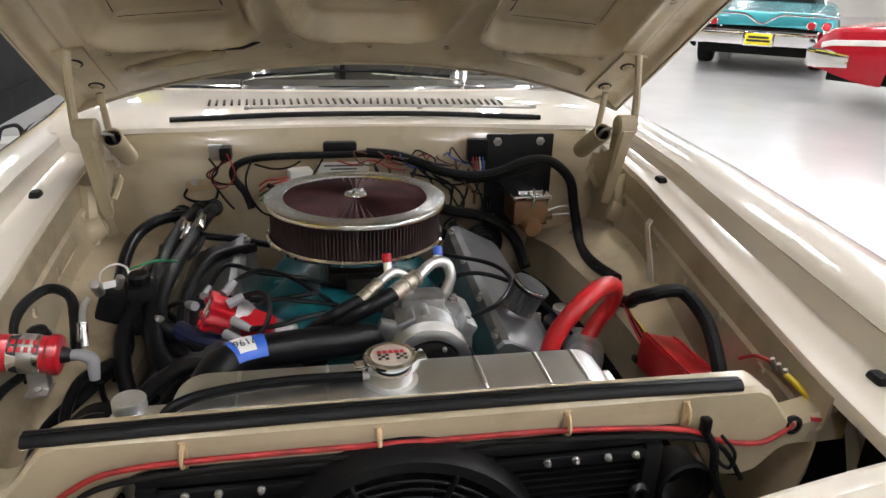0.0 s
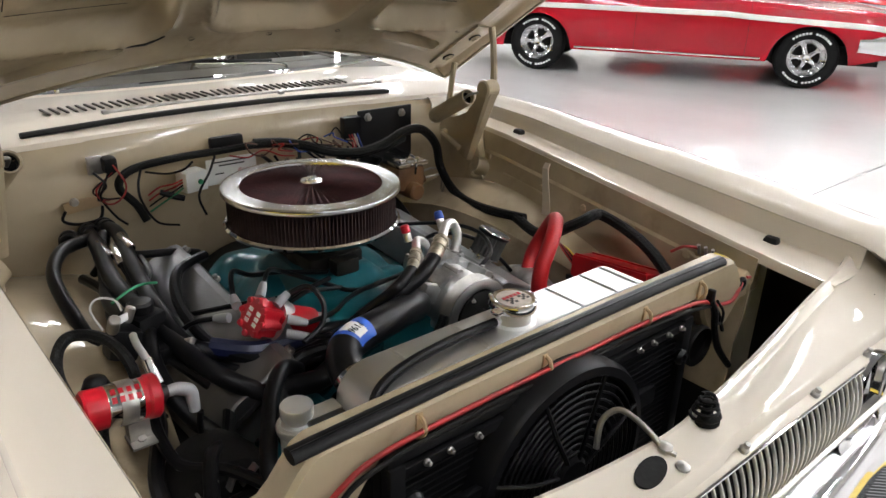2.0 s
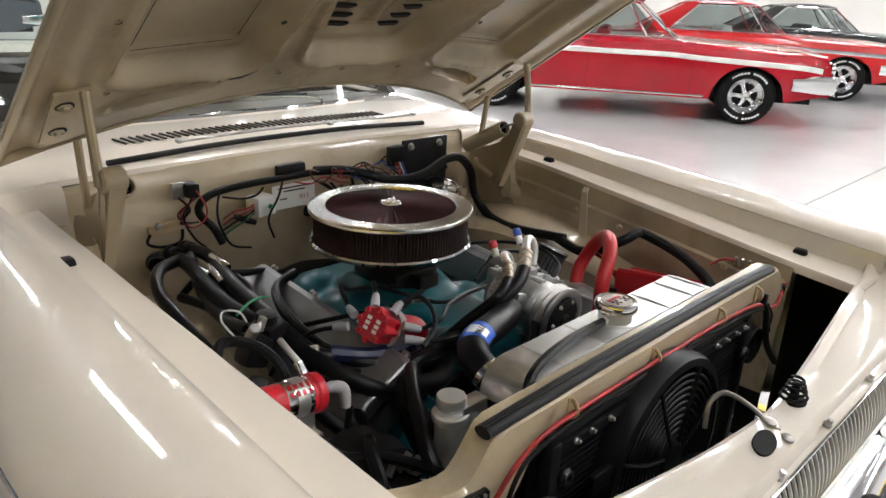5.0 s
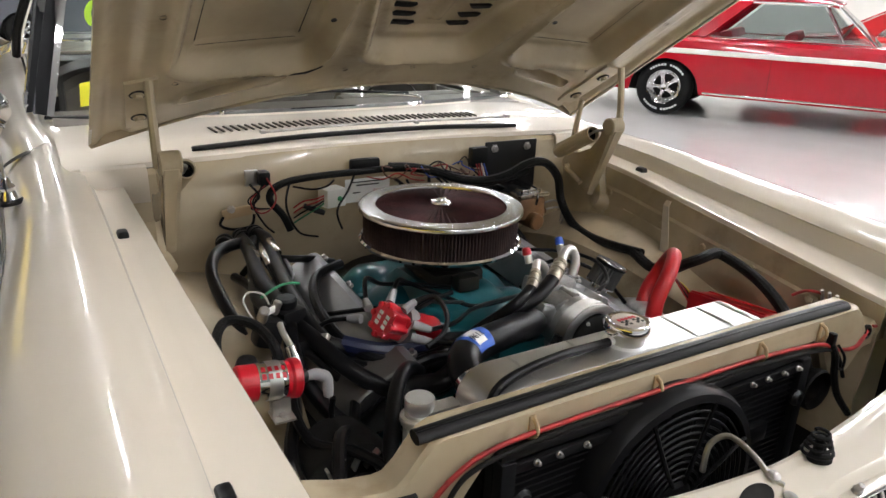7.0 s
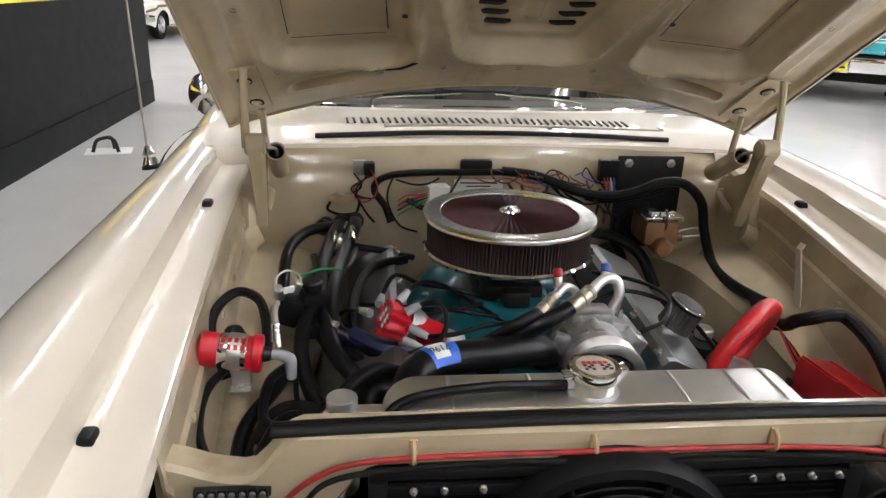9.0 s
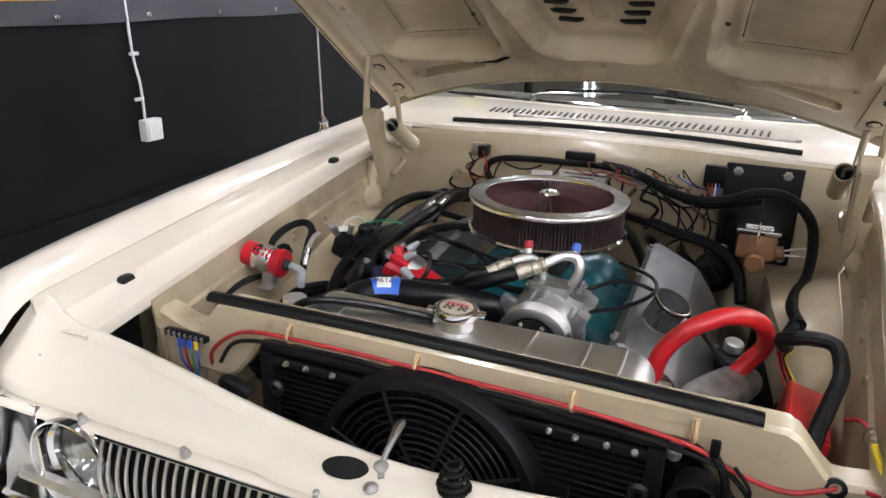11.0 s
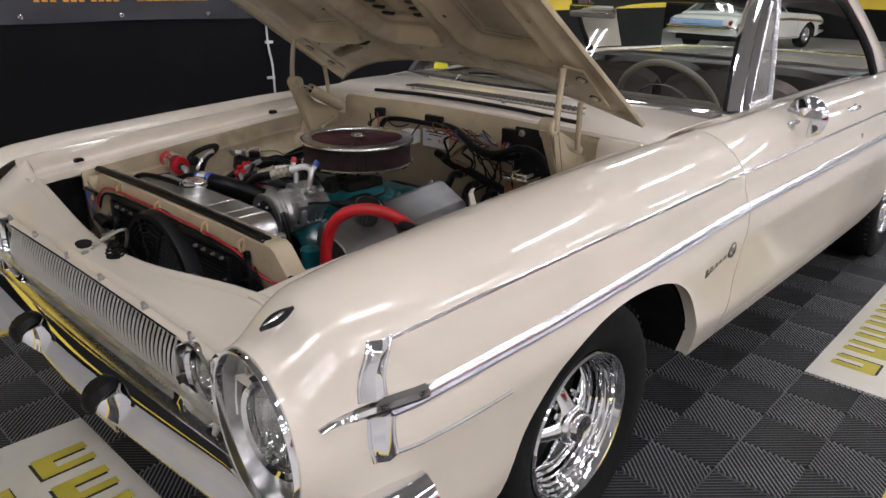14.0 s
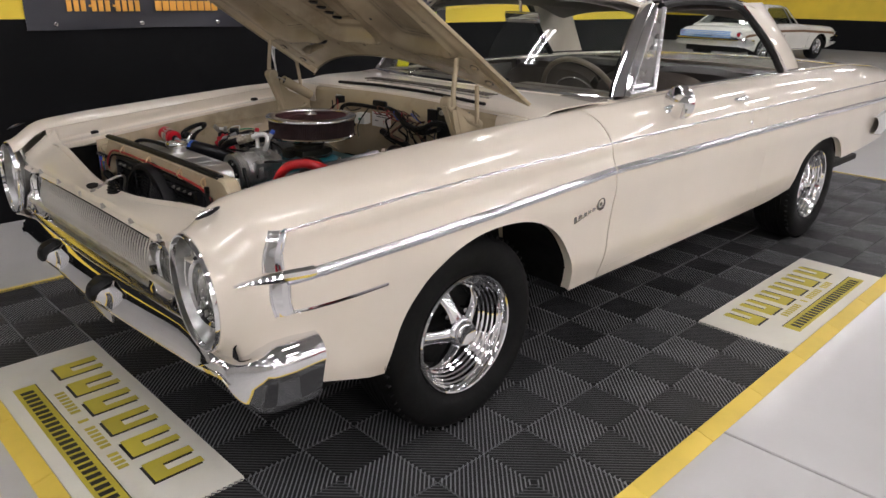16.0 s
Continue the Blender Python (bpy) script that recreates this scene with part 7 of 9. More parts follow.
fc = bpy.data.curves.new("number", "FONT")
fc.body = "911"
fc.size = 0.018
fc.extrude = 0.0002
fc.align_x, fc.align_y = "CENTER", "CENTER"
RED_INK = material("red_ink", (0.45, 0.05, 0.04), 0.5)
fc.materials.append(RED_INK)
ob = new("number", fc)
ob.parent = card
ob.matrix_basis = pose(-0.025, FY - 0.0082, 0.849, 90, 0, 0)
wb = thing("white_control_box", (-0.155, 1.262, 0.83), "small white control box with wires on the firewall", "box")
g = Geo()
g.box((-0.152, 1.272, 0.853), (0.052, 0.042, 0.044), 0.004, rot(0, 0, 12))
part("case", g, WHITE, wb)
g = Geo()
g.lathe([(0.006, 0), (0.005, 0.004), (0.0001, 0.005)], (-0.142, 1.249, 0.853), (0.2, -1, 0), 12)
part("knob", g, GREEN_WIRE, wb)
for k, m in enumerate((RED_WIRE, RED_WIRE, HOSE, GREEN_WIRE)):
    g = Geo()
    g.tube([(-0.175, 1.262, 0.86 - 0.006 * k), (-0.20, 1.25, 0.858 - 0.008 * k), (-0.225, 1.262, 0.852 - 0.012 * k), (-0.245, 1.275, 0.835 - 0.012 * k)], 0.002, 6)
    part("wire", g, m, wb)
g = Geo()
g.tube([(-0.225, 1.262, 0.842), (-0.20, 1.255, 0.83), (-0.18, 1.25, 0.822)], [0.006, 0.0075, 0.006], 8)
single("crimp_connector", g, PLASTIC, "black crimp connector hanging at the firewall", "connector")
g = Geo()
g.box((-0.06, FY - 0.006, 0.918), (0.078, 0.020, 0.032), 0.009)
single("grommet_boot", g, RUBBER, "black rubber harness grommet in the firewall", "grommet")
# wiring harness along the firewall
single("wiring_harness", Geo().tube([(-0.262, 1.25, 0.79), (-0.275, 1.262, 0.825), (-0.30, 1.272, 0.86), (-0.29, 1.275, 0.885), (-0.25, 1.28, 0.898), (-0.17, 1.282, 0.903), (-0.09, 1.28, 0.904), (0.0, 1.278, 0.906)], 0.0085, 10), LOOM, "black taped wiring harness along the firewall", "harness")
single("wiring_harness", Geo().tube([(0.0, 1.28, 0.908), (0.06, 1.265, 0.905), (0.11, 1.245, 0.895), (0.17, 1.225, 0.875), (0.24, 1.21, 0.868), (0.30, 1.20, 0.88), (0.36, 1.195, 0.905), (0.42, 1.20, 0.90), (0.47, 1.205, 0.855), (0.485, 1.20, 0.79), (0.478, 1.14, 0.745), (0.455, 1.05, 0.74), (0.445, 0.95, 0.748), (0.455, 0.86, 0.755)], 0.0115, 10), LOOM, "thick black wiring harness curving round the firewall", "harness")
single("wiring_harness", Geo().tube([(0.20, 1.25, 0.855), (0.25, 1.24, 0.85), (0.32, 1.215, 0.868), (0.37, 1.205, 0.885)], 0.009, 8), LOOM, "black wiring branch on the firewall", "harness")
single("wiring_harness", Geo().tube([(0.45, 0.88, 0.752), (0.43, 0.80, 0.745), (0.428, 0.74, 0.765), (0.415, 0.695, 0.795), (0.43, 0.672, 0.812), (0.455, 0.67, 0.818), (0.488, 0.67, 0.812), (0.494, 0.61, 0.797), (0.478, 0.545, 0.783), (0.46, 0.485, 0.757), (0.448, 0.43, 0.71), (0.44, 0.40, 0.66)], 0.0118, 10), LOOM, "thick black wiring loom looping beside the radiator", "harness")
for k in range(12):
    a = random.Random(k)
    x0 = 0.03 + 0.015 * k
    pts = [(x0, 1.275, 0.90), (x0 + a.uniform(-0.03, 0.03), 1.25 - a.uniform(0, 0.02), 0.915 + a.uniform(-0.02, 0.015)), (x0 + a.uniform(0, 0.05), 1.245, 0.90 + a.uniform(-0.02, 0.01)), (x0 + 0.05, 1.25, 0.885)]
    single("loose_wire", Geo().tube(pts, 0.0018, 6), (RED_WIRE, DULL_WIRE, HOSE, DULL_WIRE, BLUE_WIRE, HOSE)[k % 6], "thin coloured loose wire at the firewall harness", "wire", "loose wires")
single("firewall_wire", Geo().tube([(0.0, 1.262, 0.91), (-0.03, 1.255, 0.918), (-0.02, 1.25, 0.895), (0.01, 1.255, 0.885), (0.04, 1.26, 0.90)], 0.002, 6), DULL_WIRE, "dull brown wire loop on the firewall", "wire")
single("firewall_lead", Geo().tube([(0.10, 1.27, 0.86), (0.20, 1.265, 0.83), (0.23, 1.26, 0.78), (0.18, 1.24, 0.74), (0.16, 1.18, 0.72)], 0.003, 6), HOSE, "thin black lead down the firewall", "wire")
single("firewall_lead", Geo().tube([(0.24, 1.265, 0.87), (0.235, 1.26, 0.81), (0.21, 1.255, 0.75), (0.22, 1.22, 0.70)], 0.003, 6), HOSE, "thin black lead down the firewall", "wire")
g = Geo()
g.lathe([(0.05, 0), (0.05, 0.008), (0.042, 0.012), (0.042, 0.018), (0.036, 0.02), (0.036, 0.027), (0.029, 0.028), (0.029, 0.036), (0.02, 0.037), (0.02, 0.02), (0.0001, 0.02)], (0.29, FY, 0.67), (0, -1, 0.1), 26)
# added dark fill: bundle low on the firewall, heater hoses towards the engine
single("wiring_harness", Geo().tube([(-0.03, 1.275, 0.815), (0.05, 1.262, 0.80), (0.12, 1.255, 0.79), (0.20, 1.25, 0.77), (0.28, 1.24, 0.755), (0.34, 1.21, 0.72), (0.36, 1.15, 0.66)], 0.0135, 10), LOOM, "thick black wiring bundle low on the firewall", "harness")
for pts in ([(0.06, 1.29, 0.755), (0.075, 1.24, 0.765), (0.11, 1.18, 0.755), (0.15, 1.10, 0.72), (0.16, 1.0, 0.69)], [(0.13, 1.29, 0.735), (0.145, 1.24, 0.742), (0.18, 1.18, 0.73), (0.235, 1.11, 0.70), (0.25, 1.0, 0.66)], [(0.21, 1.285, 0.72), (0.22, 1.23, 0.722), (0.27, 1.15, 0.70), (0.30, 1.05, 0.66)]):
    single("heater_hose", Geo().tube(pts, 0.0125, 12), HOSE, "black rubber heater hose at the firewall", "hose", "heater hoses")
# Bell housing shape added to fill the dark space behind the engine.
bell = Geo()
bell.lathe([(0.215, 0.0), (0.22, 0.012), (0.215, 0.03), (0.19, 0.10), (0.17, 0.16)], (EX, 1.115, 0.52), (0, 1, 0), 40)
single("bell_housing", bell, GRIME_SHADE, "dark bell housing shape added behind the engine", "housing")
for k in range(9):
    a = random.Random(60 + k)
    x0 = 0.02 + 0.032 * k
    z0 = 0.885 - 0.03 * a.random()
    pts = [(x0, 1.285, z0), (x0 + a.uniform(-0.03, 0.03), 1.25, z0 - a.uniform(0.0, 0.03)), (x0 + a.uniform(-0.02, 0.05), 1.235, z0 - a.uniform(0.03, 0.06)), (x0 + a.uniform(-0.03, 0.05), 1.25, z0 - a.uniform(0.05, 0.075)), (x0 + a.uniform(0.0, 0.06), 1.262, z0 - a.uniform(0.08, 0.10))]
    single("loom_branch", Geo().tube(pts, a.uniform(0.0022, 0.0055), 7), (HOSE, LOOM, DULL_WIRE, LOOM)[k % 4], "thin dark taped wire branch on the firewall", "wire", "loom branches")
single("steering_boot", g, RUBBER, "black rubber steering column boot on the firewall", "boot")

# ---- hoses on the passenger side ----
HP = [
    ([(-0.375, 1.27, 0.785), (-0.388, 1.15, 0.80), (-0.405, 0.99, 0.785), (-0.392, 0.80, 0.772), (-0.365, 0.68, 0.75), (-0.312, 0.638, 0.72), (-0.25, 0.64, 0.70), (-0.12, 0.66, 0.68)], 0.0145),
    ([(-0.345, 1.27, 0.79), (-0.345, 1.16, 0.81), (-0.366, 1.02, 0.798), (-0.382, 0.85, 0.785), (-0.375, 0.76, 0.765), (-0.33, 0.735, 0.748), (-0.27, 0.715, 0.742), (-0.18, 0.70, 0.748), (-0.05, 0.71, 0.72)], 0.0135),
    ([(-0.385, 1.19, 0.80), (-0.445, 1.155, 0.802), (-0.480, 1.08, 0.788), (-0.482, 0.97, 0.76), (-0.47, 0.88, 0.72), (-0.45, 0.84, 0.66)], 0.012),
    ([(-0.36, 1.20, 0.80), (-0.40, 1.08, 0.77), (-0.43, 0.95, 0.775), (-0.435, 0.85, 0.79)], 0.011),
    ([(-0.41, 0.83, 0.79), (-0.43, 0.74, 0.75), (-0.41, 0.66, 0.70), (-0.36, 0.60, 0.66)], 0.013),
    ([(-0.26, 0.635, 0.74), (-0.30, 0.60, 0.775), (-0.34, 0.555, 0.778), (-0.375, 0.50, 0.76), (-0.40, 0.45, 0.735), (-0.39, 0.41, 0.69)], 0.0115),
    ([(-0.15, 0.66, 0.73), (-0.24, 0.60, 0.735), (-0.31, 0.60, 0.74), (-0.33, 0.55, 0.73), (-0.31, 0.51, 0.70)], 0.017),
    ([(-0.22, 1.10, 0.76), (-0.28, 1.06, 0.79), (-0.34, 1.06, 0.80), (-0.37, 1.12, 0.79), (-0.40, 1.16, 0.74)], 0.0075),
    ([(-0.46, 1.10, 0.72), (-0.48, 0.98, 0.70), (-0.46, 0.82, 0.70), (-0.44, 0.72, 0.68)], 0.012),
    ([(-0.33, 0.83, 0.73), (-0.30, 0.76, 0.74), (-0.22, 0.74, 0.735), (-0.10, 0.74, 0.73)], 0.009),
]
for i, (pts, r) in enumerate(HP):
    single("heater_hose", Geo().tube(pts, r, 12), HOSE, "black rubber hose beside the valve cover", "hose", "engine bay hoses")
g = Geo()
g.tube([(-0.22, 0.69, 0.755), (-0.29, 0.70, 0.752), (-0.345, 0.745, 0.757)], 0.0160, 10)
single("blue_sleeve", g, material("dark_blue_tape", (0.008, 0.012, 0.045), 0.4), "dark blue taped sleeve on a hose", "sleeve")
# hose ends with steel fittings on the firewall
for p, d in (((-0.375, 1.262, 0.787), (0, -1, 0.2)), ((-0.345, 1.262, 0.792), (0, -1, 0.2)), ((-0.41, 1.255, 0.783), (-0.3, -1, 0.1))):
    g = Geo()
    g.lathe([(0.0001, 0), (0.019, 0), (0.020, 0.003), (0.020, 0.012), (0.016, 0.015), (0.018, 0.02), (0.018, 0.035), (0.015, 0.037)], p, d, 18)
    single("hose_fitting", g, BLACK, "black hose fitting at the firewall", "fitting", "hose fittings")
for p, d in (((-0.39, 1.14, 0.806), (0.1, -1, -0.1)), ((-0.35, 1.13, 0.818), (0.0, -1, -0.1)), ((-0.372, 1.10, 0.81), (-0.1, -1, -0.2))):
    g = Geo()
    g.lathe([(0.007, 0), (0.0085, 0.003), (0.0085, 0.06), (0.007, 0.064)], p, d, 14)
    single("crimp_ferrule", g, WORN_CHROME, "silver crimp ferrule on a hose", "fitting", "hose fittings")
# valve assembly with switches
vb = thing("ac_valve_block", (-0.43, 0.83, 0.74), "black and silver air conditioning valves with switches", "valve")
g = Geo()
g.box((-0.415, 0.825, 0.785), (0.05, 0.05, 0.045), 0.008, rot(0, 0, 20))
g.box((-0.455, 0.80, 0.78), (0.045, 0.04, 0.05), 0.01, rot(0, 20, 0))
g.box((-0.40, 0.78, 0.755), (0.05, 0.04, 0.03), 0.008)
part("valve_body", g, PLASTIC, vb)
g = Geo()
g.lathe([(0.017, 0), (0.018, 0.003), (0.018, 0.014), (0.015, 0.018), (0.0001, 0.019)], (-0.415, 0.825, 0.807), (0, 0, 1), 20)
part("dial", g, PLASTIC, vb)
for p0, p1, r in (((-0.468, 0.79, 0.808), (-0.468, 0.768, 0.835), 0.011), ((-0.39, 0.765, 0.768), (-0.37, 0.745, 0.775), 0.010), ((-0.445, 0.80, 0.81), (-0.435, 0.80, 0.832), 0.009)):
    part("fitting", Geo().cyl(p0, p1, r * 0.8, n=14, chamfer=0.002), STEEL, vb)
g = Geo()
g.tube([(-0.462, 0.71, 0.835), (-0.464, 0.69, 0.83), (-0.460, 0.665, 0.815), (-0.455, 0.645, 0.79)], 0.005, 12)
part("silver_pipe", g, ALU, vb)
g = Geo()
g.lathe([(0.0078, 0), (0.0078, 0.026), (0.0065, 0.028)], (-0.461, 0.668, 0.817), (0.05, -0.6, -0.8), 14)
part("ferrule", g, WORN_CHROME, vb)
g = Geo()
g.box((-0.452, 0.79, 0.822), (0.02, 0.003, 0.012), 0.001, rot(0, 0, 30))
part("white_label", g, WHITE, vb)
single("white_wire", Geo().tube([(-0.475, 0.815, 0.80), (-0.480, 0.85, 0.818), (-0.464, 0.874, 0.823), (-0.442, 0.864, 0.819), (-0.437, 0.85, 0.805)], 0.0019, 6), WHITE_WIRE, "white wire loop at the valve block", "wire")
single("green_wire", Geo().tube([(-0.445, 0.868, 0.812), (-0.41, 0.888, 0.818), (-0.385, 0.895, 0.818), (-0.365, 0.90, 0.812)], 0.0024, 6), GREEN_WIRE, "green taped wire beside the valve block", "wire")
# dark masses low in the bay
g = Geo()
g.lathe([(0.0001, 0), (0.055, 0), (0.068, 0.012), (0.07, 0.05), (0.06, 0.10), (0.04, 0.12), (0.0001, 0.122)], (-0.43, 0.50, 0.665), (0.05, 1, 0), 30)
alt = thing("alternator", (-0.43, 0.54, 0.6), "dark alternator with cooling fins and pulley", "alternator")
part("case", g, GRIME_SHADE, alt)
for k in range(16):
    a = 2 * math.pi * k / 16
    g = Geo()
    g.box((-0.43 + 0.055 * math.cos(a), 0.495, 0.665 + 0.055 * math.sin(a)), (0.03, 0.012, 0.004), 0.001, rot(0, -math.degrees(a) + 25, 0))
    part("fin", g, STEEL, alt)
g = Geo()
g.lathe([(0.02, 0), (0.04, 0), (0.044, 0.005), (0.036, 0.010), (0.044, 0.015), (0.04, 0.02), (0.0001, 0.022)], (-0.43, 0.465, 0.665), (0, 1, 0), 26)
part("pulley", g, GRIME_SHADE, alt)
g = Geo()
g.torus((-0.46, 0.42, 0.70), 0.07, 0.009, (0.2, 1, 1.2), 36, 8)
single("coiled_hose", g, HOSE, "coiled black hose low in the engine bay", "hose")
for c, d in (((-0.42, 0.72, 0.58), (0.14, 0.3, 0.14)), ((0.42, 0.75, 0.50), (0.08, 0.35, 0.12))):
    single("frame_bracket", Geo().box(c, d, 0.03), GRIME_SHADE, "dark grimy bracket low in the engine bay", "bracket", "frame brackets")
for pts, r in (([(-0.49, 0.96, 0.66), (-0.475, 0.85, 0.69), (-0.49, 0.74, 0.67), (-0.50, 0.62, 0.66), (-0.47, 0.50, 0.68), (-0.42, 0.42, 0.70)], 0.014),
               ([(-0.45, 1.00, 0.70), (-0.455, 0.90, 0.715), (-0.44, 0.78, 0.70), (-0.46, 0.66, 0.715), (-0.50, 0.56, 0.70), (-0.50, 0.46, 0.66)], 0.011),
               ([(-0.44, 0.70, 0.73), (-0.47, 0.64, 0.735), (-0.47, 0.56, 0.72), (-0.43, 0.50, 0.73), (-0.40, 0.43, 0.73)], 0.008),
               ([(-0.36, 0.66, 0.70), (-0.40, 0.58, 0.71), (-0.44, 0.53, 0.735), (-0.47, 0.46, 0.71)], 0.010)):
    single("low_hose", Geo().tube(pts, r, 10), HOSE, "black hose low between engine and inner fender", "hose", "engine bay hoses")

# ---- driver side: red box, red hose, breather pipe, prop strip ----
ib = thing("ignition_box", (0.43, 0.57, 0.69), "red finned ignition control box with wires", "ignition box")
R3 = rot(-8, 10, -6)
g = Geo()
g.box((0.455, 0.592, 0.706), (0.064, 0.20, 0.060), 0.006, R3)
case = part("case", g, RED_BOX, ib)
for k in range(2):
    g = Geo()
    g.box(Vector((0.455, 0.592, 0.706)) + R3 @ Vector((-0.026 + 0.052 * k, 0, 0.031)), (0.006, 0.19, 0.004), 0.0015, R3)
    part("fin", g, RED_BOX, case)
for sx in (-1, 1):
    g = Geo()
    g.box(Vector((0.452, 0.590, 0.700)) + R3 @ Vector((sx * 0.026, 0.10, -0.015)), (0.016, 0.02, 0.012), 0.003, R3)
    part("foot", g, BLACK, ib)
for k in range(5):
    g = Geo()
    z = 0.0045 * k
    g.tube([Vector((0.452, 0.590, 0.700)) + R3 @ Vector((-0.012 + 0.006 * k, 0.10, 0)), (0.425 + 0.004 * k, 0.71, 0.73), (0.415 + 0.004 * k, 0.735, 0.76 - z), (0.425 + z, 0.77, 0.745)], 0.0018, 6)
    part("wire", g, (RED_WIRE, HOSE, RED_WIRE, HOSE, YELLOW_WIRE)[k], ib)
single("red_hose", Geo().tube([(0.235, 0.60, 0.66), (0.232, 0.605, 0.72), (0.243, 0.612, 0.775), (0.282, 0.626, 0.820), (0.335, 0.665, 0.834), (0.382, 0.715, 0.808), (0.398, 0.755, 0.755), (0.375, 0.76, 0.71), (0.34, 0.73, 0.665), (0.33, 0.66, 0.63)], 0.0150, 16, 8), RED_HOSE, "thick glossy red hose looping beside the valve cover", "hose")
g = Geo()
g.tube([(0.515, 0.845, 0.745), (0.514, 0.842, 0.79), (0.500, 0.835, 0.84), (0.488, 0.832, 0.868), (0.497, 0.832, 0.882)], 0.004, 8)
single("cream_strap", Geo().shell([[(0.522, 0.842, 0.75), (0.522, 0.868, 0.75)], [(0.514, 0.840, 0.79), (0.514, 0.862, 0.79)], [(0.500, 0.836, 0.84), (0.500, 0.855, 0.84)], [(0.492, 0.834, 0.872), (0.492, 0.850, 0.872)], [(0.498, 0.834, 0.884), (0.498, 0.848, 0.884)]], 0.002), CREAM, "bent cream metal strap standing on the inner fender", "strap")
bh = thing("bulkhead_terminal", (0.53, 0.44, 0.77), "small brass terminal with red and yellow wires", "terminal")
g = Geo()
g.box((0.528, 0.44, 0.785), (0.016, 0.05, 0.014), 0.003)
part("base", g, BRONZE, bh)
for dy in (-0.015, 0.0, 0.015):
    g = Geo()
    g.cyl((0.52, 0.44 + dy, 0.79), (0.512, 0.44 + dy, 0.81), 0.0035, n=8)
    part("stud", g, STEEL, bh)
g = Geo()
g.tube([(0.515, 0.425, 0.80), (0.515, 0.40, 0.80), (0.522, 0.375, 0.79)], [0.005, 0.005, 0.003], 8)
part("yellow_lug", g, YELLOW_WIRE, bh)
g = Geo()
g.tube([(0.522, 0.375, 0.79), (0.528, 0.35, 0.78), (0.50, 0.345, 0.785)], 0.003, 8)
part("wire", g, RED_WIRE, bh)
g = Geo()
g.tube([(0.515, 0.455, 0.802), (0.505, 0.48, 0.80), (0.492, 0.50, 0.785)], 0.003, 8)
part("wire", g, RED_WIRE, bh)
res = thing("fluid_reservoir", (0.335, 0.88, 0.62), "silver capped steering fluid reservoir", "reservoir")
g = Geo()
g.lathe([(0.0001, 0), (0.028, 0), (0.03, 0.004), (0.03, 0.06), (0.016, 0.068), (0.016, 0.075)], (0.345, 0.885, 0.60), (0.1, -0.1, 1), 24)
part("can", g, BLACK, res)
g = Geo()
g.lathe([(0.017, 0), (0.018, 0.002), (0.018, 0.018), (0.015, 0.021), (0.0001, 0.022)], (0.352, 0.878, 0.672), (0.1, -0.1, 1), 20)
part("cap", g, ALU, res)

# black hoses and leads that loop round the front of the engine
for pts, r in (
        ([(-0.24, 1.011, 0.79), (-0.311, 0.962, 0.79), (-0.344, 0.856, 0.772), (-0.332, 0.729, 0.752), (-0.252, 0.655, 0.742), (-0.147, 0.640, 0.745), (-0.06, 0.66, 0.74)], 0.010),
        ([(-0.36, 1.12, 0.79), (-0.372, 1.02, 0.79), (-0.38, 0.92, 0.78), (-0.40, 0.83, 0.765), (-0.375, 0.75, 0.735), (-0.31, 0.69, 0.715), (-0.22, 0.665, 0.705)], 0.011),
        ([(-0.431, 1.104, 0.76), (-0.42, 1.0, 0.768), (-0.445, 0.861, 0.772), (-0.41, 0.78, 0.755), (-0.355, 0.70, 0.70), (-0.33, 0.64, 0.64)], 0.009),
        ([(-0.15, 0.63, 0.735), (-0.205, 0.645, 0.75), (-0.265, 0.645, 0.745), (-0.31, 0.612, 0.715), (-0.315, 0.575, 0.67), (-0.29, 0.56, 0.61)], 0.0105),
        ([(-0.334, 0.811, 0.72), (-0.315, 0.737, 0.70), (-0.264, 0.685, 0.695), (-0.28, 0.66, 0.64)], 0.010)):
    single("engine_hose", Geo().tube(pts, r, 10), HOSE, "black rubber hose looping round the engine front", "hose", "engine hoses")
for pts, r in (
        ([(-0.34, 1.07, 0.80), (-0.352, 0.98, 0.792), (-0.411, 0.904, 0.785), (-0.43, 0.827, 0.76)], 0.005),
        ([(-0.12, 0.77, 0.80), (-0.20, 0.76, 0.795), (-0.28, 0.79, 0.79), (-0.33, 0.86, 0.76)], 0.0045),
        ([(0.10, 0.62, 0.75), (0.11, 0.64, 0.80), (0.165, 0.67, 0.812), (0.206, 0.751, 0.815), (0.19, 0.836, 0.81), (0.12, 0.91, 0.80)], 0.004)):
    single("ignition_lead", Geo().tube(pts, r, 8), HOSE, "thin black ignition lead over the engine", "wire", "ignition leads")
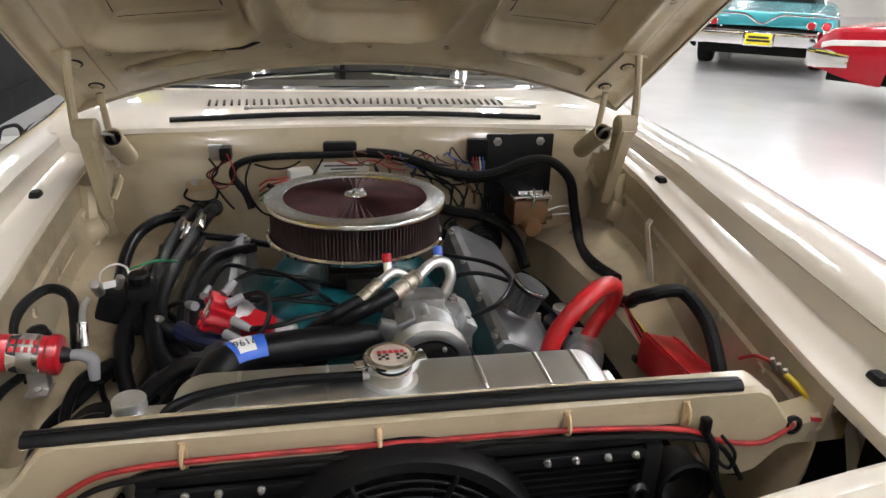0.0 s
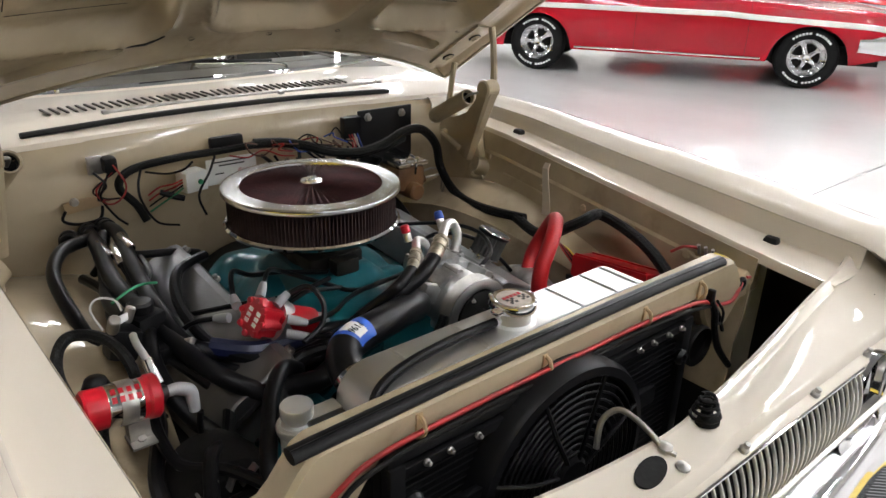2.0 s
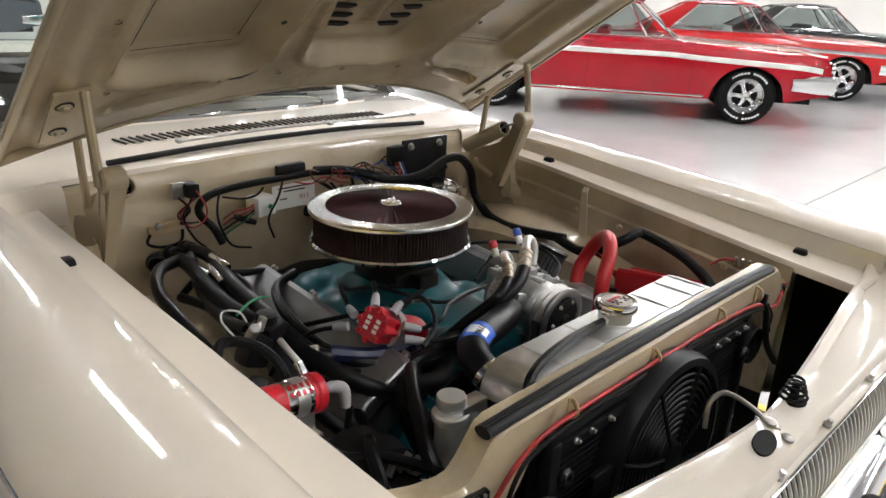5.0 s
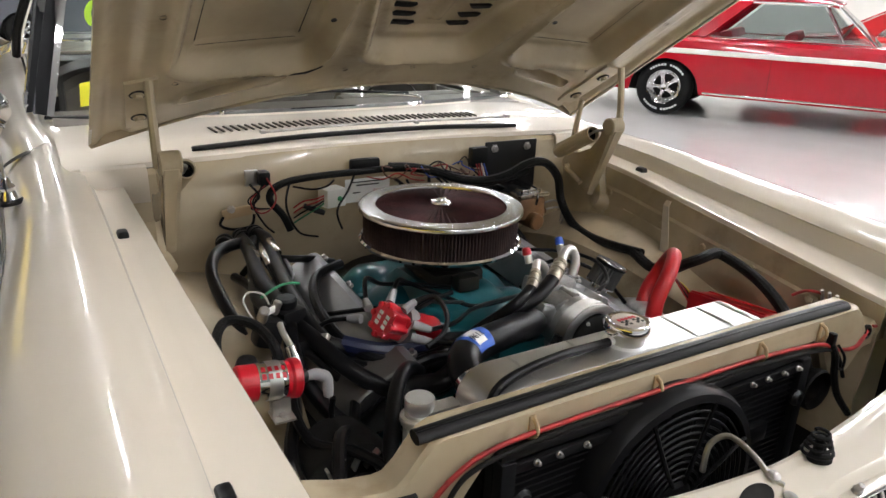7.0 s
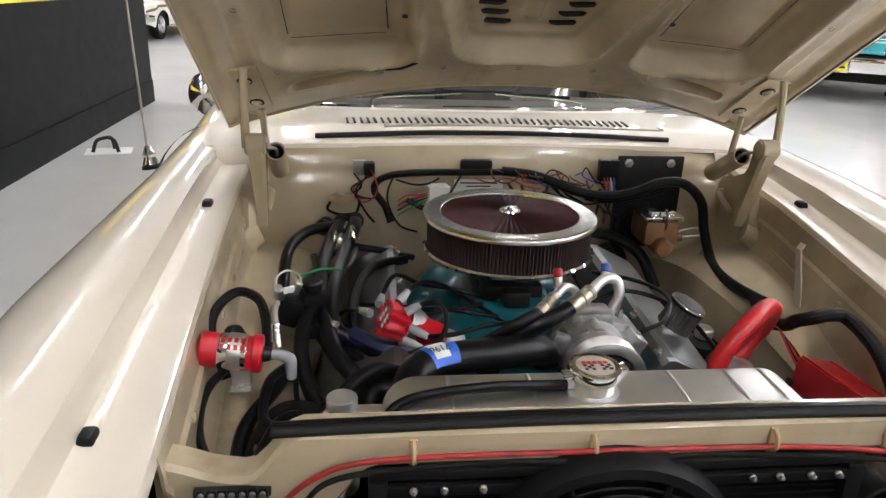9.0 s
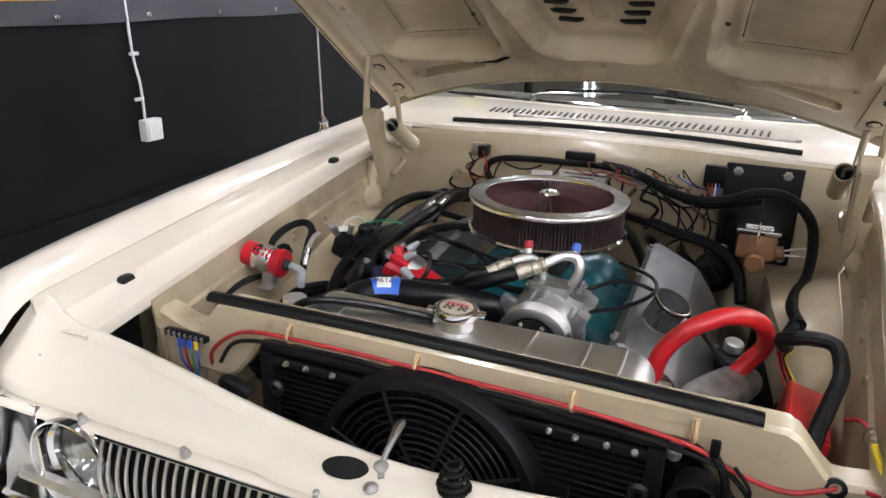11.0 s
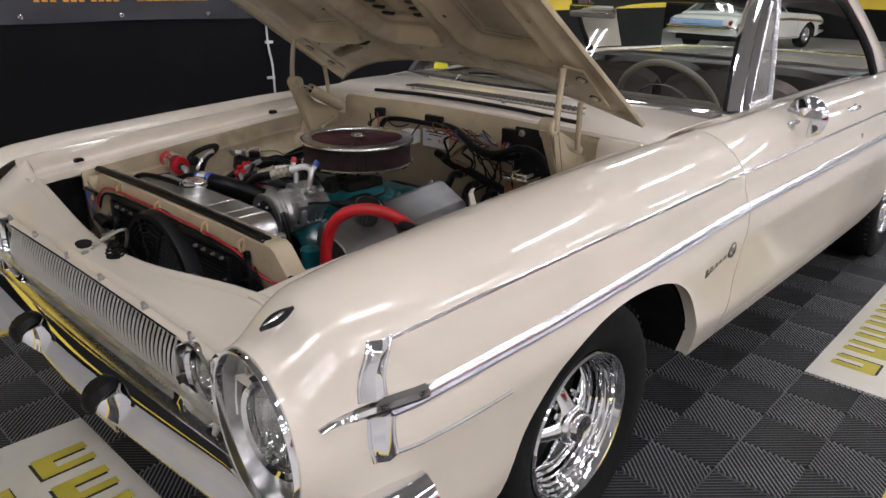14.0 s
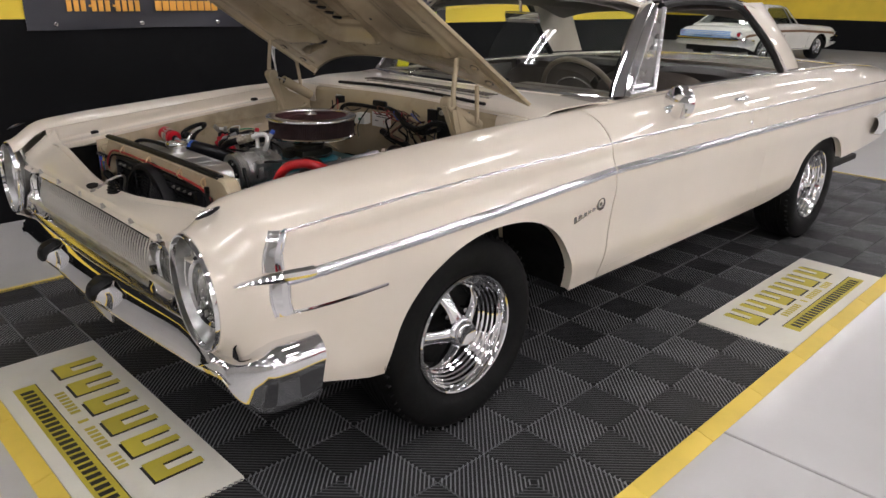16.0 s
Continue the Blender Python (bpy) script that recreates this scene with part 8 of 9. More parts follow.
for k, (pts, m) in enumerate((
        ([(-0.347, 1.262, 0.905), (-0.33, 1.25, 0.88), (-0.342, 1.255, 0.856), (-0.319, 1.26, 0.81), (-0.30, 1.25, 0.79)], HOSE),
        ([(-0.309, 1.262, 0.915), (-0.293, 1.25, 0.876), (-0.305, 1.245, 0.85), (-0.33, 1.25, 0.84), (-0.35, 1.262, 0.862)], RED_WIRE),
        ([(-0.257, 1.262, 0.897), (-0.27, 1.25, 0.865), (-0.267, 1.245, 0.83), (-0.241, 1.25, 0.782), (-0.20, 1.24, 0.77)], HOSE),
        ([(-0.25, 1.262, 0.89), (-0.21, 1.25, 0.882), (-0.175, 1.25, 0.885), (-0.15, 1.262, 0.895)], HOSE),
        ([(-0.10, 1.262, 0.90), (-0.12, 1.25, 0.87), (-0.15, 1.245, 0.825), (-0.14, 1.24, 0.78)], HOSE),
        ([(-0.067, 1.262, 0.895), (-0.03, 1.25, 0.888), (0.011, 1.255, 0.897), (0.05, 1.25, 0.88), (0.09, 1.262, 0.87)], RED_WIRE),
        ([(0.10, 1.262, 0.895), (0.14, 1.24, 0.86), (0.20, 1.235, 0.84), (0.26, 1.24, 0.85), (0.30, 1.25, 0.84)], HOSE),
        ([(0.12, 1.262, 0.885), (0.15, 1.25, 0.84), (0.155, 1.25, 0.80), (0.12, 1.245, 0.77)], HOSE),
        ([(0.24, 1.262, 0.86), (0.27, 1.24, 0.80), (0.265, 1.23, 0.75), (0.30, 1.20, 0.70)], HOSE))):
    single("firewall_wire", Geo().tube(pts, 0.0026 if m is HOSE else 0.0018, 6), m, "thin wire hanging at the firewall", "wire", "firewall wires")
# ---- chrome trim on the body sides ----
def side_point(y, z, out=0.0):
    """A place on the left body side at height z."""
    s = section(y)
    for a, b in zip(s[8:], s[9:]):
        if a.z >= z >= b.z:
            k = (a.z - z) / max(a.z - b.z, 1e-6)
            return a.lerp(b, k) + Vector((out, 0, 0))
    return s[-1] + Vector((out, 0, 0))


def strip(y0, y1, zfun, h, t, n=30, taper=0.0):
    """A moulding that follows the body side."""
    g = Geo()
    rows = []
    for i in range(n + 1):
        k = i / n
        y = y0 + (y1 - y0) * k
        z = zfun(y)
        hh = h * (1 - taper * (1 - min(1, k * 4))) if taper else h
        a, c, b = side_point(y, z + hh / 2, 0.0005), side_point(y, z, 0.0), side_point(y, z - hh / 2, 0.0005)
        rows.append([a, a + Vector((t * 0.8, 0, -hh * 0.12)), c + Vector((t * 1.15, 0, 0)), b + Vector((t * 0.8, 0, hh * 0.12)), b])
    return g.grid(rows)


def upper_z(y):
    return lerp(UPPER, y)[1]


def spear_z(y):
    return lerp(SPEAR, y)[1]


TRIM_GREY = material("grey_trim_insert", (0.5, 0.5, 0.54), 0.3, metal=0.7, vary=0.05)
DARK_BADGE = material("tarnished_badge_metal", (0.24, 0.23, 0.22), 0.25, metal=1, vary=0.3, scale=60)
for s in (1, -1):
    for y0, y1, host in ((0.232, 1.562, (fender_l, fender_r)), (1.569, 2.8596, (door_l, door_r)), (2.8612, 4.93, (quarter_l, quarter_r))):
        h = host[0] if s > 0 else host[1]
        for zf, hh, t, m, nm in ((upper_z, 0.012, 0.005, BRIGHT_TRIM, "upper_moulding"), (spear_z, 0.034, 0.007, BRIGHT_TRIM, "side_spear")):
            g = strip(y0, y1, zf, hh, t)
            part(nm, g if s > 0 else mirrored(g), m, h)
        g = strip(y0 + 0.02 if y0 < 0.4 else y0, y1, lambda y: spear_z(y) - 0.006, 0.014, 0.0095)
        part("spear_insert", g if s > 0 else mirrored(g), TRIM_GREY, h)
    h = fender_l if s > 0 else fender_r
    g = strip(0.25, 0.54, lambda y: 0.624 - 0.006 * math.sin((y - 0.232) * 10), 0.012, 0.006, 14)
    part("lower_moulding", g if s > 0 else mirrored(g), CHROME, h)
    # pointed tip of the spear
    g = Geo()
    rows = []
    for k in range(9):
        y = 0.125 + 0.025 * k
        z = 0.715 - 0.006 * k / 8
        hh = 0.004 + 0.03 * math.sin(min(1, k / 6) * math.pi / 2)
        c = side_point(max(y, 0.17), z, 0.010)
        c.y = y
        rows.append([c + Vector((-0.012, 0, hh / 2)), c + Vector((0.0, 0, hh * 0.3)), c + Vector((0.003, 0, 0)), c + Vector((0.0, 0, -hh * 0.3)), c + Vector((-0.012, 0, -hh / 2))])
    g.grid(rows)
    part("spear_tip", g if s > 0 else mirrored(g), CHROME, h)
    # upright badge shield above and below the spear
    for z0, z1, y0, y1, w0, w1, m in ((0.824, 0.730, 0.252, 0.226, 0.040, 0.046, CHROME), (0.702, 0.618, 0.236, 0.240, 0.046, 0.042, CHROME)):
        g = Geo()
        rows = []
        for k in range(9):
            z = z0 + (z1 - z0) * k / 8
            w = w0 + (w1 - w0) * k / 8
            yc = y0 + (y1 - y0) * k / 8 - 0.006 * math.sin(k / 8 * math.pi)
            rows.append([side_point(yc - w / 2, z, 0.0005), side_point(yc - w / 2 + 0.003, z, 0.006), side_point(yc - w / 2 + 0.009, z, 0.009), side_point(yc, z, 0.0135), side_point(yc + w / 2 - 0.009, z, 0.009), side_point(yc + w / 2 - 0.003, z, 0.006), side_point(yc + w / 2, z, 0.0005)])
        g.grid(rows)
        part("badge_shield", g if s > 0 else mirrored(g), m, h)
        for e in (-1, 1):
            g = Geo()
            g.tube([side_point(y0 + (y1 - y0) * k / 4 - 0.006 * math.sin(k / 4 * math.pi) + e * (w0 + (w1 - w0) * k / 4) / 2, z0 + (z1 - z0) * k / 4, 0.004) for k in range(5)], 0.0035, 8, 3)
            part("shield_edge", g if s > 0 else mirrored(g), CHROME, h)
    # script badge: slanted plain bars and a ring
    for dy, dz, w, hh in ((0.0, -0.008, 0.015, 0.040), (0.027, -0.004, 0.022, 0.021), (0.054, 0.0, 0.020, 0.021), (0.079, 0.003, 0.018, 0.020), (0.102, 0.007, 0.018, 0.020), (0.062, -0.012, 0.13, 0.004)):
        c = side_point(1.345 + dy, 0.650 + dz, 0.002)
        g = Geo()
        g.box(c, (0.005, w, hh), 0.0018, rot(12, 0, 0))
        part("badge_bar", g if s > 0 else mirrored(g), DARK_BADGE, h)
    c = side_point(1.484, 0.668, 0.003)
    g = Geo()
    g.torus(c, 0.020, 0.005, (1, 0, 0), 28, 8)
    g.lathe([(0.008, 0), (0.006, 0.003), (0.0001, 0.004)], c, (1, 0, 0), 14)
    part("badge_ring", g if s > 0 else mirrored(g), DARK_BADGE, h)
    # vent ornament on top of the fender
    g = Geo()
    rows = []
    for k in range(9):
        y = 0.098 + 0.062 * k / 8
        zt = lerp(CROWN, y) - 0.004
        w = 0.002 + 0.013 * math.sin(math.pi * k / 8)
        rows.append([(0.728 - w, y, zt + 0.004), (0.728, y, zt + 0.006), (0.728 + w, y, zt + 0.001)])
    g.grid(rows)
    orn = part("fender_ornament", g if s > 0 else mirrored(g), BLACK, h)
    g = Geo()
    g.tube([(0.7275, 0.105, lerp(CROWN, 0.105) + 0.002), (0.731, 0.125, lerp(CROWN, 0.125) + 0.003), (0.731, 0.14, lerp(CROWN, 0.14) + 0.003)], [0.001, 0.004, 0.002], 8)
    part("ornament_vane", g if s > 0 else mirrored(g), CHROME, orn)
    # door handle, lock, mirror
    h = door_l if s > 0 else door_r
    c = side_point(2.60, 0.925, 0.0)
    g = Geo()
    g.tube([c + Vector((0.0, -0.055, 0)), c + Vector((0.016, -0.05, 0.004)), c + Vector((0.020, 0.0, 0.004)), c + Vector((0.016, 0.05, 0.002)), c + Vector((0, 0.055, 0))], [0.006, 0.008, 0.010, 0.008, 0.006], 10)
    g.lathe([(0.014, 0), (0.014, 0.008), (0.01, 0.014), (0.0001, 0.015)], c + Vector((0, 0.05, 0.0)), (1, 0, 0), 16)
    part("door_handle", g if s > 0 else mirrored(g), CHROME, h)
    c = side_point(2.68, 0.816, 0.0)
    g = Geo()
    g.lathe([(0.012, 0), (0.012, 0.003), (0.008, 0.006), (0.0001, 0.006)], c, (1, 0, 0.1), 16)
    part("lock_button", g if s > 0 else mirrored(g), CHROME, h)
    mcn = Vector((0.865, 2.005, 0.965))
    g = Geo()
    g.lathe([(0.0001, -0.024), (0.035, -0.021), (0.058, -0.009), (0.066, 0.008), (0.066, 0.016), (0.062, 0.018)], mcn, (0.15, 1, 0.0), 32)
    mir = part("side_mirror", g if s > 0 else mirrored(g), CHROME, h)
    g = Geo()
    g.tube([Vector((0.822, 1.985, 0.918)), Vector((0.828, 1.985, 0.932)), Vector((0.835, 1.98, 0.942)), mcn + Vector((-0.004, -0.016, -0.01))], [0.020, 0.015, 0.008, 0.007], 12)
    part("stalk", g if s > 0 else mirrored(g), CHROME, h)
    g = Geo()
    g.lathe([(0.0001, 0.015), (0.062, 0.015)], mcn, (0.15, 1, 0.0), 32)
    part("mirror_glass", g if s > 0 else mirrored(g), CHROME, h)
    # rocker moulding and quarter tail lamp
    g = Geo()
    rows = [[side_point(y, low_edge(y) + 0.055, 0.001), side_point(y, low_edge(y) + 0.045, 0.005), side_point(y, low_edge(y) + 0.034, 0.001)] for y in stations(1.6, 3.35, 0.15)]
    g.grid(rows)
    part("rocker_moulding", g if s > 0 else mirrored(g), CREAM, h)
    g = Geo()
    g.box((s * 0.80, 4.955, 0.76), (0.09, 0.05, 0.10), 0.02)
    part("tail_lamp", g, WORN_CHROME, quarter_l if s > 0 else quarter_r)
# rear bumper, wrapped round the corners
g = Geo()
half = spline([(0, 5.06), (0.5, 5.04), (0.74, 4.99), (0.86, 4.90), (0.895, 4.76), (0.892, 4.60)], 5)
path = [Vector((-p.x, p.y)) for p in reversed(half[1:])] + half
rows = []
for i, p in enumerate(path):
    a, b = path[max(0, i - 1)], path[min(len(path) - 1, i + 1)]
    d = (b - a).normalized()
    n = Vector((-d.y, d.x))
    e = 0.055 + 0.022 * smooth(0.0, 0.12, min(i, len(path) - 1 - i) / (len(path) - 1))
    rows.append([(p.x + n.x * o, p.y + n.y * o, 0.592 + e * h) for o, h in ((-0.02, 1.0), (0.004, 0.96), (0.018, 0.5), (0.02, 0.0), (0.012, -0.6), (-0.004, -0.95), (-0.025, -1.0))])
g.shell(rows, 0.003)
part("rear_bumper", g, SATIN, car)

# the passenger side draws in along the wheel and the front of the door
for panel in (fender_r, door_r):
    for ob in (panel, *panel.children_recursive):
        for v in ob.data.vertices:
            o = -v.co.x - 0.70
            if o > 0:
                v.co.x += 0.3 * o * smooth(0.45, 1.25, v.co.y) * smooth(2.86, 1.7, v.co.y)

# antenna on the far fender
an = part("antenna", Geo().lathe([(0.016, 0), (0.018, 0.004), (0.014, 0.014), (0.012, 0.02), (0.014, 0.026), (0.010, 0.034), (0.006, 0.044), (0.0001, 0.046)], (-0.795, 1.27, 0.918), (-0.1, 0, 1), 20), CHROME, car)
g = Geo()
g.tube([(-0.80, 1.27, 0.955), (-0.81, 1.272, 1.3), (-0.815, 1.275, 1.75)], [0.003, 0.0022, 0.0015], 8)
part("mast", g, STEEL, an)
g = Geo()
g.lathe([(0.022, 0), (0.021, 0.006), (0.014, 0.010)], (-0.794, 1.27, 0.912), (-0.15, 0, 1), 20)
part("base_pad", g, RUBBER, an)

# ---- greenhouse ----
def wind_base(k):
    e = 1 - k * k
    return Vector((0.705 * k, 1.812 - 0.15 * e, 0.982 + 0.014 * e))


def wind_top(k):
    e = 1 - k * k
    return Vector((0.605 * k, 2.135 - 0.09 * e, 1.316 + 0.02 * e))


g = Geo()
g.grid([[wind_base(k / 12).lerp(wind_top(k / 12), j / 6) + Vector((0, -0.02 * math.sin(math.pi * j / 6), 0.012 * math.sin(math.pi * j / 6))) for j in range(7)] for k in range(-12, 13)])
ws = part("windscreen", g, GLASS, car)
ws.visible_shadow = False
g = Geo()
g.tube([wind_top(k / 12) + Vector((0, -0.006, 0.004)) for k in range(-12, 13)], 0.012, 8, 1)
part("header_moulding", g, CHROME, car)
for s in (1, -1):
    g = Geo()
    a, b = wind_base(s), wind_top(s)
    rows = []
    for j in range(11):
        p = a.lerp(b, j / 10) + Vector((0, -0.02 * math.sin(math.pi * j / 10), 0.012 * math.sin(math.pi * j / 10)))
        rows.append([p + Vector((-s * 0.02, -0.012, 0.0)), p + Vector((-s * 0.004, -0.018, 0.004)), p + Vector((s * 0.012, -0.004, 0.006)), p + Vector((s * 0.026, 0.02, 0.004)), p + Vector((s * 0.020, 0.065, 0.0)), p + Vector((-s * 0.016, 0.06, 0.0))])
    g.grid(rows, wrap=True)
    part("windscreen_pillar", g, CHROME, car)
    # broad bright cover that joins the pillar and the vent window
    g = Geo()
    rows = []
    for j in range(11):
        k = j / 10
        p = a.lerp(b, k) + Vector((s * 0.024, 0.03 - 0.02 * math.sin(math.pi * k), 0.006 + 0.012 * math.sin(math.pi * k)))
        q_ = Vector((s * 0.737, 1.856, 0.985)).lerp(Vector((s * 0.652, 2.135, 1.302)), k)
        rows.append([p, p.lerp(q_, 0.35) + Vector((s * 0.008, 0, 0)), p.lerp(q_, 0.45) + Vector((s * 0.002, 0, 0)), p.lerp(q_, 0.9) + Vector((s * 0.007, 0, 0)), q_])
    part("pillar_cover", Geo().shell(rows, 0.002 * s), CHROME, car)
    # roof side rail and vent window
    g = Geo()
    g.tube([b + Vector((s * 0.01, 0.01, 0.012)), (s * 0.625, 2.42, 1.348), (s * 0.63, 2.7, 1.346), (s * 0.645, 2.92, 1.316)], 0.014, 8)
    part("drip_rail", g, CHROME, car)
    va, vb_, vc_ = Vector((s * 0.735, 1.865, 0.985)), Vector((s * 0.735, 2.045, 0.99)), Vector((s * 0.658, 2.195, 1.305))
    vd = Vector((s * 0.655, 2.14, 1.30))
    g = Geo()
    g.add([va, vb_, vc_, vd], [(0, 1, 2, 3)])
    vw = part("vent_window", g, HAZY, car)
    vw.visible_shadow = False
    g = Geo()
    g.tube([vb_, vb_.lerp(vc_, 0.5), vc_], 0.0105, 8)
    g.tube([va, va.lerp(vd, 0.5), vd], 0.007, 8)
    g.tube([va + Vector((0, 0, 0.01)), vb_ + Vector((0, 0, 0.012))], 0.012, 8)
    part("vent_frame", g, BRIGHT_TRIM, vw)
    c = va.lerp(vd, 0.33) + Vector((-s * 0.02, 0.045, 0))
    g = Geo()
    g.tube([c + Vector((s * 0.018, 0, 0)), c, c + Vector((-s * 0.006, 0.012, 0.03)), c + Vector((-s * 0.004, 0.018, 0.05))], [0.008, 0.01, 0.007, 0.005], 8)
    part("vent_latch", g, CHROME, vw)
    # sail panel with its dark weatherstrip
    g = Geo()
    rows = []
    for j in range(9):
        k = j / 8
        zz = 1.0 + 0.325 * k
        yf = 3.315 - 0.385 * k
        yb = 3.60 - 0.34 * k ** 1.1
        x = s * (0.745 - 0.115 * k ** 1.3)
        rows.append([(x, yf, zz), (x * 1.0, yf + (yb - yf) * 0.3, zz), (x * 0.99, yf + (yb - yf) * 0.7, zz), (x * 0.95, yb, zz)])
    g.shell(rows, 0.006 * s)
    part("sail_panel", g, CREAM, car)
    g = Geo()
    g.tube([(s * 0.738, 3.30, 0.995), (s * 0.725, 3.19, 1.09), (s * 0.69, 3.06, 1.20), (s * 0.645, 2.915, 1.306), (s * 0.638, 2.7, 1.326), (s * 0.632, 2.4, 1.328), (s * 0.64, 2.2, 1.31)], 0.017, 8)
    part("weatherstrip", g, RUBBER, car)
    g = Geo()
    g.tube([(s * 0.752, 3.325, 1.0), (s * 0.738, 3.21, 1.09), (s * 0.70, 3.08, 1.20), (s * 0.655, 2.93, 1.315)], 0.006, 8)
    part("sail_moulding", g, CHROME, car)
    # belt moulding and inner door trim
    g = Geo()
    g.tube([(s * 0.72, y, 0.982 + 0.006 * math.sin((y - 1.9) / 1.6 * math.pi)) for y in stations(1.86, 3.30, 0.2)], 0.006, 8, 2)
    part("belt_moulding", g, CHROME, car)
    g = Geo()
    g.box((s * 0.70, 2.35, 0.72), (0.03, 1.0, 0.48), 0.01)
    g.box((s * 0.675, 2.45, 0.80), (0.04, 0.45, 0.04), 0.015)
    part("door_trim", g, VINYL, door_l if s > 0 else door_r)
    g = Geo()
    g.box((s * 0.68, 3.3, 0.75), (0.05, 0.8, 0.46), 0.02)
    part("quarter_trim", g, VINYL_DARK, quarter_l if s > 0 else quarter_r)
# roof
g = Geo()
rows = []
for y in stations(2.075, 3.26, 0.09):
    k = (y - 2.075) / 1.185
    half = 0.615 + 0.03 * math.sin(math.pi * min(1, k * 1.2) * 0.5)
    zt = 1.345 + 0.035 * math.sin(math.pi * min(1, 0.15 + k * 0.75)) - 0.06 * smooth(0.75, 1.0, k)
    rows.append([(half * i / 10, y - 0.06 * (1 - (i / 10) ** 2) * (1 - k) + 0.0, zt - 0.045 * abs(i / 10) ** 4 - 0.01 * (i / 10) ** 2) for i in range(-10, 11)])
g.shell(rows, 0.012)
roof = part("roof", g, CREAM, car)
g = Geo()
g.grid([[(p[0] * 0.97, p[1], p[2] - 0.03) for p in r] for r in rows])
part("headliner", g, HEADLINER, roof)
# rear glass
g = Geo()
g.grid([[(0.60 * i / 8 * (1 + 0.08 * j / 4), 3.25 + 0.36 * j / 4, 1.31 - 0.05 * abs(i / 8) ** 3 - 0.32 * j / 4) for j in range(5)] for i in range(-8, 9)])
rg = part("rear_window", g, GLASS, car)
rg.visible_shadow = False
# deck behind the rear seat
g = Geo()
g.box((0, 3.46, 0.955), (1.3, 0.28, 0.03), 0.01)
part("parcel_shelf", g, VINYL_DARK, car)

# ---- cabin ----
g = Geo()
rows = []
for i in range(-10, 11):
    x = 0.69 * i / 10
    rows.append([(x, 1.70, 0.975), (x, 1.86, 0.985), (x, 1.93, 0.965), (x, 1.95, 0.93), (x, 1.93, 0.86), (x, 1.90, 0.74), (x, 1.80, 0.62)])
g.shell(rows, 0.01)
dash = part("dashboard", g, VINYL, car)
g = Geo()
g.tube([(-0.62, 1.957, 0.935), (0, 1.962, 0.938), (0.62, 1.957, 0.935)], 0.006, 8)
part("dash_moulding", g, CHROME, dash)
g = Geo()
g.box((0.37, 1.94, 0.95), (0.46, 0.08, 0.07), 0.025)
part("instrument_hood", g, VINYL, dash)
swc, swa = Vector((0.37, 2.07, 0.918)), Vector((0, -0.86, 0.45)).normalized()
IVORY = material("ivory_plastic", (0.2, 0.165, 0.125), 0.35, vary=0.06)
sw_ = part("steering_wheel", Geo().torus(swc, 0.195, 0.0115, (0, 0.86, 0.42), 56, 10), IVORY, car)
qq = Vector((0, 0, 1)).rotation_difference(Vector((0, 0.86, 0.42)).normalized()).to_matrix()
g = Geo()
g.torus(swc - Vector((0, 0.86, 0.42)).normalized() * 0.02, 0.12, 0.004, (0, 0.86, 0.42), 48, 8)
part("horn_ring", g, CHROME, sw_)
g = Geo()
for a in (10, 170):
    g.tube([swc + qq @ Vector((0.19 * math.cos(radians(a)), 0.19 * math.sin(radians(a)), 0)), swc + qq @ Vector((0.08 * math.cos(radians(a)), 0.08 * math.sin(radians(a)), -0.03)), swc + qq @ Vector((0, 0, -0.04))], [0.009, 0.011, 0.014], 10)
g.lathe([(0.0001, 0.0), (0.035, -0.004), (0.04, -0.02), (0.03, -0.05)], swc + qq @ Vector((0, 0, -0.02)), qq @ Vector((0, 0, 1)), 20)
g.tube([swc + qq @ Vector((0, 0, -0.04)), swc + qq @ Vector((0, 0, -0.35))], 0.022, 12)
part("spoke_hub", g, IVORY, sw_)
for nm, y, zt, m in (("front_seat", 2.72, 0.995, VINYL), ("rear_seat", 3.22, 0.985, VINYL_DARK)):
    g = Geo()
    g.box((0, y - 0.30, 0.50), (1.26, 0.55, 0.16), 0.05, seg=3)
    seat = part(nm, g, m, car)
    for s in (-1, 1):
        rows = []
        for i in range(-10, 11):
            x = s * 0.315 + 0.29 * i / 10
            e = (1 - abs(i / 10) ** 4)
            rows.append([(x, y - 0.09, 0.52), (x, y - 0.08 - 0.02 * e, 0.65), (x, y - 0.04 - 0.02 * e, 0.80), (x, y, zt - 0.08 + 0.05 * e), (x, y + 0.05, zt - 0.05 + 0.05 * e), (x, y + 0.10, zt - 0.10 + 0.04 * e), (x, y + 0.10, 0.55)])
        g = Geo()
        g.shell(rows, 0.01)
        part("backrest", g, m, seat)
        g = Geo()
        g.tube([(s * 0.315 - 0.26, y + 0.105, 0.80), (s * 0.315 - 0.22, y + 0.108, 0.84), (s * 0.315 + 0.22, y + 0.108, 0.84), (s * 0.315 + 0.26, y + 0.105, 0.80)], 0.007, 8)
        part("backrest_piping", g, IVORY, seat)
# inside mirror
g = Geo()
g.box((0.02, 2.07, 1.25), (0.20, 0.02, 0.05), 0.012, rot(12, 0, 0))
rm = part("rear_view_mirror", g, CHROME, car)
g = Geo()
g.tube([(0, 2.08, 1.26), (0, 2.075, 1.33)], 0.007, 8)
part("mirror_stem", g, CHROME, rm)
NEON = material("yellow_paper", (0.85, 0.75, 0.02), 0.6)
# yellow paper behind the windscreen on the passenger side
g = Geo()
g.shell([[(-0.618, 1.862, 0.994), (-0.612, 1.878, 1.052)], [(-0.562, 1.892, 0.996), (-0.558, 1.906, 1.060)]], 0.001)
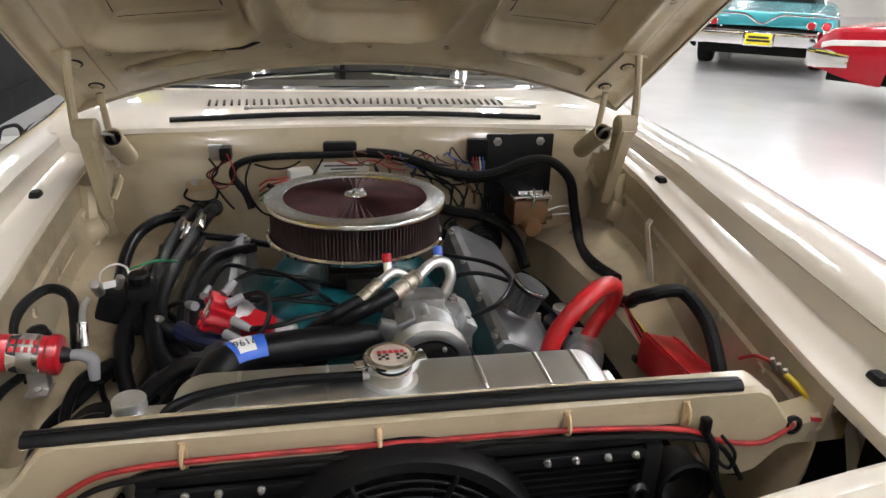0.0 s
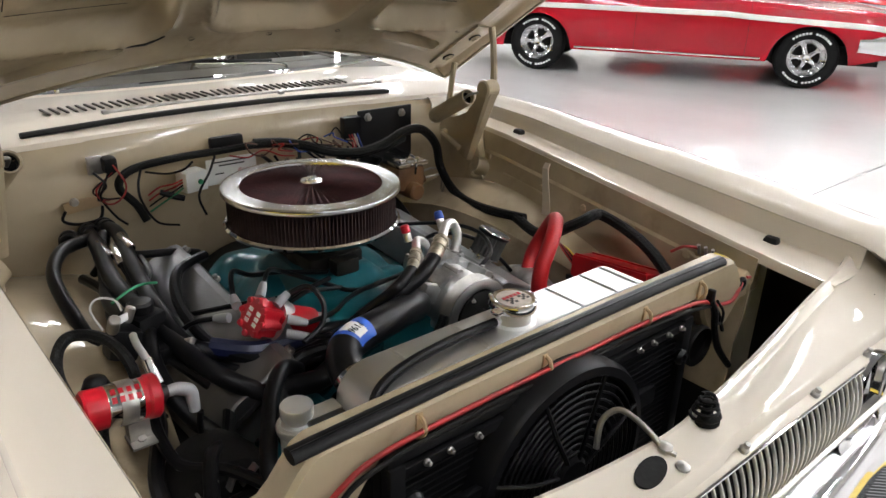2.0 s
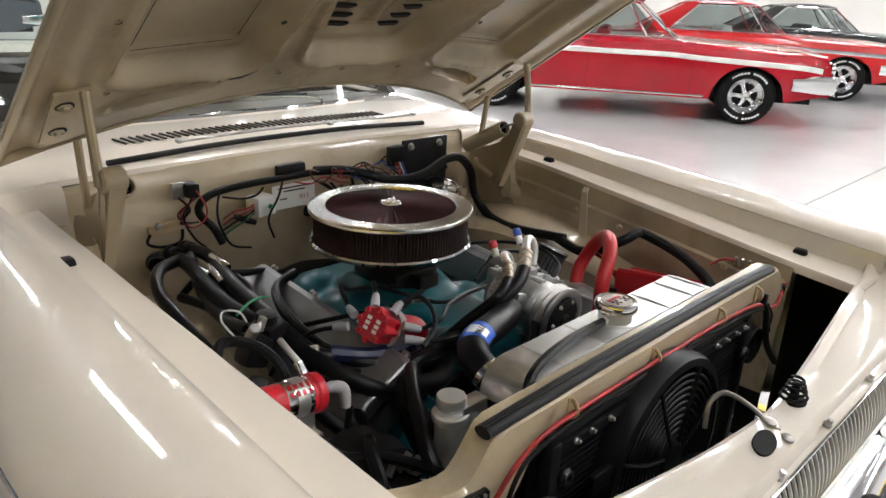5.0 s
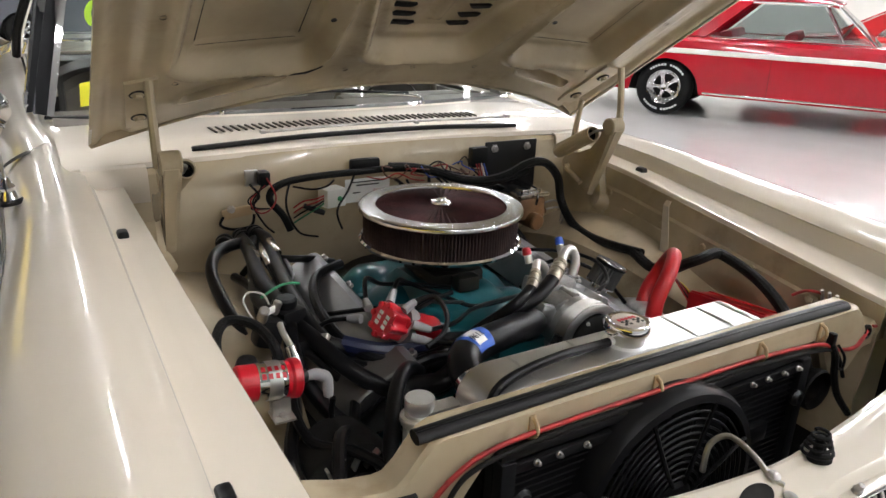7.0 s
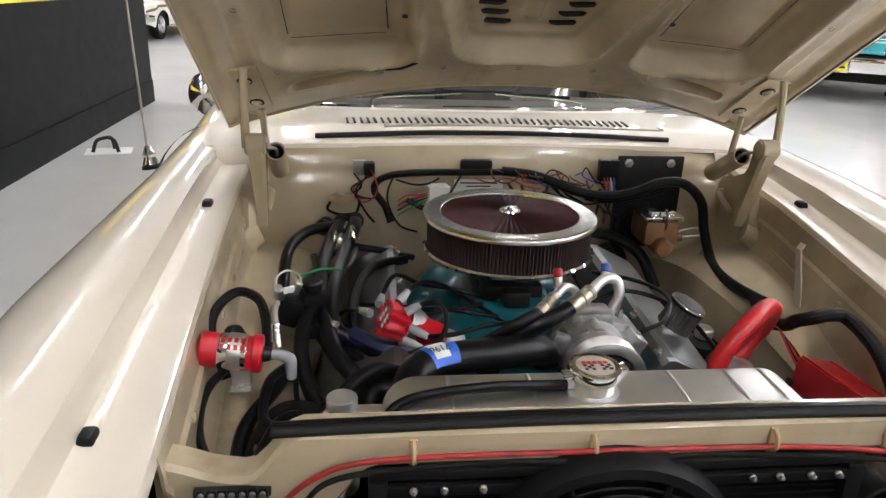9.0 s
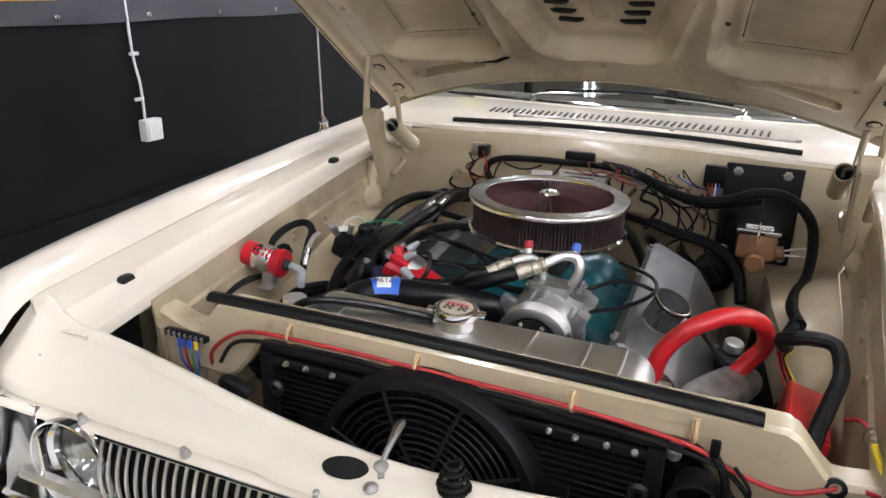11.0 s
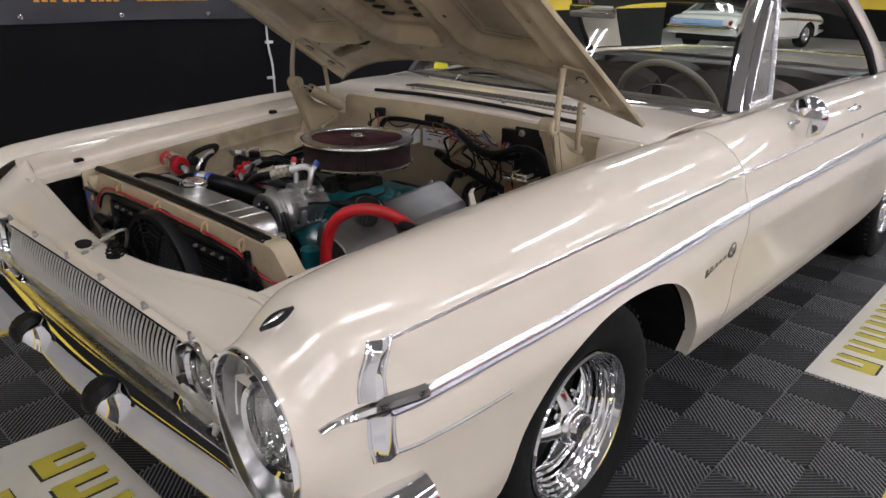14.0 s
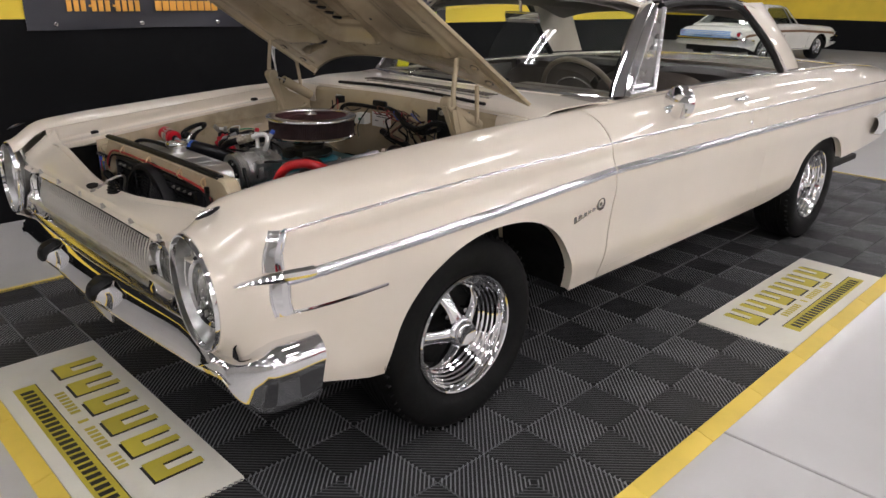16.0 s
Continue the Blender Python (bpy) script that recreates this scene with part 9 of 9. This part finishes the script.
single("window_card", g, NEON, "bright yellow sale card behind the windscreen", "card")
# bright price numeral stuck to the inside of the windscreen
wk = -0.85
nc = wind_base(wk).lerp(wind_top(wk), 0.72)
nx_ = (wind_base(wk + 0.05) - wind_base(wk - 0.05)).normalized()
nz_ = (wind_top(wk) - wind_base(wk)).normalized()
ring0 = [nc + nx_ * (0.030 * math.cos(2 * math.pi * i / 28)) + nz_ * (0.052 * math.sin(2 * math.pi * i / 28)) + Vector((0, 0.004, -0.004)) for i in range(29)]
ring1 = [nc + nx_ * (0.012 * math.cos(2 * math.pi * i / 28)) + nz_ * (0.030 * math.sin(2 * math.pi * i / 28)) + Vector((0, 0.004, -0.004)) for i in range(29)]
NEON_G = material("yellow_green_vinyl", (0.5, 0.8, 0.02), 0.5)
single("price_numeral", Geo().shell([ring0, ring1], 0.001), NEON_G, "bright yellow-green numeral stuck on the windscreen", "sticker")
# wipers
for s in (-1, 1):
    g = Geo()
    g.tube([(s * 0.30, 1.655, 0.995), (s * 0.28, 1.69, 1.012), (s * 0.05, 1.70, 1.028)], 0.004, 8)
    w_ = part("wiper", g, WORN_CHROME, car)
    g = Geo()
    g.tube([(s * 0.27, 1.70, 1.02), (s * 0.05, 1.69, 1.034), (-s * 0.10, 1.685, 1.036)], 0.004, 6)
    part("wiper_blade", g, RUBBER, w_)
# ---- other cars on the showroom floor ----
WGLASS = glass("car_window_glass", (0.55, 0.6, 0.6))
CABIN = material("dark_cabin", (0.05, 0.045, 0.045), 0.7, vary=0.2)
TAIL_RED = material("red_tail_lens", (0.5, 0.02, 0.03), 0.2, coat=0.4)


# raised white lettering on a tyre wall, as plain blocks in two arcs
g = Geo()
for a0 in (40, 220):
    for k in range(13):
        if k in (6,):
            continue
        a = radians(a0 + 7.5 * k)
        g.box((0.1185, 0.268 * math.cos(a), 0.268 * math.sin(a)), (0.004, 0.022, 0.024), 0, Matrix.Rotation(a, 3, "X"))
LETTERS = mesh_of("white_lettering", g, WHITE)


def show_car(label, paint, trim, where, turn, length=5.1, roof_paint=None, size=1.0, style="sedan", deck=0.86, interior=None, letters=False):
    """A 1960s car facing local -y, its front bumper at y 0."""
    c = thing("parked_car", (0, 0, 0), label, "car", "parked cars")
    L, W = length, 0.97
    a0, a1 = 0.88, 0.88 + 3.02 * (L - 0.1) / 5.0
    top = [(0.0, 0.66), (0.05, 0.80), (0.3, deck - 0.02), (1.5, deck + 0.03), (1.75, deck + 0.05), (3.9, deck + 0.06), (L - 0.9, deck + 0.02), (L - 0.12, deck - 0.04), (L, deck - 0.20)]

    def low(y):
        z = 0.27 + 0.10 * smooth(0.6, 0.0, y) + 0.12 * smooth(L - 0.7, L, y)
        for ay in (a0, a1):
            k = abs(y - ay) / 0.40
            if k < 1:
                z = max(z, 0.28 + 0.385 * math.sqrt(1 - k * k))
        return z

    def row(y):
        zt, zl = lerp(top, y), low(y)
        w = W * (1 - 0.06 * smooth(0.35, 0.0, y) - 0.06 * smooth(L - 0.35, L, y))
        half = []
        for x, z in ((0.0, zt + 0.015), (w * 0.45, zt + 0.012), (w * 0.78, zt), (w * 0.9, zt - 0.012), (w * 0.965, zt - 0.05), (w * 0.985, zt - 0.13), (w * 1.0, zt - 0.2)):
            half.append(Vector((x, y, z)))
        zs = zt - 0.2
        for k in range(1, 9):
            z = zs + (zl - zs) * k / 8
            half.append(Vector((w * (1.0 - 0.012 * smooth(0.1, 0.2, zs - z) - 0.04 * smooth(0.2, 0.42, zs - z)), y, z)))
        return [Vector((-p.x, p.y, p.z)) for p in reversed(half[1:])] + half
    ys = [0, 0.02, 0.06, 0.12, 0.2, 0.3, 0.4] + stations(0.47, 1.29, 0.027) + stations(1.35, a1 - 0.46, 0.15) + stations(a1 - 0.41, a1 + 0.41, 0.027) + stations(a1 + 0.46, L - 0.1, 0.08) + [L - 0.05, L - 0.015, L]
    ys = sorted(set(round(y, 4) for y in ys))
    g = Geo()
    rows = [row(y) for y in ys]
    g.grid(rows)
    for r in (rows[0], rows[-1]):
        g.grid([r, [Vector((p.x * 0.9, p.y, max(0.4, p.z * 0.97))) for p in r]])
    body = part("body", g, paint, c, sharp=40)
    g = Geo()
    g.box((0, L / 2, 0.36), (1.5, L - 0.3, 0.2))
    g.box((0, 0.03, 0.55), (1.6, 0.03, 0.24))
    g.box((0, L - 0.03, 0.52), (1.6, 0.03, 0.2))
    part("underbody", g, GRIME_SHADE, c)
    # shut lines
    for y in (1.52, 2.72):
        for s in (-1, 1):
            r = row(y)
            pts = [p for p in r if p.x * s > 0.9 * W * 0.9]
            g = Geo()
            g.tube([p + Vector((s * 0.0005, 0, 0)) for p in pts], 0.0022, 5, 1)
            part("shut_line", g, GRIME_SHADE, body)
    # side stripe and lower moulding
    for s in (-1, 1):
        g = Geo()
        rr = []
        for y in stations(0.12, L - 0.1, 0.12):
            r = [p for p in row(y) if p.x * s > 0.5]
            r.sort(key=lambda p: -p.z)
            zc = lerp(top, y) - 0.16
            x = max(abs(p.x) for p in r if abs(p.z - zc) < 0.2)
            rr.append([(s * (x - 0.004), y, zc + 0.030), (s * (x + 0.006), y, zc + 0.024), (s * (x + 0.008), y, zc), (s * (x + 0.006), y, zc - 0.024), (s * (x - 0.004), y, zc - 0.030)])
        g.grid(rr)
        part("side_moulding", g, trim, body)
        g = Geo()
        g.tube([(s * W * 0.955, y, 0.30) for y in stations(1.35, a1 - 0.45, 0.4)], 0.012, 6, 1)
        part("rocker_moulding", g, CHROME, body)
    # glass house
    zb = deck + 0.055
    gy = [(1.72, zb), (2.18, zb + 0.40), (2.45, zb + 0.435), (3.2, zb + 0.42), (3.95, zb)]

    def house(k, y, z):
        w = 0.74 - 0.16 * ((z - zb) / 0.42)
        return Vector((w * k, y - 0.05 * (1 - k * k), z))
    g = Geo()
    g.shell([[house(k / 6, y, z + 0.02 * (1 - (k / 6) ** 2) - (0.03 if abs(k) == 6 else 0)) for k in range(-6, 7)] for y, z in ((2.16, zb + 0.392), (2.3, zb + 0.425), (2.6, zb + 0.437), (2.95, zb + 0.43), (3.22, zb + 0.40))], 0.02)
    part("roof", g, roof_paint or paint, c)
    g = Geo()
    g.grid([[house(k / 6, y, z) for k in range(-6, 7)] for y, z in ((1.72, zb), (1.95, zb + 0.21), (2.18, zb + 0.39))])
    w1 = part("windscreen", g, WGLASS, c)
    g = Geo()
    g.grid([[house(k / 6, y, z) for k in range(-6, 7)] for y, z in ((3.25, zb + 0.385), (3.6, zb + 0.20), (3.95, zb))])
    part("rear_window", g, WGLASS, c)
    for s in (-1, 1):
        g = Geo()
        g.add([house(s, 1.86, zb), house(s, 3.45, zb), house(s, 3.02, zb + 0.38), house(s, 2.24, zb + 0.38)], [(0, 1, 2, 3)])
        sw1 = part("side_window", g, WGLASS, c)
        g = Geo()
        for p, q in ((house(s, 1.75, zb), house(s, 2.19, zb + 0.40)), (house(s, 2.19, zb + 0.40), house(s, 3.05, zb + 0.40)), (house(s, 1.80, zb + 0.004), house(s, 3.5, zb + 0.004)), (house(s, 2.05, zb), house(s, 2.30, zb + 0.38))):
            g.tube([p, (p + q) / 2, q], 0.014, 6, 2)
        part("window_frame", g, CHROME, sw1)
        g = Geo()
        rr = []
        for k in range(5):
            z = zb + 0.40 * k / 4
            rr.append([house(s * 1.01, 3.48 - 0.44 * k / 4, z), house(s * 1.01, 3.98 - 0.74 * k / 4, z)])
        g.shell(rr, 0.02 * s)
        part("rear_pillar", g, roof_paint or paint, c)
    # seats
    im = interior or CABIN
    for y in (2.55, 3.25):
        g = Geo()
        g.box((0, y, zb - 0.12), (1.25, 0.16, 0.42), 0.06, rot(-12, 0, 0))
        part("seat_back", g, im, c)
    g = Geo()
    g.box((0, 2.6, zb - 0.04), (1.4, 1.9, 0.02))
    part("cabin_floor", g, im, c)
    g = Geo()
    g.torus((0.36, 2.05, zb + 0.07), 0.18, 0.011, (0, 0.8, 0.5), 36, 8)
    part("steering_wheel", g, IVORY, c)
    # bumpers that wrap round the corners
    for y0, s, nm in ((0.0, -1, "front_bumper"), (L, 1, "rear_bumper")):
        line = spline([(-0.985, y0 - s * 0.42, 0), (-0.985, y0 - s * 0.2, 0), (-0.97, y0 - s * 0.04, 0), (-0.90, y0 + s * 0.05, 0), (-0.6, y0 + s * 0.085, 0), (0, y0 + s * 0.10, 0), (0.6, y0 + s * 0.085, 0), (0.90, y0 + s * 0.05, 0), (0.97, y0 - s * 0.04, 0), (0.985, y0 - s * 0.2, 0), (0.985, y0 - s * 0.42, 0)], 5)
        rr = []
        for i, p in enumerate(line):
            t = line[min(i + 1, len(line) - 1)] - line[max(i - 1, 0)]
            n = Vector((t.y, -t.x, 0)).normalized() * (-s)
            k = smooth(0.10, 0.42, (y0 - p.y) * s)
            zt, zl = 0.60 - 0.03 * k, 0.40 + 0.02 * k
            rr.append([p + n * d + Vector((0, 0, z)) for d, z in ((-0.05, zt - 0.01), (-0.02, zt), (0.0, zt - 0.012), (0.006, zt - 0.06), (0.0, (zt + zl) / 2), (0.006, zl + 0.05), (-0.004, zl + 0.01), (-0.03, zl), (-0.06, zl + 0.005))])
        g = Geo()
        g.shell(rr, 0.004)
        part(nm, g, CHROME, c)
    g = Geo()
    g.box((0, -0.012, 0.66), (1.2, 0.02, 0.13), 0.006)
    gr = part("grille", g, GRIME_SHADE, c)
    for k in range(9):
        g = Geo()
        g.box((0, -0.026, 0.605 + 0.014 * k), (1.2, 0.006, 0.005), 0.001)
        part("grille_bar", g, CHROME, gr)
    for s in (-1, 1):
        for x in (0.66, 0.82):
            g = Geo()
            g.lathe([(0.075, 0.02), (0.08, -0.01), (0.07, -0.02), (0.066, -0.012), (0.0001, -0.018)], (s * x, 0.0, 0.665), (0, 1, 0), 24)
            part("headlight", g, CHROME, c)
        g = Geo()
        g.box((s * 0.88, 0.10, 0.705), (0.16, 0.012, 0.012), 0.003)
        part("marker", g, CHROME, c)
        for x in ((0.80, 0.62) if style == "sedan" else (0.8,)):
            g = Geo()
            g.lathe([(0.066, -0.012), (0.062, 0.012), (0.05, 0.02)], (s * x, L - 0.008, 0.69), (0, 1, 0), 22)
            lm = part("tail_lamp", g, CHROME, c)
            g = Geo()
            g.lathe([(0.055, 0.004), (0.045, 0.022), (0.0001, 0.028)], (s * x, L - 0.008, 0.69), (0, 1, 0), 22)
            part("lens", g, TAIL_RED, lm)
    # wheels
    for x, y, a in ((-0.80, a0, 180), (0.80, a0, 0), (-0.80, a1, 180), (0.80, a1, 0)):
        w = copy_thing(WHEEL, pose(x, y, 0.328, 0, 0, a))
        w.parent = c
        w.matrix_parent_inverse = Matrix()
        if letters:
            ob = tagged(new("white_lettering", LETTERS), "raised white tyre lettering", kind="stuff")
            ob.parent = w
    c.matrix_basis = pose(where[0], where[1], FLOOR_Z, 0, 0, turn) @ Matrix.Diagonal((size, size, size, 1))
    return c


def paint_of(name, col):
    return material(name, col, 0.2, vary=0.03, scale=2, coat=0.35, spec=0.3)


RED_P = paint_of("bright_red_paint", (0.36, 0.004, 0.014))
RED_P2 = paint_of("orange_red_paint", (0.45, 0.016, 0.018))
BLACK_P = paint_of("black_car_paint", (0.012, 0.012, 0.014))
TEAL_P = paint_of("teal_car_paint", (0.03, 0.24, 0.27))
WHITE_P = paint_of("white_car_paint", (0.72, 0.7, 0.64))
BLUE_P = paint_of("light_blue_car_paint", (0.25, 0.42, 0.72))
GREY_P = paint_of("grey_truck_paint", (0.085, 0.09, 0.105))
WHITE_TRIM = material("white_trim_insert", (0.8, 0.78, 0.74), 0.3)
RED_VINYL = material("red_seat_vinyl", (0.4, 0.02, 0.03), 0.45)
show_car("bright red 1960s coupe with a white side stripe", RED_P, WHITE_TRIM, (8.69, 3.08), 31.8, 5.02, interior=RED_VINYL, letters=True)
show_car("red 1960s car parked behind the red coupe", RED_P2, CHROME, (12.25, 3.15), 31.8, 5.1, interior=WHITE_TRIM, letters=True)
show_car("black 1960s car at the end of the row", BLACK_P, CHROME, (15.9, 3.2), 31.8, 5.1, letters=True)
teal = show_car("teal 1960s car seen from its chrome-trimmed tail", TEAL_P, CHROME, (9.12, 13.19), 143.5, 5.25, roof_paint=WHITE_P)
white = show_car("white 1960s car with a brown side stripe by the charcoal wall", WHITE_P, BROWN, (-4.98, 19.45), 172, 4.5, size=0.9, style="single")
show_car("dark blue-grey truck with a chrome bumper", GREY_P, GRIME_SHADE, (-1.45, 16.2), -84, 5.2, deck=1.05)
# pale blue ribbed tail panel of the white car
for k in range(4):
    b = part("tail_rib", Geo().box((0, 4.712, 0.625 + 0.042 * k), (1.42, 0.03, 0.030), 0.008), BLUE_P, white)
    b.matrix_parent_inverse = Matrix()
# chrome V and plate on the teal tail
g = Geo()
g.tube([(-0.95, 5.27, 0.80), (-0.5, 5.29, 0.81), (-0.22, 5.30, 0.80), (0.0, 5.31, 0.69), (0.22, 5.30, 0.80), (0.5, 5.29, 0.81), (0.95, 5.27, 0.80)], 0.016, 8)
v = part("tail_moulding", g, CHROME, teal)
g = Geo()
g.box((0, 5.36, 0.49), (0.40, 0.03, 0.19), 0.02)
pf = part("plate_frame", g, CHROME, teal)
g = Geo()
g.box((0, 5.378, 0.49), (0.34, 0.01, 0.15), 0.004)
part("plate", g, NEON, pf)
g = Geo()
g.box((0, 5.384, 0.515), (0.26, 0.004, 0.03))
g.box((0, 5.384, 0.47), (0.30, 0.004, 0.03))
part("plate_bar", g, PRINT_K, pf)
for o in (v, pf):
    o.matrix_parent_inverse = Matrix()

# small tripod stand on a sheet of paper by the wall
tp = thing("floor_clamp", (-2.33, 5.46, FLOOR_Z), "small black stand on a white paper on the floor", "stand")
g = Geo()
g.box((-2.33, 5.46, FLOOR_Z + 0.001), (0.34, 0.24, 0.002), 0, rot(0, 0, 12))
part("paper", g, WHITE, tp)
for dx, dy in ((-0.10, -0.06), (0.09, -0.05), (0.02, 0.08)):
    g = Geo()
    g.tube([(-2.33, 5.46, FLOOR_Z + 0.11), (-2.33 + dx * 0.7, 5.46 + dy * 0.7, FLOOR_Z + 0.09), (-2.33 + dx, 5.46 + dy, FLOOR_Z + 0.004)], 0.014, 8)
    part("leg", g, BLACK, tp)
